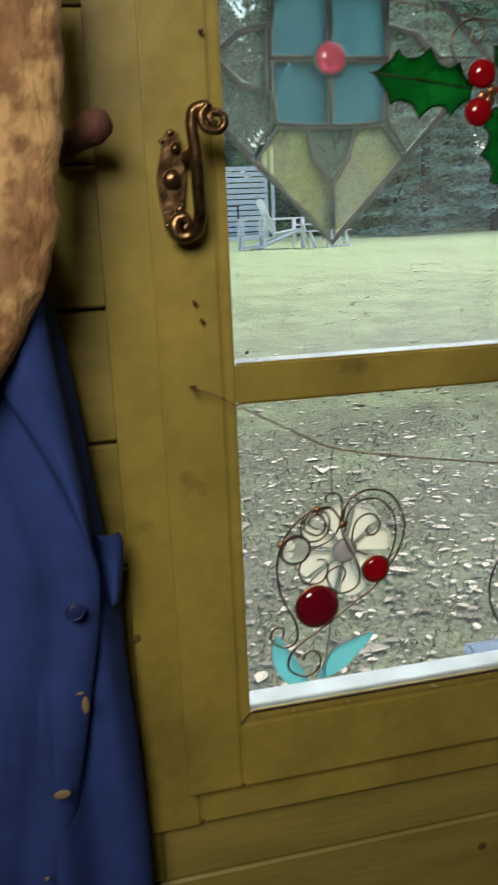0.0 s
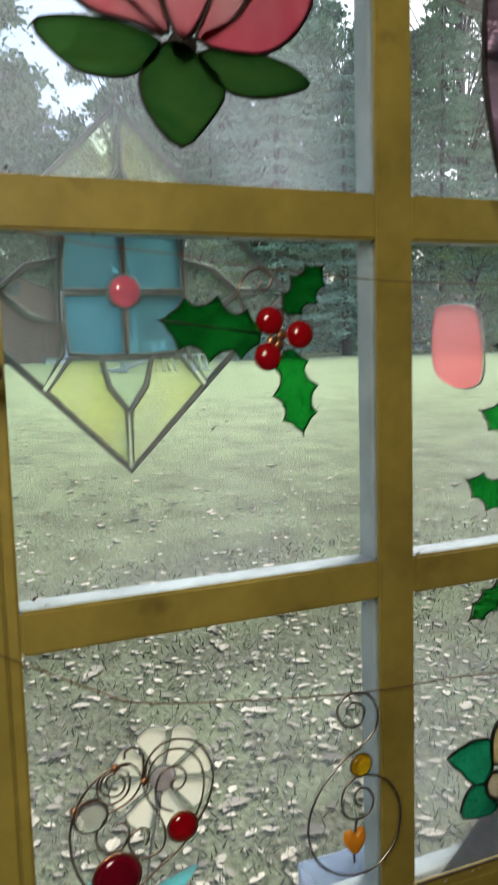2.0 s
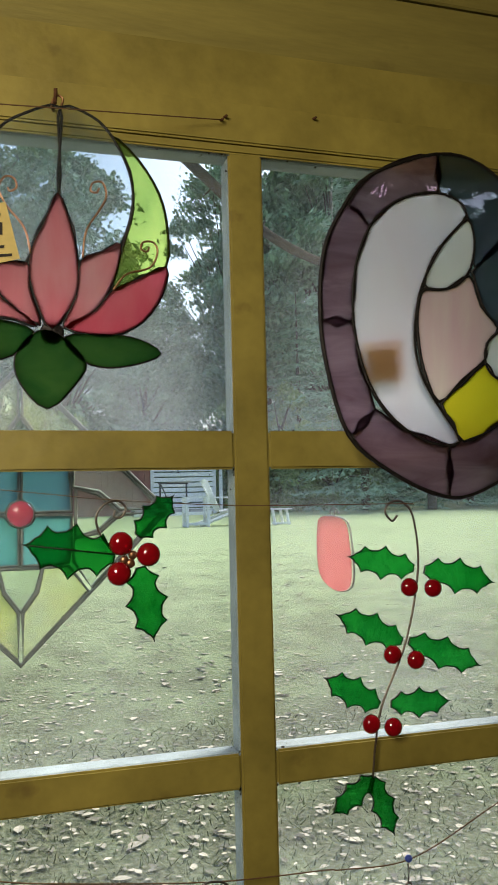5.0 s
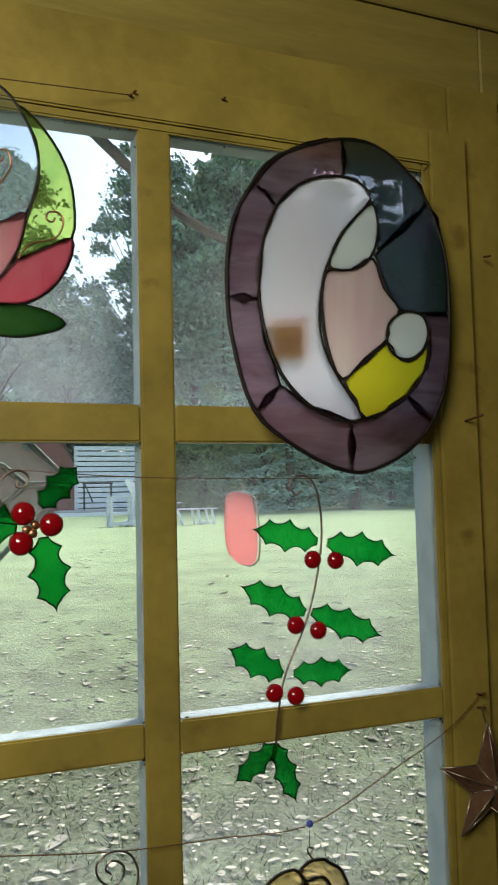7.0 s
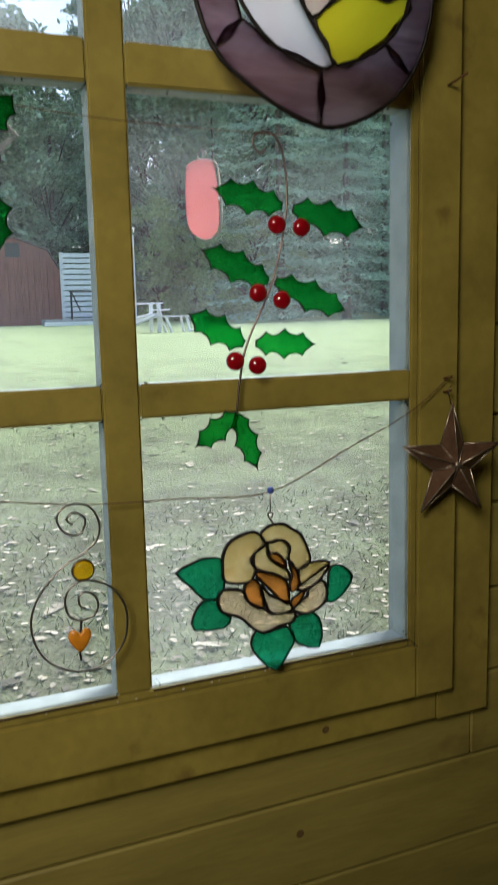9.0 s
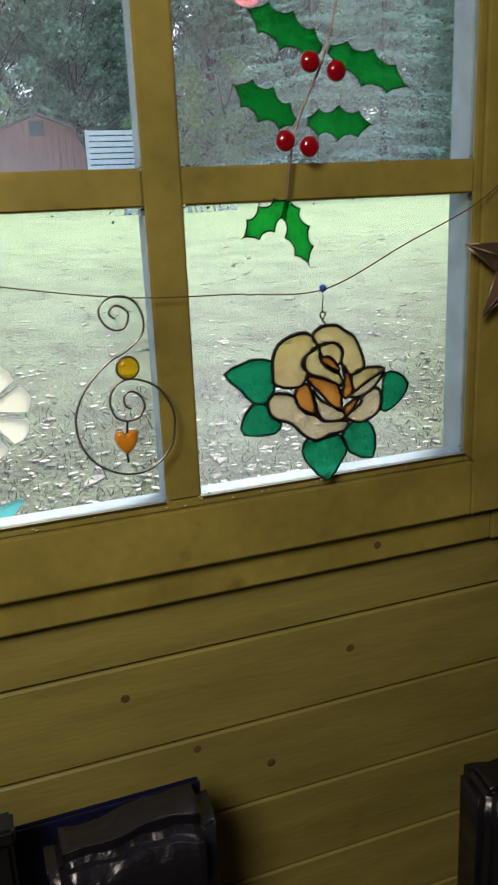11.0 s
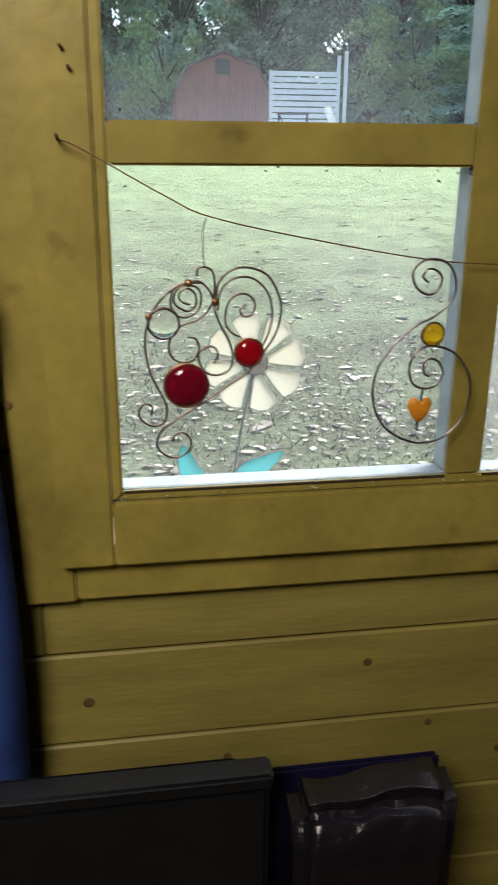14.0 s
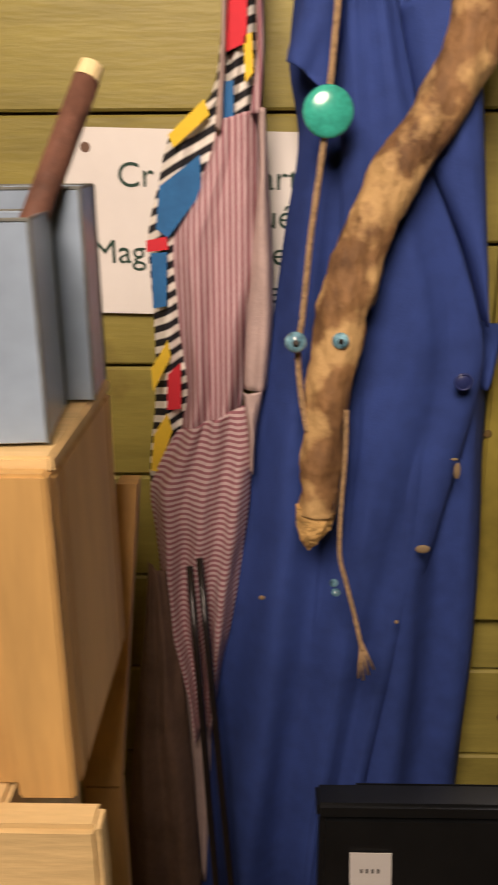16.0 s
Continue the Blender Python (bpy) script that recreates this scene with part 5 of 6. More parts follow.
def wire_heart():
    root = thing("wire_heart", "heart of curled copper wire set with red and clear glass nuggets", "wire ornament", at=(0.2291, 0.635, 1.3721), size=1.028)
    wire(root, "outline", [(-1.5, 4.5), (-2.2, 4.8), (-2.3, 5.4), (-1.7, 5.8), (-1.1, 5.4), (-1.0, 4.5), (-1.7, 4.0), (-2.7, 4.6), (-2.6, 5.5), (-2.0, 6.0), (-1.0, 5.9), (-0.6, 5.2), (-0.8, 4.1), (-1.8, 3.5), (-2.7, 3.8), (-3.0, 4.8), (-2.6, 5.9), (-1.3, 6.3), (-0.5, 6.2), (0.3, 5.1), (0.0, 4.1), (-0.9, 3.3), (-2.5, 2.7), (-3.2, 1.5), (-3.1, 0.5), (-2.4, -0.1), (-1.3, -0.0), (-0.8, 1.0), (-1.1, 1.8), (-1.7, 1.9)], 0.0009, M_WIRE, 4)
    wire(root, "outline", [(-0.5, 6.2), (-2.2, 6.1), (-3.8, 4.9), (-4.8, 3.2), (-5.1, 1.2), (-4.7, -1.1), (-3.8, -3.0), (-3.5, -4.2), (-3.8, -5.2), (-4.8, -5.4), (-5.7, -4.7), (-5.7, -3.9), (-5.2, -3.5), (-4.7, -3.8), (-4.8, -4.5)], 0.001, M_WIRE, 4)
    wire(root, "outline", [(2.9, 4.4), (2.5, 4.0), (2.8, 3.5), (3.4, 3.6), (3.7, 4.4), (3.3, 5.1), (2.5, 5.3), (1.6, 4.7), (1.3, 3.3), (1.7, 2.3), (2.6, 1.8)], 0.0009, M_WIRE, 4)
    wire(root, "outline", [(0.7, 4.0), (1.0, 5.6), (2.0, 6.5), (3.5, 6.5), (4.7, 5.4), (5.1, 3.9), (4.9, 2.3), (4.3, 0.9)], 0.0009, M_WIRE, 4)
    wire(root, "outline", [(0.6, 4.9), (0.8, 6.2), (1.9, 7.2), (3.4, 7.3), (4.8, 6.6), (5.7, 4.9), (5.8, 3.4), (5.3, 1.8), (4.4, 0.4)], 0.00095, M_WIRE, 4)
    wire(root, "outline", [(-0.9, 6.7), (-0.8, 7.3), (-0.2, 7.4), (0.3, 7.1), (0.5, 6.2), (0.4, 4.5), (0.8, 3.1), (1.6, 1.5), (1.9, 0.4), (1.7, -0.8), (0.6, -1.3), (-0.4, -0.9), (-0.9, 0.3), (-0.5, 0.9), (0.3, 1.1), (0.7, 0.5), (0.4, -0.3)], 0.00095, M_WIRE, 4)
    wire(root, "outline", [(4.3, 0.5), (3.2, -1.1), (1.5, -2.2), (-0.7, -3.7), (-2.5, -4.8), (-4.0, -5.9), (-4.4, -7.1), (-3.9, -7.9), (-2.8, -8.3), (-1.8, -7.8), (-1.6, -6.8), (-2.2, -6.1), (-2.9, -6.3), (-3.1, -6.8)], 0.001, M_WIRE, 4)
    gem(root, "garnet_nugget", [(-1.9, -2.0), (-1.9, -2.0)][0], 1.75, M_GARNET, M_COPPER, 0.4, -0.003)
    gem(root, "ruby_nugget", [(3.2, 0.6), (3.2, 0.6)][0], 1.12, M_GEMRED, M_COPPER, 0.45, -0.003)
    gem(root, "clear_nugget", [(-3.6, 3.1), (-3.6, 3.1)][0], 1.2, M_CLEARGEM, M_WIRE, 0.4, -0.002)
    for c in [(-4.7, 3.6), (0.5, 4.7), (-1.6, 6.2)]:
        gem(root, "solder", c, 0.32, M_COPPER, None, 0.8)
    wire(root, "hanger", [(-0.3, 7.4), (-0.4, 8.8), (-0.4, 10.2), (-0.1, 11.2)], 0.0004, M_SILVER)


wire_heart()


def daisy_stake():
    """Garden stake outside: a daisy of ivory glass petals on a rod with two aqua leaves."""
    root = thing("daisy_stake", "ivory glass daisy garden stake with aqua leaves outside the window", "garden stake", at=(0.2957, 0.805, 1.3252), size=1.006)
    for i in range(8):
        a0 = radians(12 + 45 * i)
        pts = []
        for r, da in ((1.4, -15), (3.4, -18), (4.9, -18), (5.3, -8), (5.4, 3), (5.15, 14), (4.85, 18), (3.4, 17), (1.4, 15)):
            pts.append((r * math.cos(a0 + radians(da)), r * math.sin(a0 + radians(da))))
        glass_piece(root, "petal", pts, G_PETAL, 0.0008, 0, M_GREYCAME)
    gem(root, "centre", (0, 0), 1.25, mat("mauve_grey_nugget", (0.42, 0.36, 0.36), 0.15, trans=0.3), M_GREYCAME, 0.5, -0.002)
    glass_piece(root, "leaf", [(3.3, -10.1), (0.7, -10.6), (-1.2, -11.3), (-2.6, -13.1), (-3.2, -14.7), (-0.7, -14.1), (1.5, -12.3)], G_AQUA, 0.0008, 3, M_GREYCAME)
    glass_piece(root, "leaf", [(-7.7, -8.8), (-8.3, -11.1), (-7.5, -13.5), (-5.7, -15.6), (-4.0, -16.5), (-4.7, -13.7), (-6.2, -11.1)], G_AQUA, 0.0008, 3, M_GREYCAME)
    bar(root, "rod", [(-0.2, -1.3), (-1.6, -8), (-2.4, -14), (-2.6, -155)], 0.0016, M_GREYCAME)


daisy_stake()

M_BOXGLASS = art_glass("pale_iridescent_glass", (0.80, 0.88, 0.98), (0.66, 0.76, 0.92), 0.35, 12, 0.3)


def glass_planter():
    """Small open glass box on the outer sill."""
    root = thing("glass_box", "small open box of pale blue-white glass outside the window", "glass box", at=(0.5035, 0.79, 1.137), size=1.008)
    for q in ((-0.055, -0.028, 0, 0.055, -0.025, 0.045), (-0.055, 0.025, 0, 0.055, 0.028, 0.045), (-0.055, -0.0245, 0, -0.052, 0.0245, 0.045), (0.052, -0.0245, 0, 0.055, 0.0245, 0.045)):
        part("side", box(*q), M_BOXGLASS, root)
    part("base", box(-0.055, -0.028, -0.004, 0.055, 0.028, -0.0005), M_BOXGLASS, root)
    part("shelf_bracket", box(-0.02, -0.03, -0.06, 0.02, 0.03, -0.0045, 0.002), M_EXT, root)


glass_planter()

M_STARSOLDER = mat("dull_tin_solder", (0.42, 0.36, 0.28), 0.35, metal=0.8, var=0.4, scale=80)
M_STARWOOD = mat("smoky_brown_glass", (0.13, 0.075, 0.045), 0.12, metal=0.2, var=0.5, scale=25, bump=0.2, bscale=60)


def star():
    """Faceted five-pointed star hung on a nail."""
    root = thing("barn_star", "smoky brown glass star with soldered seams on the window casing", "wall star", at=(0.8287, 0.628, 1.4554), size=0.995, turn=(0, 0, -12))
    bm = bmesh.new()
    ctr = bm.verts.new((0, -0.016, 0))
    rim = []
    for i in range(10):
        a, r = radians(90 + 36 * i), 0.063 if i % 2 == 0 else 0.024
        rim.append(bm.verts.new((r * 0.95 * math.cos(a), 0, r * math.sin(a) * 1.05)))
    for i in range(10):
        bm.faces.new((ctr, rim[i], rim[(i + 1) % 10]))
    bm.faces.new(rim[::-1])
    part("face", bm, M_STARWOOD, root)
    tips = [(0.063 * 0.95 * math.cos(radians(90 + 36 * i)) if i % 2 == 0 else 0.024 * 0.95 * math.cos(radians(90 + 36 * i)),
             (0.063 if i % 2 == 0 else 0.024) * 1.05 * math.sin(radians(90 + 36 * i))) for i in range(10)]
    for i, (x, z) in enumerate(tips):
        part("solder_line", tube([(x, -0.0004, z), (0.08 * x, -0.0164, 0.08 * z)], 0.0008, 5), M_STARSOLDER, root, "", True)
        x2, z2 = tips[(i + 1) % 10]
        part("solder_line", tube([(x, 0.0, z), (x2, 0.0, z2)], 0.001, 5), M_STARSOLDER, root, "", True)
    part("solder_knob", ball(0.004, (0, -0.016, 0), 0.6), M_STARSOLDER, root, "", True)
    bar(root, "hanging_wire", [(0, 6.4), (-0.4, 8.0), (0, 8.4)], 0.0006, M_WIRE, 0.004)


star()


def latch():
    """Ornate scrolled bronze casement handle on its cast plate."""
    root = thing("window_latch", "ornate scrolled antique bronze casement handle on the window stile", "window handle", at=(0.1162, 0.644, 1.7001), size=0.995)
    outline = [(-0.6, 3.0), (0.1, 2.7), (0.2, 1.5), (0.4, -0.0), (0.2, -1.9), (0.0, -3.7), (-1.0, -4.1), (-1.3, -3.1), (-1.6, -1.1), (-1.6, 0.0), (-1.2, 1.5), (-1.0, 2.5)]
    pts = [(v[0], v[1]) for v in spline([(a, b, 0) for a, b in cm(outline)], 4, True)]
    part("plate", plate(pts, 0.006, 0.0), M_BRONZE, root)
    for c, r in (([(-0.5, 2.8), (-0.5, 2.8)][0], 0.22), ([(-1.2, 2.2), (-1.2, 2.2)][0], 0.2), ([(-0.2, 1.7), (-0.2, 1.7)][0], 0.4), ([(-0.6, -0.4), (-0.6, -0.4)][0], 0.7), ([(-1.1, -3.6), (-1.1, -3.6)][0], 0.25), ([(-0.1, -2.5), (-0.1, -2.5)][0], 0.35)):
        part("boss", ball(r / 100, (c[0] / 100, -0.004, c[1] / 100), 0.8), M_BRONZE, root, "", True)
    path = cm([(2.3, 2.9), (1.9, 3.1), (1.8, 3.5), (2.2, 3.7), (2.7, 3.5), (2.8, 2.9), (2.3, 2.5), (1.4, 2.7), (1.2, 3.6), (1.7, 4.1), (1.2, 4.1), (0.7, 3.8), (0.6, 2.8), (0.8, 1.4), (0.9, -0.0), (1.0, -1.6), (1.1, -2.9), (0.9, -3.9), (0.4, -4.4), (-0.4, -4.4), (-0.7, -3.8), (-0.5, -3.2), (0.1, -3.1), (0.3, -3.6), (-0.0, -3.9)])
    yy = [-0.034, -0.034, -0.034, -0.034, -0.034, -0.034, -0.034, -0.034, -0.034, -0.033, -0.032, -0.031, -0.03, -0.028, -0.025, -0.021, -0.017, -0.013, -0.010, -0.009, -0.009, -0.009, -0.010, -0.010, -0.010]
    line = spline([(p[0], y, p[1]) for p, y in zip(path[8:], yy[8:])], 5)
    part("lever", tube(line, 0.0036, 8, radii=[0.0032 + 0.0016 * math.sin(math.pi * i / len(line)) for i in range(len(line))]), M_BRONZE, root, "", True)
    line = spline([(p[0], -0.034, p[1]) for p in path[:10]], 5)
    part("scroll", tube(line, 0.003, 8), M_BRONZE, root, "", True)
    part("spindle", tube([(path[13][0] - 0.004, 0.0, path[13][1] - 0.004), (path[13][0], -0.028, path[13][1])], 0.004, 8), M_BRONZE, root, "", True)


latch()


# strings and nails
def nail(x, y, z, dx=0.0, dz=0.004):
    tagged(part("nail", tube([(x, 0.655, z), (x + dx, min(y, 0.648) - 0.004, z + dz)], 0.0013, 6, radii=[0.0012, 0.0014]), M_RUST, None, "", True), "small rusty nail driven into the window frame", "nail", "nails round the window")


def twine(label, pts, r=0.0006):
    tagged(part("twine", tube(spline(pts, 8), r, 5), M_STRING, None, "", True), label, "string")


twine("thin brown wire sagging across the bottom panes between nails", [(0.118, 0.636, 1.543), (0.135, 0.636, 1.536), (0.196, 0.628, 1.503), (0.230, 0.622, 1.488), (0.311, 0.630, 1.470), (0.427, 0.641, 1.450), (0.530, 0.641, 1.445), (0.545, 0.640, 1.4435), (0.6195, 0.6395, 1.4435), (0.704, 0.635, 1.481), (0.784, 0.642, 1.513), (0.832, 0.645, 1.545)])
twine("thin dark wire stretched across the middle panes", [(0.169, 0.640, 1.825), (0.210, 0.620, 1.814), (0.272, 0.605, 1.806), (0.3405, 0.617, 1.799), (0.456, 0.630, 1.792), (0.616, 0.640, 1.790), (0.632, 0.630, 1.789)], 0.0005)
twine("dark wire along the top rail of the window", [(0.171, 0.642, 2.160), (0.2815, 0.610, 2.149), (0.444, 0.642, 2.172)], 0.0006)
nail(0.117, 0.634, 1.542)
nail(0.833, 0.640, 1.545)
nail(0.8335, 0.622, 1.853)
nail(0.833, 0.640, 1.53)
for q in ((0.449, 0.652, 2.180), (0.445, 0.652, 2.176), (0.544, 0.652, 2.189), (0.137, 0.652, 1.797), (0.127, 0.652, 1.595), (0.122, 0.652, 1.609), (0.874, 0.652, 2.051)):
    nail(q[0], 0.650, q[2], 0.001, -0.002)
hk = (0.2825, 0.580, 2.1545)
tagged(part("hook", tube(spline([(hk[0], 0.655, hk[2] + 0.012), (hk[0], 0.63, hk[2] + 0.01), (hk[0], 0.615, hk[2] + 0.002), (hk[0], 0.608, hk[2] + 0.012)], 5), 0.0016, 6), M_RUST, None, "", True), "rusty screw hook above the window holding the lotus", "hook")

# ---- the corner beside the window: hanging clothes, driftwood, sign, boxes ----
M_COAT = mat("royal_blue_cotton", (0.03, 0.06, 0.235), 0.85, var=0.3, scale=9, bump=0.12, bscale=500, spec=0.25)
M_COATBTN = mat("navy_button", (0.02, 0.03, 0.12), 0.4)
M_PAINTSPOT = mat("dried_paint_spot", (0.22, 0.16, 0.09), 0.8)
M_DRIFT = mat("weathered_driftwood", (0.25, 0.135, 0.055), 0.75, var=0.75, scale=20, stretch=(1.2, 1.2, 0.6), dark=(0.075, 0.035, 0.015), bump=0.8, bscale=60, spots=0.9, spotscale=24, spotcolor=(0.54, 0.35, 0.15), level=0.49)
M_DRIFTEND = mat("split_pale_wood", (0.58, 0.36, 0.13), 0.8, var=0.4, scale=60, bump=0.7, bscale=120)
M_CORD = mat("tan_jute_cord", (0.42, 0.28, 0.15), 0.95, var=0.4, scale=300, bump=0.5, bscale=600)
M_JADE = mat("jade_green_shell", (0.03, 0.42, 0.33), 0.2, var=0.4, scale=50, coat=0.5)
M_BLUEBEAD = mat("blue_glass_bead", (0.20, 0.42, 0.52), 0.1, var=0.7, scale=160, coat=0.6, dark=(0.02, 0.06, 0.10))
M_SIGN = mat("white_printed_paper", (0.74, 0.72, 0.70), 0.8, var=0.05, scale=10)
M_SIGNINK = mat("dark_green_ink", (0.015, 0.05, 0.035), 0.7)
M_PINE = mat("raw_pine", (0.56, 0.34, 0.12), 0.55, var=0.22, scale=9, stretch=(5, 5, 0.6), bump=0.05, spots=0.5, spotscale=9, spotcolor=(0.25, 0.11, 0.03))
M_PINEPALE = mat("pale_sawn_pine", (0.66, 0.47, 0.22), 0.7, var=0.22, scale=10, stretch=(0.7, 5, 5), bump=0.08)
M_BLUEGLASS = mat("pale_blue_frosted_glass", (0.27, 0.35, 0.45), 0.3, var=0.18, scale=14, coat=0.3)
M_TWIG = mat("reddish_brown_bark", (0.13, 0.055, 0.035), 0.75, var=0.4, scale=40, bump=0.4)
M_TWIGEND = mat("fresh_cut_wood", (0.70, 0.56, 0.30), 0.8)
M_BLACK = mat("black_plastic", (0.009, 0.010, 0.011), 0.3, var=0.3, scale=20)
M_NAVY = mat("navy_plastic_folder", (0.008, 0.008, 0.035), 0.4)
M_BAG = mat("crumpled_black_plastic", (0.010, 0.009, 0.013), 0.25, bump=0.5, bscale=35, coat=0.3)
M_BROWNCLOTH = mat("brown_canvas", (0.17, 0.105, 0.075), 0.9, var=0.3, scale=20, bump=0.2, bscale=300)
M_ROD = mat("black_rod", (0.015, 0.012, 0.012), 0.25, coat=0.3)


def striped(name, c1, c2, scale, axis, rough=0.9, third=None):
    """Woven stripes of two or three colours along one axis of the cloth."""
    m = bpy.data.materials.new(name)
    m.use_nodes = True
    nt = m.node_tree
    b = nt.nodes["Principled BSDF"]
    b.inputs["Roughness"].default_value = rough
    b.inputs["Specular IOR Level"].default_value = 0.2
    tc = nt.nodes.new("ShaderNodeTexCoord")
    mp = nt.nodes.new("ShaderNodeMapping")
    mp.inputs["Rotation"].default_value = axis
    nt.links.new(tc.outputs["UV"], mp.inputs["Vector"])
    wv = nt.nodes.new("ShaderNodeTexWave")
    wv.inputs["Scale"].default_value, wv.inputs["Distortion"].default_value = scale, 0.3
    nt.links.new(mp.outputs["Vector"], wv.inputs["Vector"])
    r = nt.nodes.new("ShaderNodeValToRGB")
    r.color_ramp.elements[0].position, r.color_ramp.elements[0].color = 0.42, (*c1, 1)
    r.color_ramp.elements[1].position, r.color_ramp.elements[1].color = 0.58, (*c2, 1)
    if third:
        e = r.color_ramp.elements.new(0.9)
        e.color = (*third, 1)
    nt.links.new(wv.outputs["Fac"], r.inputs["Fac"])
    nt.links.new(r.outputs["Color"], b.inputs["Base Color"])
    return m


M_BIB = striped("pink_pinstripe_cotton", (0.33, 0.14, 0.17), (0.58, 0.43, 0.45), 68.0, (0, 0, 0))
M_SKIRT = striped("pink_crosswise_stripe_cotton", (0.33, 0.14, 0.17), (0.60, 0.47, 0.48), 62.0, (0, 0, radians(90)))
M_TIE = mat("dusty_pink_cotton", (0.50, 0.38, 0.36), 0.9, var=0.15, scale=40, bump=0.2, bscale=400)
M_COMIC = striped("black_white_striped_print", (0.02, 0.02, 0.025), (0.78, 0.75, 0.70), 30.0, (0, 0, radians(62)), 0.8)
M_PRINTRED = mat("red_print", (0.62, 0.03, 0.045), 0.8, var=0.1, scale=40)
M_PRINTBLUE = mat("blue_print", (0.02, 0.14, 0.36), 0.8, var=0.2, scale=40)
M_PRINTYEL = mat("yellow_print", (0.80, 0.55, 0.04), 0.8, var=0.1, scale=40)


def drape(name, left, right, material, root, y=0.0, folds=5, depth=0.010, seed=1, nu=44, nv=60, lean=0.0, bow=0.012, label=""):
    """Hanging cloth between a left and a right edge (cm, top first), with soft vertical folds and a back."""
    L = spline([(a, b, 0) for a, b in cm(left)], 6)
    R = spline([(a, b, 0) for a, b in cm(right)], 6)

    def along(line, t):
        f = t * (len(line) - 1)
        i = min(int(f), len(line) - 2)
        return line[i].lerp(line[i + 1], f - i)
    bm = bmesh.new()
    uv = bm.loops.layers.uv.new("cloth")
    front, back, coord = [], [], {}
    for j in range(nv + 1):
        t = j / nv
        a, b = along(L, t), along(R, t)
        fr, bk = [], []
        for i in range(nu + 1):
            u = i / nu
            p = a.lerp(b, u)
            w = math.sin((u * folds + 0.35 * math.sin(3 * t + seed)) * 2 * math.pi + seed) * depth * (0.35 + 0.75 * t)
            w += 0.5 * depth * noise.noise((u * 6 + seed, t * 5, seed)) + 0.22 * depth * noise.noise((u * 19 + seed, t * 13, seed))
            edge = bow * (abs(u - 0.5) * 2) ** 4
            yy = y + w + edge + lean * t
            v = bm.verts.new((p.x, yy, p.y))
            coord[v] = (p.x, p.y)
            fr.append(v)
            v = bm.verts.new((p.x, yy + 0.0022, p.y))
            coord[v] = (p.x, p.y)
            bk.append(v)
        front.append(fr)
        back.append(bk)
    for j in range(nv):
        for i in range(nu):
            bm.faces.new((front[j][i], front[j + 1][i], front[j + 1][i + 1], front[j][i + 1]))
            bm.faces.new((back[j][i], back[j][i + 1], back[j + 1][i + 1], back[j + 1][i]))
        for i in (0, nu):
            bm.faces.new((front[j][i], back[j][i], back[j + 1][i], front[j + 1][i]))
    for i in range(nu):
        for j in (0, nv):
            bm.faces.new((front[j][i], front[j][i + 1], back[j][i + 1], back[j][i]))
    for f in bm.faces:
        for lp in f.loops:
            lp[uv].uv = coord[lp.vert]
    return part(name, bm, material, root, label, True)


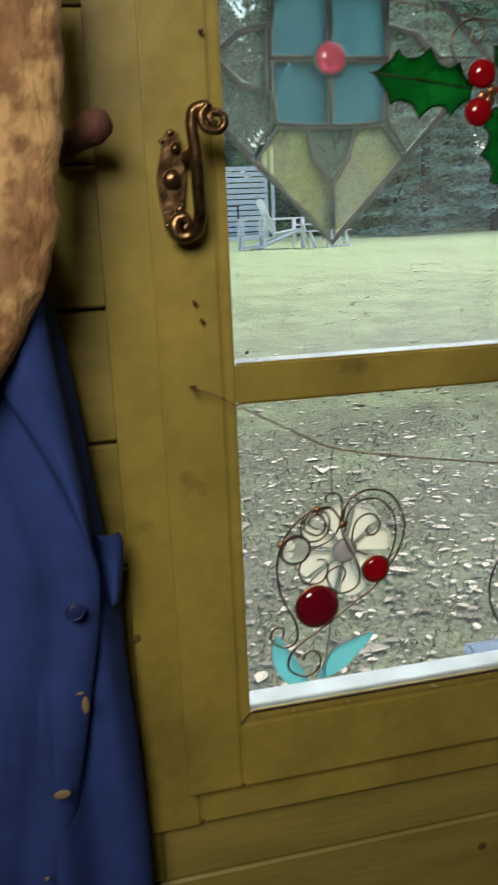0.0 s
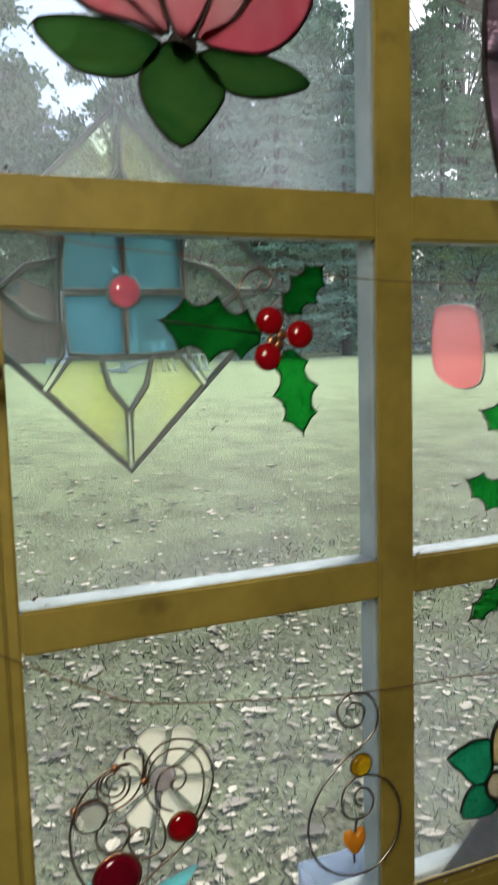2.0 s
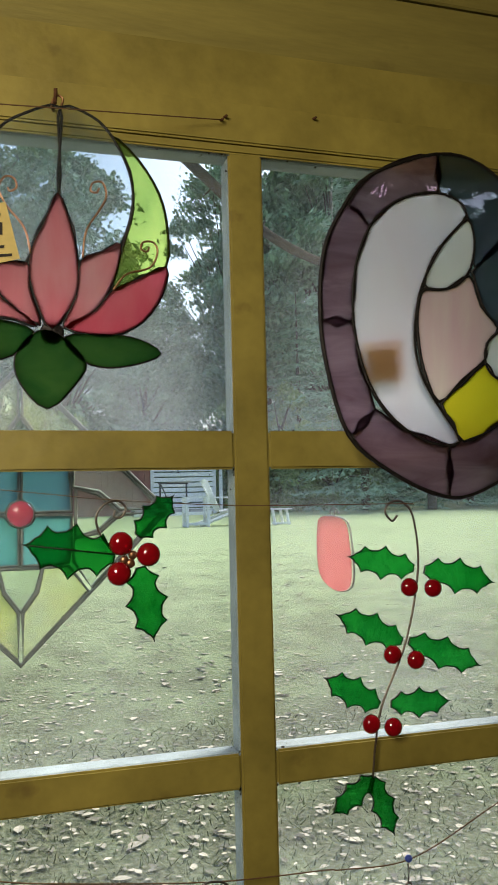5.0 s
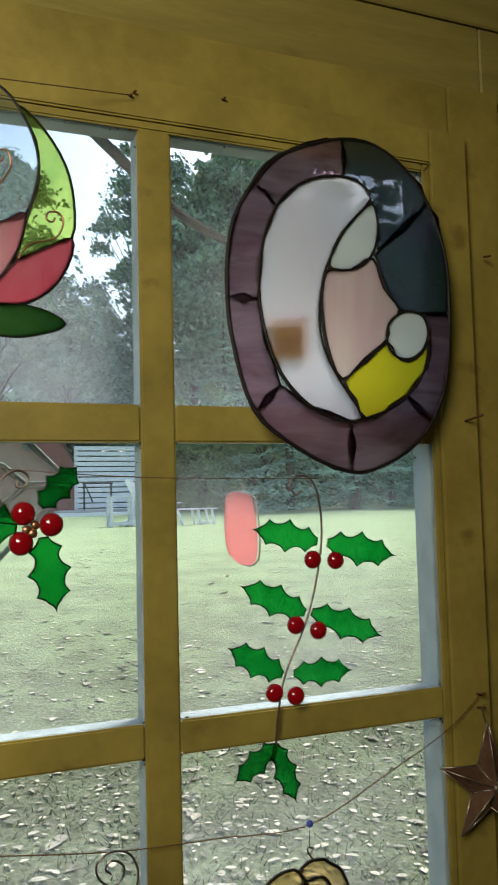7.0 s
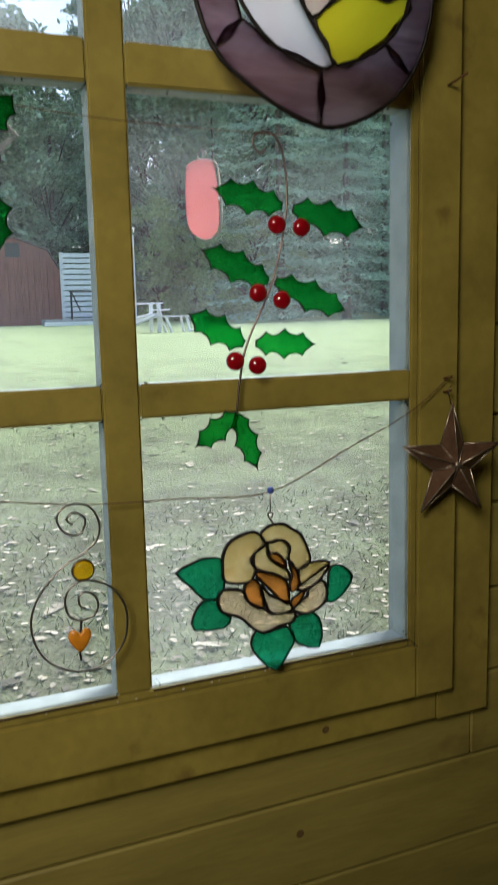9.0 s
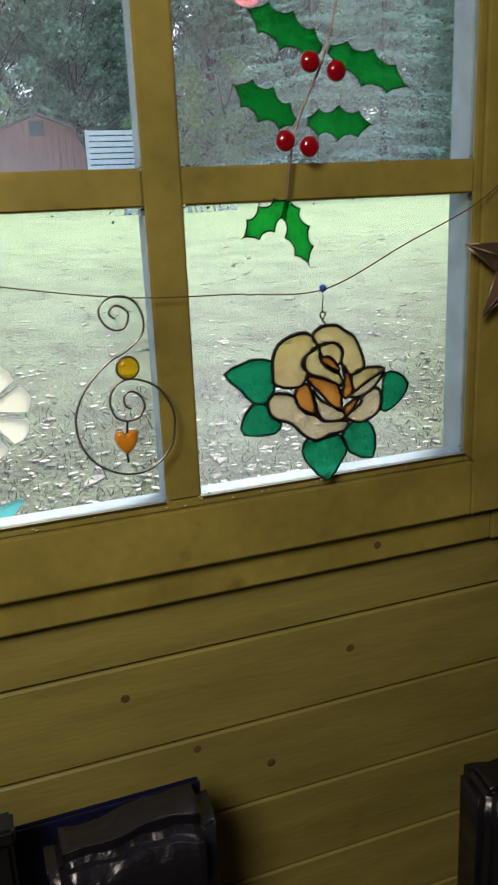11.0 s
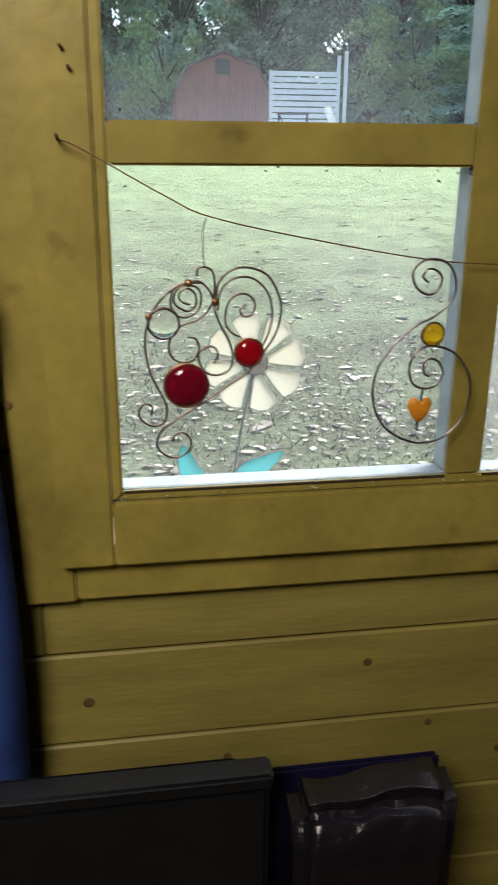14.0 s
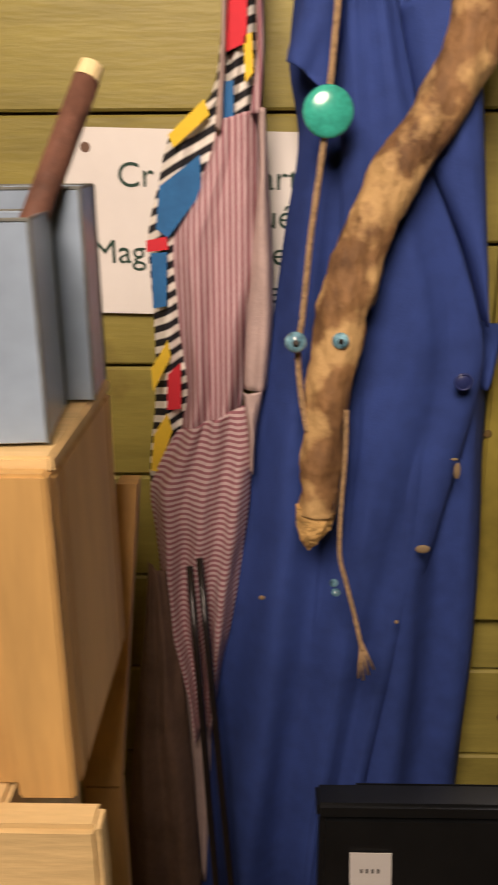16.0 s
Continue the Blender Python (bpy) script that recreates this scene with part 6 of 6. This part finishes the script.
def blue_coat():
    root = thing("work_coat", "royal blue cotton work coat with paint spots hanging on a peg", "coat", at=(-0.0548, 0.6, 1.3851), size=1.010)
    drape("body", [(-6.1, 37.2), (-6.5, 32.7), (-6.6, 29.3), (-6.9, 24.7), (-6.1, 19.4), (-7.0, 13.4), (-7.9, 6.5), (-9.1, 0.1), (-10.0, -7.2), (-10.9, -15.2), (-12.7, -26.7), (-14.7, -38.9), (-16.0, -51.0), (-17.6, -70.3)], [(4.7, 37.1), (5.6, 32.6), (6.2, 28.5), (6.9, 24.5), (7.9, 19.3), (8.6, 13.2), (9.3, 6.3), (10.2, -0.1), (10.4, -7.5), (10.8, -15.5), (11.0, -27.1), (10.7, -39.4), (10.5, -51.6), (10.7, -71.0)], M_COAT, root, 0.0, 4, 0.010, 2, bow=0.034)
    drape("front_panel", [(-3.5, 30.6), (-3.4, 24.3), (-3.1, 17.4), (-3.0, 9.1), (-3.2, 0.0), (-3.7, -9.9), (-4.2, -20.9), (-5.0, -33.0), (-6.0, -47.0), (-6.6, -62.0)], [(-0.1, 30.6), (1.8, 24.2), (4.4, 16.1), (8.2, 5.9), (8.5, 0.8), (7.0, -8.0), (4.6, -20.5), (2.6, -33.0), (0.6, -47.0), (-1.4, -62.0)], M_COAT, root, -0.018, 2, 0.005, 5, 30, 44, lean=0.016)
    drape("lapel", [(0.5, 27.8), (1.2, 24.9), (2.7, 19.3), (4.0, 16.1), (6.2, 11.6), (8.0, 6.3)], [(4.3, 29.9), (6.1, 25.6), (7.0, 19.3), (7.6, 14.1), (8.1, 9.8), (8.3, 5.9)], M_COAT, root, -0.026, 1, 0.002, 9, 14, 26)
    drape("collar", [(-5.7, 32.7), (-6.3, 28.6), (-7.2, 24.8), (-6.9, 24.6)], [(-2.8, 32.6), (-2.9, 28.6), (-3.8, 23.9), (-4.3, 22.2)], M_COAT, root, -0.022, 1, 0.003, 4, 12, 16)
    drape("cuff", [(8.4, 5.7), (8.6, 4.1), (8.8, 2.2), (9.1, -0.1)], [(10.4, 5.3), (10.8, 4.5), (10.6, 2.2), (10.3, -0.0)], M_COAT, root, 0.018, 1, 0.003, 3, 10, 12)
    c = cm([(6.7, 1.7), (6.7, 1.7)])[0]
    b = part("button", ball(0.0065, (c[0], -0.022, c[1]), 0.35), M_COATBTN, root, "navy button", True)
    part("button_rim", tube(up3(circle(c[0], c[1], 0.0062), -0.023), 0.0011, 6, True), M_COATBTN, b, "", True)
    for p, w, h in (([(6.8, -5.7), (6.8, -5.7)][0], 0.28, 0.75), ([(4.5, -12.7), (4.5, -12.7)][0], 0.65, 0.4), ([(-8.9, -17.4), (-8.9, -17.4)][0], 0.3, 0.22), ([(2.7, -19.7), (2.7, -19.7)][0], 0.2, 0.2), ([(6.5, -4.7), (6.5, -4.7)][0], 0.3, 0.12)):
        part("paint_spot", ball(0.01, (0, 0, 0), 0.1, 10, 6), M_PAINTSPOT, root, "pale dried paint spot", True).matrix_local = pose(p[0] / 100, -0.0225, p[1] / 100) @ Matrix.Diagonal((w, 1.2, h, 1))


blue_coat()


def driftwood():
    """A driftwood branch shaped like a long-snouted head, with a bead for an eye."""
    root = thing("driftwood_hanging", "weathered driftwood branch with bead eyes hanging on a cord", "driftwood", at=(-0.087, 0.56, 1.4401), turn=(-3, 0, 0), size=1.025)
    mid = [(10.5, 40.3), (10.2, 32.0), (9.6, 26.7), (9.0, 23.3), (8.6, 20.1), (6.7, 16.0), (3.8, 11.7), (1.8, 7.2), (0.4, 2.5), (-0.4, -1.7), (-0.9, -6.5), (-1.2, -11.1), (-1.4, -13.7)]
    rad = [0.022, 0.021, 0.021, 0.0205, 0.0195, 0.0185, 0.0185, 0.018, 0.0195, 0.0180, 0.0160, 0.0155, 0.0150]
    line = spline([(a, 0, b) for a, b in cm(mid)], 8)
    rr = [v.x for v in spline([(r, 0, 0) for r in rad], 8)]
    bm = tube(line, 0.02, 22, radii=rr, squash=0.8)
    for v in bm.verts:
        n = noise.noise(v.co * 38) * 0.0034 + noise.noise(v.co * 95) * 0.0016 + 0.0011 * noise.noise((v.co.x * 160 + v.co.z * 50, v.co.y * 160, v.co.z * 14))
        c = min(line, key=lambda q: (q - v.co).length_squared)
        d = v.co - c
        v.co += d.normalized() * n
    part("branch", bm, M_DRIFT, root, "", True)
    tip = cm([(-1.4, -13.1), (-1.6, -14.7), (-1.8, -15.9), (-1.7, -16.7)])
    bm = tube([(p[0], 0, p[1]) for p in tip], 0.013, 12, radii=[0.0152, 0.0135, 0.007, 0.0015], squash=0.7)
    for v in bm.verts:
        v.co += Vector((noise.noise(v.co * 150), noise.noise(v.co * 130 + Vector((5, 0, 0))), noise.noise(v.co * 170 + Vector((0, 7, 0))))) * 0.004
    part("splintered_end", bm, M_DRIFTEND, root, "pale splintered end")
    for q, r in (([(-0.0, 0.1), (-0.0, 0.1)][0], 0.62), ([(-3.2, -0.0), (-3.2, -0.0)][0], 0.78)):
        e = part("eye_bead", ball(r / 100, (q[0] / 100, -0.015, q[1] / 100), 0.7), M_BLUEBEAD, root, "blue glass bead", True)
        part("pupil", ball(r / 280, (q[0] / 100, -0.015 - r / 100 * 0.62, q[1] / 100), 0.5), M_LEAD, e, "", True)
    cord = spline([(a / 100, -0.004, b / 100) for a, b in [(-0.6, 32.1), (-0.6, 26.8), (-0.7, 22.1), (-1.2, 15.7), (-1.6, 12.1), (-2.2, 7.3), (-2.7, 1.7), (-3.0, -0.8), (-2.7, -4.3), (-2.2, -6.9)]], 8)
    part("cord", tube(cord, 0.0024, 7), M_CORD, root, "tan twisted cord", True)
    cord = spline([(a / 100, -0.014, b / 100) for a, b in [(0.6, -5.0), (0.6, -8.3), (0.4, -12.6), (0.4, -16.5), (1.0, -19.0), (1.8, -22.1), (2.4, -24.8)]], 8)
    part("cord", tube(cord, 0.0019, 7), M_CORD, root, "tan twisted cord", True)
    end = [(2.3, -24.0), (2.2, -27.3), (2.6, -27.5), (3.0, -27.0), (3.4, -26.5)]
    for p in end[1:]:
        part("frayed_strand", tube([(end[0][0] / 100, -0.014, end[0][1] / 100), (p[0] / 100, -0.014, p[1] / 100)], 0.0013, 5), M_CORD, root, "", True)
    g = [(-1.2, 15.4), (-1.2, 15.4)][0]
    bm = ball(0.0172, (g[0] / 100, -0.010, g[1] / 100), 0.28, 24, 12)
    part("shell_disc", bm, M_JADE, root, "jade green shell disc", True)
    for q in [(0.0, -18.9), (0.2, -19.7)]:
        part("small_bead", ball(0.0034, (q[0] / 100, -0.014, q[1] / 100)), M_BLUEBEAD, root, "", True)


driftwood()
pg = (0.053, 0.640, 1.724)
tagged(part("coat_peg", tube([(pg[0] - 0.022, 0.664, pg[2] - 0.008), (pg[0] - 0.008, 0.635, pg[2]), (pg[0] + 0.004, 0.618, pg[2] + 0.006), (pg[0] + 0.010, 0.612, pg[2] + 0.007)], 0.01, 10, radii=[0.008, 0.009, 0.012, 0.009]), M_TWIG, None, "", True), "short dark wooden peg on the window casing", "peg")


def print_apron():
    root = thing("printed_apron", "cotton apron with a bold black, white, red, blue and yellow print", "apron", at=(-0.2066, 0.635, 1.5173), size=1.018)
    drape("cloth", [(3.6, 23.0), (3.2, 18.2), (2.9, 13.7), (2.0, 9.5), (-1.1, 6.9), (-2.3, 3.0), (-3.3, -1.3), (-3.1, -7.2), (-3.2, -14.0), (-4.1, -22.2), (-3.4, -30.1)], [(5.8, 23.0), (5.9, 18.1), (5.7, 13.7), (5.5, 9.5), (5.2, 6.9), (5.0, 2.9), (4.5, -1.4), (3.9, -7.3), (3.6, -14.0), (3.2, -22.4), (2.6, -30.2)], M_COMIC, root, 0.0, 3, 0.005, 3, 34, 44)
    for nm, q, m in (("red_patch", [(3.4, 18.2), (5.0, 18.1), (4.9, 13.0), (3.2, 12.3)], M_PRINTRED), ("blue_patch", [(2.8, 10.3), (3.9, 10.5), (3.9, 7.2), (2.6, 7.5)], M_PRINTBLUE), ("blue_patch", [(-1.9, 3.0), (1.3, 5.3), (1.3, 2.4), (-1.4, -0.9), (-2.3, -0.2)], M_PRINTBLUE),
                     ("yellow_patch", [(-1.1, 6.7), (1.7, 9.2), (2.1, 8.1), (-0.7, 5.8)], M_PRINTYEL), ("yellow_patch", [(4.7, 13.4), (5.3, 13.7), (5.4, 11.0), (4.8, 10.3)], M_PRINTYEL), ("red_patch", [(-3.1, -1.1), (-1.5, -0.8), (-1.4, -1.8), (-3.1, -2.0)], M_PRINTRED),
                     ("blue_patch", [(-2.8, -2.1), (-1.5, -2.0), (-1.7, -6.3), (-2.8, -6.5)], M_PRINTBLUE), ("yellow_patch", [(-3.2, -11.5), (-1.7, -9.1), (-1.5, -10.5), (-3.1, -13.5)], M_PRINTYEL), ("red_patch", [(-1.8, -12.0), (-0.7, -11.0), (-0.8, -15.0), (-2.0, -15.1)], M_PRINTRED),
                     ("yellow_patch", [(-3.2, -17.3), (-2.0, -15.4), (-1.6, -17.0), (-3.0, -20.7), (-3.6, -20.6)], M_PRINTYEL)):
        part(nm, plate(cm(q), 0.0008, -0.0075), m, root)


print_apron()


def pink_apron():
    root = thing("striped_apron", "dusty pink pinstriped apron with gathered waist hanging on the wall", "apron", at=(-0.1846, 0.622, 1.4268), size=1.032)
    drape("bib", [(0.4, 16.3), (0.0, 14.5), (-1.9, 10.5), (-3.5, 7.5), (-3.3, 4.5), (-3.0, 1.0), (-2.6, -4.2), (-3.1, -8.1)], [(3.5, 17.2), (3.6, 14.5), (3.7, 10.4), (3.8, 7.4), (3.3, 4.5), (2.7, 0.9), (2.3, -4.3), (1.9, -7.2)], M_BIB, root, 0.0, 2, 0.006, 3, 34, 44)
    drape("skirt", [(-3.3, -7.9), (-4.8, -10.6), (-5.9, -13.7), (-5.5, -18.0), (-5.3, -21.9), (-4.8, -27.2), (-3.7, -33.0), (-2.8, -38.5)], [(2.5, -5.5), (2.9, -9.7), (2.8, -13.8), (2.3, -18.1), (1.7, -22.6), (0.9, -27.3), (0.1, -31.5), (-0.9, -37.8)], M_SKIRT, root, -0.008, 3, 0.009, 6, 40, 50)
    drape("tie", [(3.5, 17.2), (3.6, 12.9), (3.0, 7.5), (2.6, 1.8), (2.3, -4.3)], [(4.1, 17.2), (4.3, 12.9), (4.6, 7.5), (4.7, 1.8), (4.2, -4.3)], M_TIE, root, -0.004, 1, 0.003, 2, 10, 30)
    drape("tie", [(2.2, -4.4), (2.6, -7.7), (2.8, -11.2)], [(4.0, -4.2), (3.4, -7.7), (3.1, -11.2)], M_TIE, root, -0.010, 1, 0.003, 2, 10, 20)
    drape("strap", [(3.0, 31.1), (3.3, 25.7), (3.4, 21.0), (2.9, 16.8)], [(3.5, 31.1), (3.9, 25.7), (4.0, 21.0), (3.8, 16.8)], M_BIB, root, -0.006, 1, 0.002, 2, 8, 24)
    drape("strap", [(1.1, 31.1), (1.0, 25.7), (0.8, 21.0), (0.3, 15.7)], [(1.6, 31.1), (1.5, 25.7), (1.2, 21.0), (0.9, 15.7)], M_TIE, root, -0.006, 1, 0.002, 2, 8, 24)
    drape("lining", [(-5.8, -13.7), (-5.3, -20.8), (-4.7, -30.8), (-3.6, -38.4), (-3.4, -57.4)], [(-2.8, -13.8), (-2.3, -20.8), (-1.3, -30.9), (-0.7, -38.5), (-1.7, -57.5)], M_TIE, root, 0.006, 1, 0.003, 7, 14, 30)


pink_apron()
bc = thing("canvas_bag", "dark brown canvas bag hanging beside the apron", "bag", at=(-0.2388, 0.6, 1.0471), size=1.020)
drape("cloth", [(-0.8, 17.9), (-1.5, 11.1), (-2.9, 0.1), (-4.0, -10.0), (-5.2, -22.5), (-6.3, -37.2)], [(0.7, 16.7), (1.5, 8.7), (2.1, -0.0), (2.6, -10.1), (3.0, -22.7), (2.8, -37.4)], M_BROWNCLOTH, bc, 0.0, 2, 0.006, 8, 24, 40)


def sign():
    root = thing("paper_sign", "white paper sign with dark green printed words on the plank wall", "sign", at=(-0.2242, 0.674, 1.5144), size=1.018)
    part("sheet", plate(cm([(-8.4, 7.8), (12.2, 7.2), (12.3, -7.8), (-9.1, -7.3)]), 0.0012), M_SIGN, root)
    for w, q, s in (("Cr", [(-2.7, 3.1), (-2.7, 3.1)][0], 0.028), ("art", [(9.2, 2.8), (9.2, 2.8)][0], 0.028), ("u\u00e9", [(9.0, -0.3), (9.0, -0.3)][0], 0.028), ("Mag", [(-4.4, -3.1), (-4.4, -3.1)][0], 0.028), ("le", [(8.9, -3.3), (8.9, -3.3)][0], 0.028), ("e", [(8.8, -6.5), (8.8, -6.5)][0], 0.028)):
        writing("printed_word", w, s, M_SIGNINK, root, (q[0] / 100, -0.0012, q[1] / 100))
    h = cm([(-6.7, 6.2), (-6.7, 6.2)])[0]
    part("hole", tube([(h[0], -0.0012, h[1]), (h[0], -0.0006, h[1])], 0.0042, 14), M_BROWNCLOTH, root, "punched hole")


sign()

# pine block with glass boxes and a twig on top
pb = thing("pine_box", "box of raw pine boards standing beside the aprons", "wooden box", at=(-0.3321, 0.365, 1.2651), size=1.034)
part("side_board", box(0.082, -0.0595, 0.001, 0.094, 0.047, 0.166, 0.0015), M_PINE, pb)
part("front_board", box(-0.12, -0.073, 0.001, 0.094, -0.060, 0.166, 0.0015), M_PINE, pb)
part("back_board", box(-0.12, 0.0475, 0.001, 0.094, 0.059, 0.166, 0.0015), M_PINE, pb)
part("top_board", box(-0.12, -0.073, 0.1665, 0.094, 0.059, 0.1745, 0.0015), M_PINEPALE, pb)
part("corner_post", box(0.066, -0.083, 0.001, 0.0935, -0.0735, 0.170, 0.0015), M_PINE, pb)
sl = thing("pine_shelf", "pale sawn pine plank bench holding the pine box", "bench", at=(-0.3585, 0.34, 0.0))
part("top", box(-0.3, -0.0750, 1.105, 0.088, 0.075, 1.2645, 0.003), M_PINEPALE, sl)
part("front_board", box(-0.3, -0.094, 1.105, 0.142, -0.0755, 1.281, 0.003), M_PINEPALE, sl)
for lx in (-0.27, 0.05):
    part("leg", box(lx, -0.06, 0.0, lx + 0.03, -0.02, 1.1045, 0.003), M_PINEPALE, sl)
    part("leg", box(lx, -0.01, 0.0, lx + 0.03, 0.03, 1.1045, 0.003), M_PINEPALE, sl)
pp = thing("pine_offcut", "reddish pine board leaning behind the pine box", "board")
bm = bmesh.new()
board = [(-0.2494, 0.500, 1.3464), (-0.2342, 0.500, 1.3465), (-0.2482, 0.440, 1.1297), (-0.2769, 0.440, 1.1293)]
near = [bm.verts.new(p) for p in board]
far = [bm.verts.new((p[0], p[1] + 0.018, p[2])) for p in board]
bm.faces.new(near)
bm.faces.new(far[::-1])
for i in range(4):
    bm.faces.new((near[i], far[i], far[(i + 1) % 4], near[(i + 1) % 4]))
part("board", bm, M_PINE, pp)
part("foot", box(-0.2769, 0.441, 0.0, -0.2482, 0.457, 1.1283, 0.002), M_PINE, pp)



def glass_holder(name, x, y, z, w, d, h, turn, label):
    root = thing(name, label, "glass box", "pale blue glass boxes", at=(x, y, z), turn=(0, 0, turn))
    t = 0.003
    for q in ((-w, -d, 0, w, -d + t, h), (-w, d - t, 0, w, d, h), (-w, -d + t + 0.0003, 0, -w + t, d - t - 0.0003, h), (w - t, -d + t + 0.0003, 0, w, d - t - 0.0003, h)):
        part("side", box(*q, 0.0006, 1), M_BLUEGLASS, root)
    for sx in (-1, 1):
        for sy in (-1, 1):
            part("edge", tube([(sx * w, sy * d, 0), (sx * w, sy * d, h)], 0.0009, 6), M_GREYCAME, root)
    part("rim", tube([(-w, -d, h), (w, -d, h), (w, d, h), (-w, d, h)], 0.0009, 6, True), M_GREYCAME, root)
    return root


glass_holder("glass_holder", -0.2735, 0.330, 1.4475, 0.031, 0.031, 0.098, 6, "square pale blue glass box on the pine box, holding a twig")
glass_holder("glass_holder", -0.2587, 0.392, 1.4475, 0.025, 0.022, 0.108, 3, "square pale blue glass box standing behind another")
tw = thing("twig", "cut reddish-brown twig leaning in a glass box", "twig", at=(0, 0, 0))
part("bark", tube([(-0.2807, 0.325, 1.452), (-0.258, 0.350, 1.526), (-0.2283, 0.385, 1.605)], 0.0065, 12, radii=[0.0078, 0.0072, 0.0066]), M_TWIG, tw, "", True)
part("cut_end", tube([(-0.2283, 0.385, 1.6052), (-0.2258, 0.3885, 1.612)], 0.0062, 12, radii=[0.0064, 0.0058]), M_TWIGEND, tw, "pale cut end")

# dark things along the bottom
case = thing("black_case", "glossy black plastic case with a white card standing below the coat", "case", at=(-0.0954, 0.563, 0.0))
part("body", box(0.003, -0.024, 0.0, 0.365, -0.003, 1.008, 0.005), M_BLACK, case)
part("lid", box(0.0, -0.028, 1.009, 0.368, 0.0, 1.025, 0.003), M_BLACK, case)
part("back_rim", box(0.035, 0.0005, 0.80, 0.34, 0.007, 1.021, 0.003), M_BLACK, case)
cd = thing("white_card", "small white printed card on the black case", "card", at=(-0.0445, 0.537, 0.9491), size=1.036)
part("card", plate(cm([(-1.9, 1.9), (1.8, 1.9), (2.0, -4.0), (-1.7, -3.9)]), 0.0008), M_SIGN, cd)
for i in range(4):
    part("print_bar", plate(cm([(-0.9 + i * 0.5, -0.35), (-0.7 + i * 0.5, -0.35), (-0.7 + i * 0.5, 0.1), (-0.9 + i * 0.5, 0.1)]), 0.0003, -0.0006), M_INK, cd)
fo = thing("navy_folder", "navy plastic folder standing among black bags", "folder", at=(0.248, 0.606, 0.0))
part("front_cover", box(-0.11, -0.006, 0.0, 0.205, -0.0025, 0.968, 0.001), M_NAVY, fo)
part("back_cover", box(-0.11, 0.003, 0.0, 0.205, 0.006, 0.966, 0.001), M_NAVY, fo)
part("spine", box(-0.1135, -0.006, 0.0, -0.1105, 0.006, 0.967, 0.001), M_NAVY, fo)
part("sheets", box(-0.105, -0.002, 0.0, 0.20, 0.0025, 0.955, 0.0005), M_BLACK, fo)


def bag(name, x0, x1, y, z1, seed, label):
    """A crumpled plastic bag standing against the wall."""
    root = thing(name, label, "plastic bag", at=((x0 + x1) / 2, y, 0.0))
    bm = box(-(x1 - x0) / 2, -0.035, 0.0, (x1 - x0) / 2, 0.03, z1, 0.015, 3)
    bmesh.ops.subdivide_edges(bm, edges=bm.edges, cuts=14, use_grid_fill=True)
    for v in bm.verts:
        n = noise.noise(v.co * 14 + Vector((seed, 0, 0))) * 0.010 + noise.noise(v.co * 40 + Vector((seed, 3, 0))) * 0.004
        v.co += Vector((n * 0.5, n, n * 0.6 if v.co.z > 0.05 else 0))
    part("film", bm, M_BAG, root, "", True)


bag("plastic_bag", 0.296, 0.455, 0.575, 0.974, 2, "crumpled glossy black plastic bag standing under the window")
bag("plastic_bag", 0.775, 0.98, 0.60, 0.872, 6, "black plastic bag standing in the dark corner")
for p, q in (((-0.209, 0.600, 1.227), (-0.193, 0.560, 0.994)), ((-0.200, 0.600, 1.235), (-0.180, 0.560, 0.994))):
    d = Vector(q) - Vector(p)
    tagged(part("rod", tube([p, tuple(Vector(p) + d * 0.5), tuple(Vector(p) + d * (p[2] / (p[2] - q[2])))], 0.0032, 8), M_ROD, None, "", True), "thin glossy black rod leaning against the aprons", "rod", "black rods")

lay_planks()
M_KNOT = mat("dark_wood_knot", (0.13, 0.085, 0.028), 0.55, var=0.4, scale=120)
for kx, kz, kr in ((0.399, 1.029, 0.0055), (0.473, 0.944, 0.005), (0.663, 1.025, 0.0055), (0.109, 1.009, 0.0065), (0.56, 0.90, 0.006), (0.25, 0.925, 0.005), (-0.02, 1.63, 0.006)):
    part("knot", ball(kr, (kx, PLANKS + 0.0002, kz), 0.12, 14, 6), M_KNOT, wall_north, "", True)
for kx, kz, kr in ((0.69, 1.155, 0.005), (0.06, 1.33, 0.004)):
    part("knot", ball(kr, (kx, 0.664 if kz > 1.2 else 0.6657, kz), 0.12, 14, 6), M_KNOT, casing, "", True)
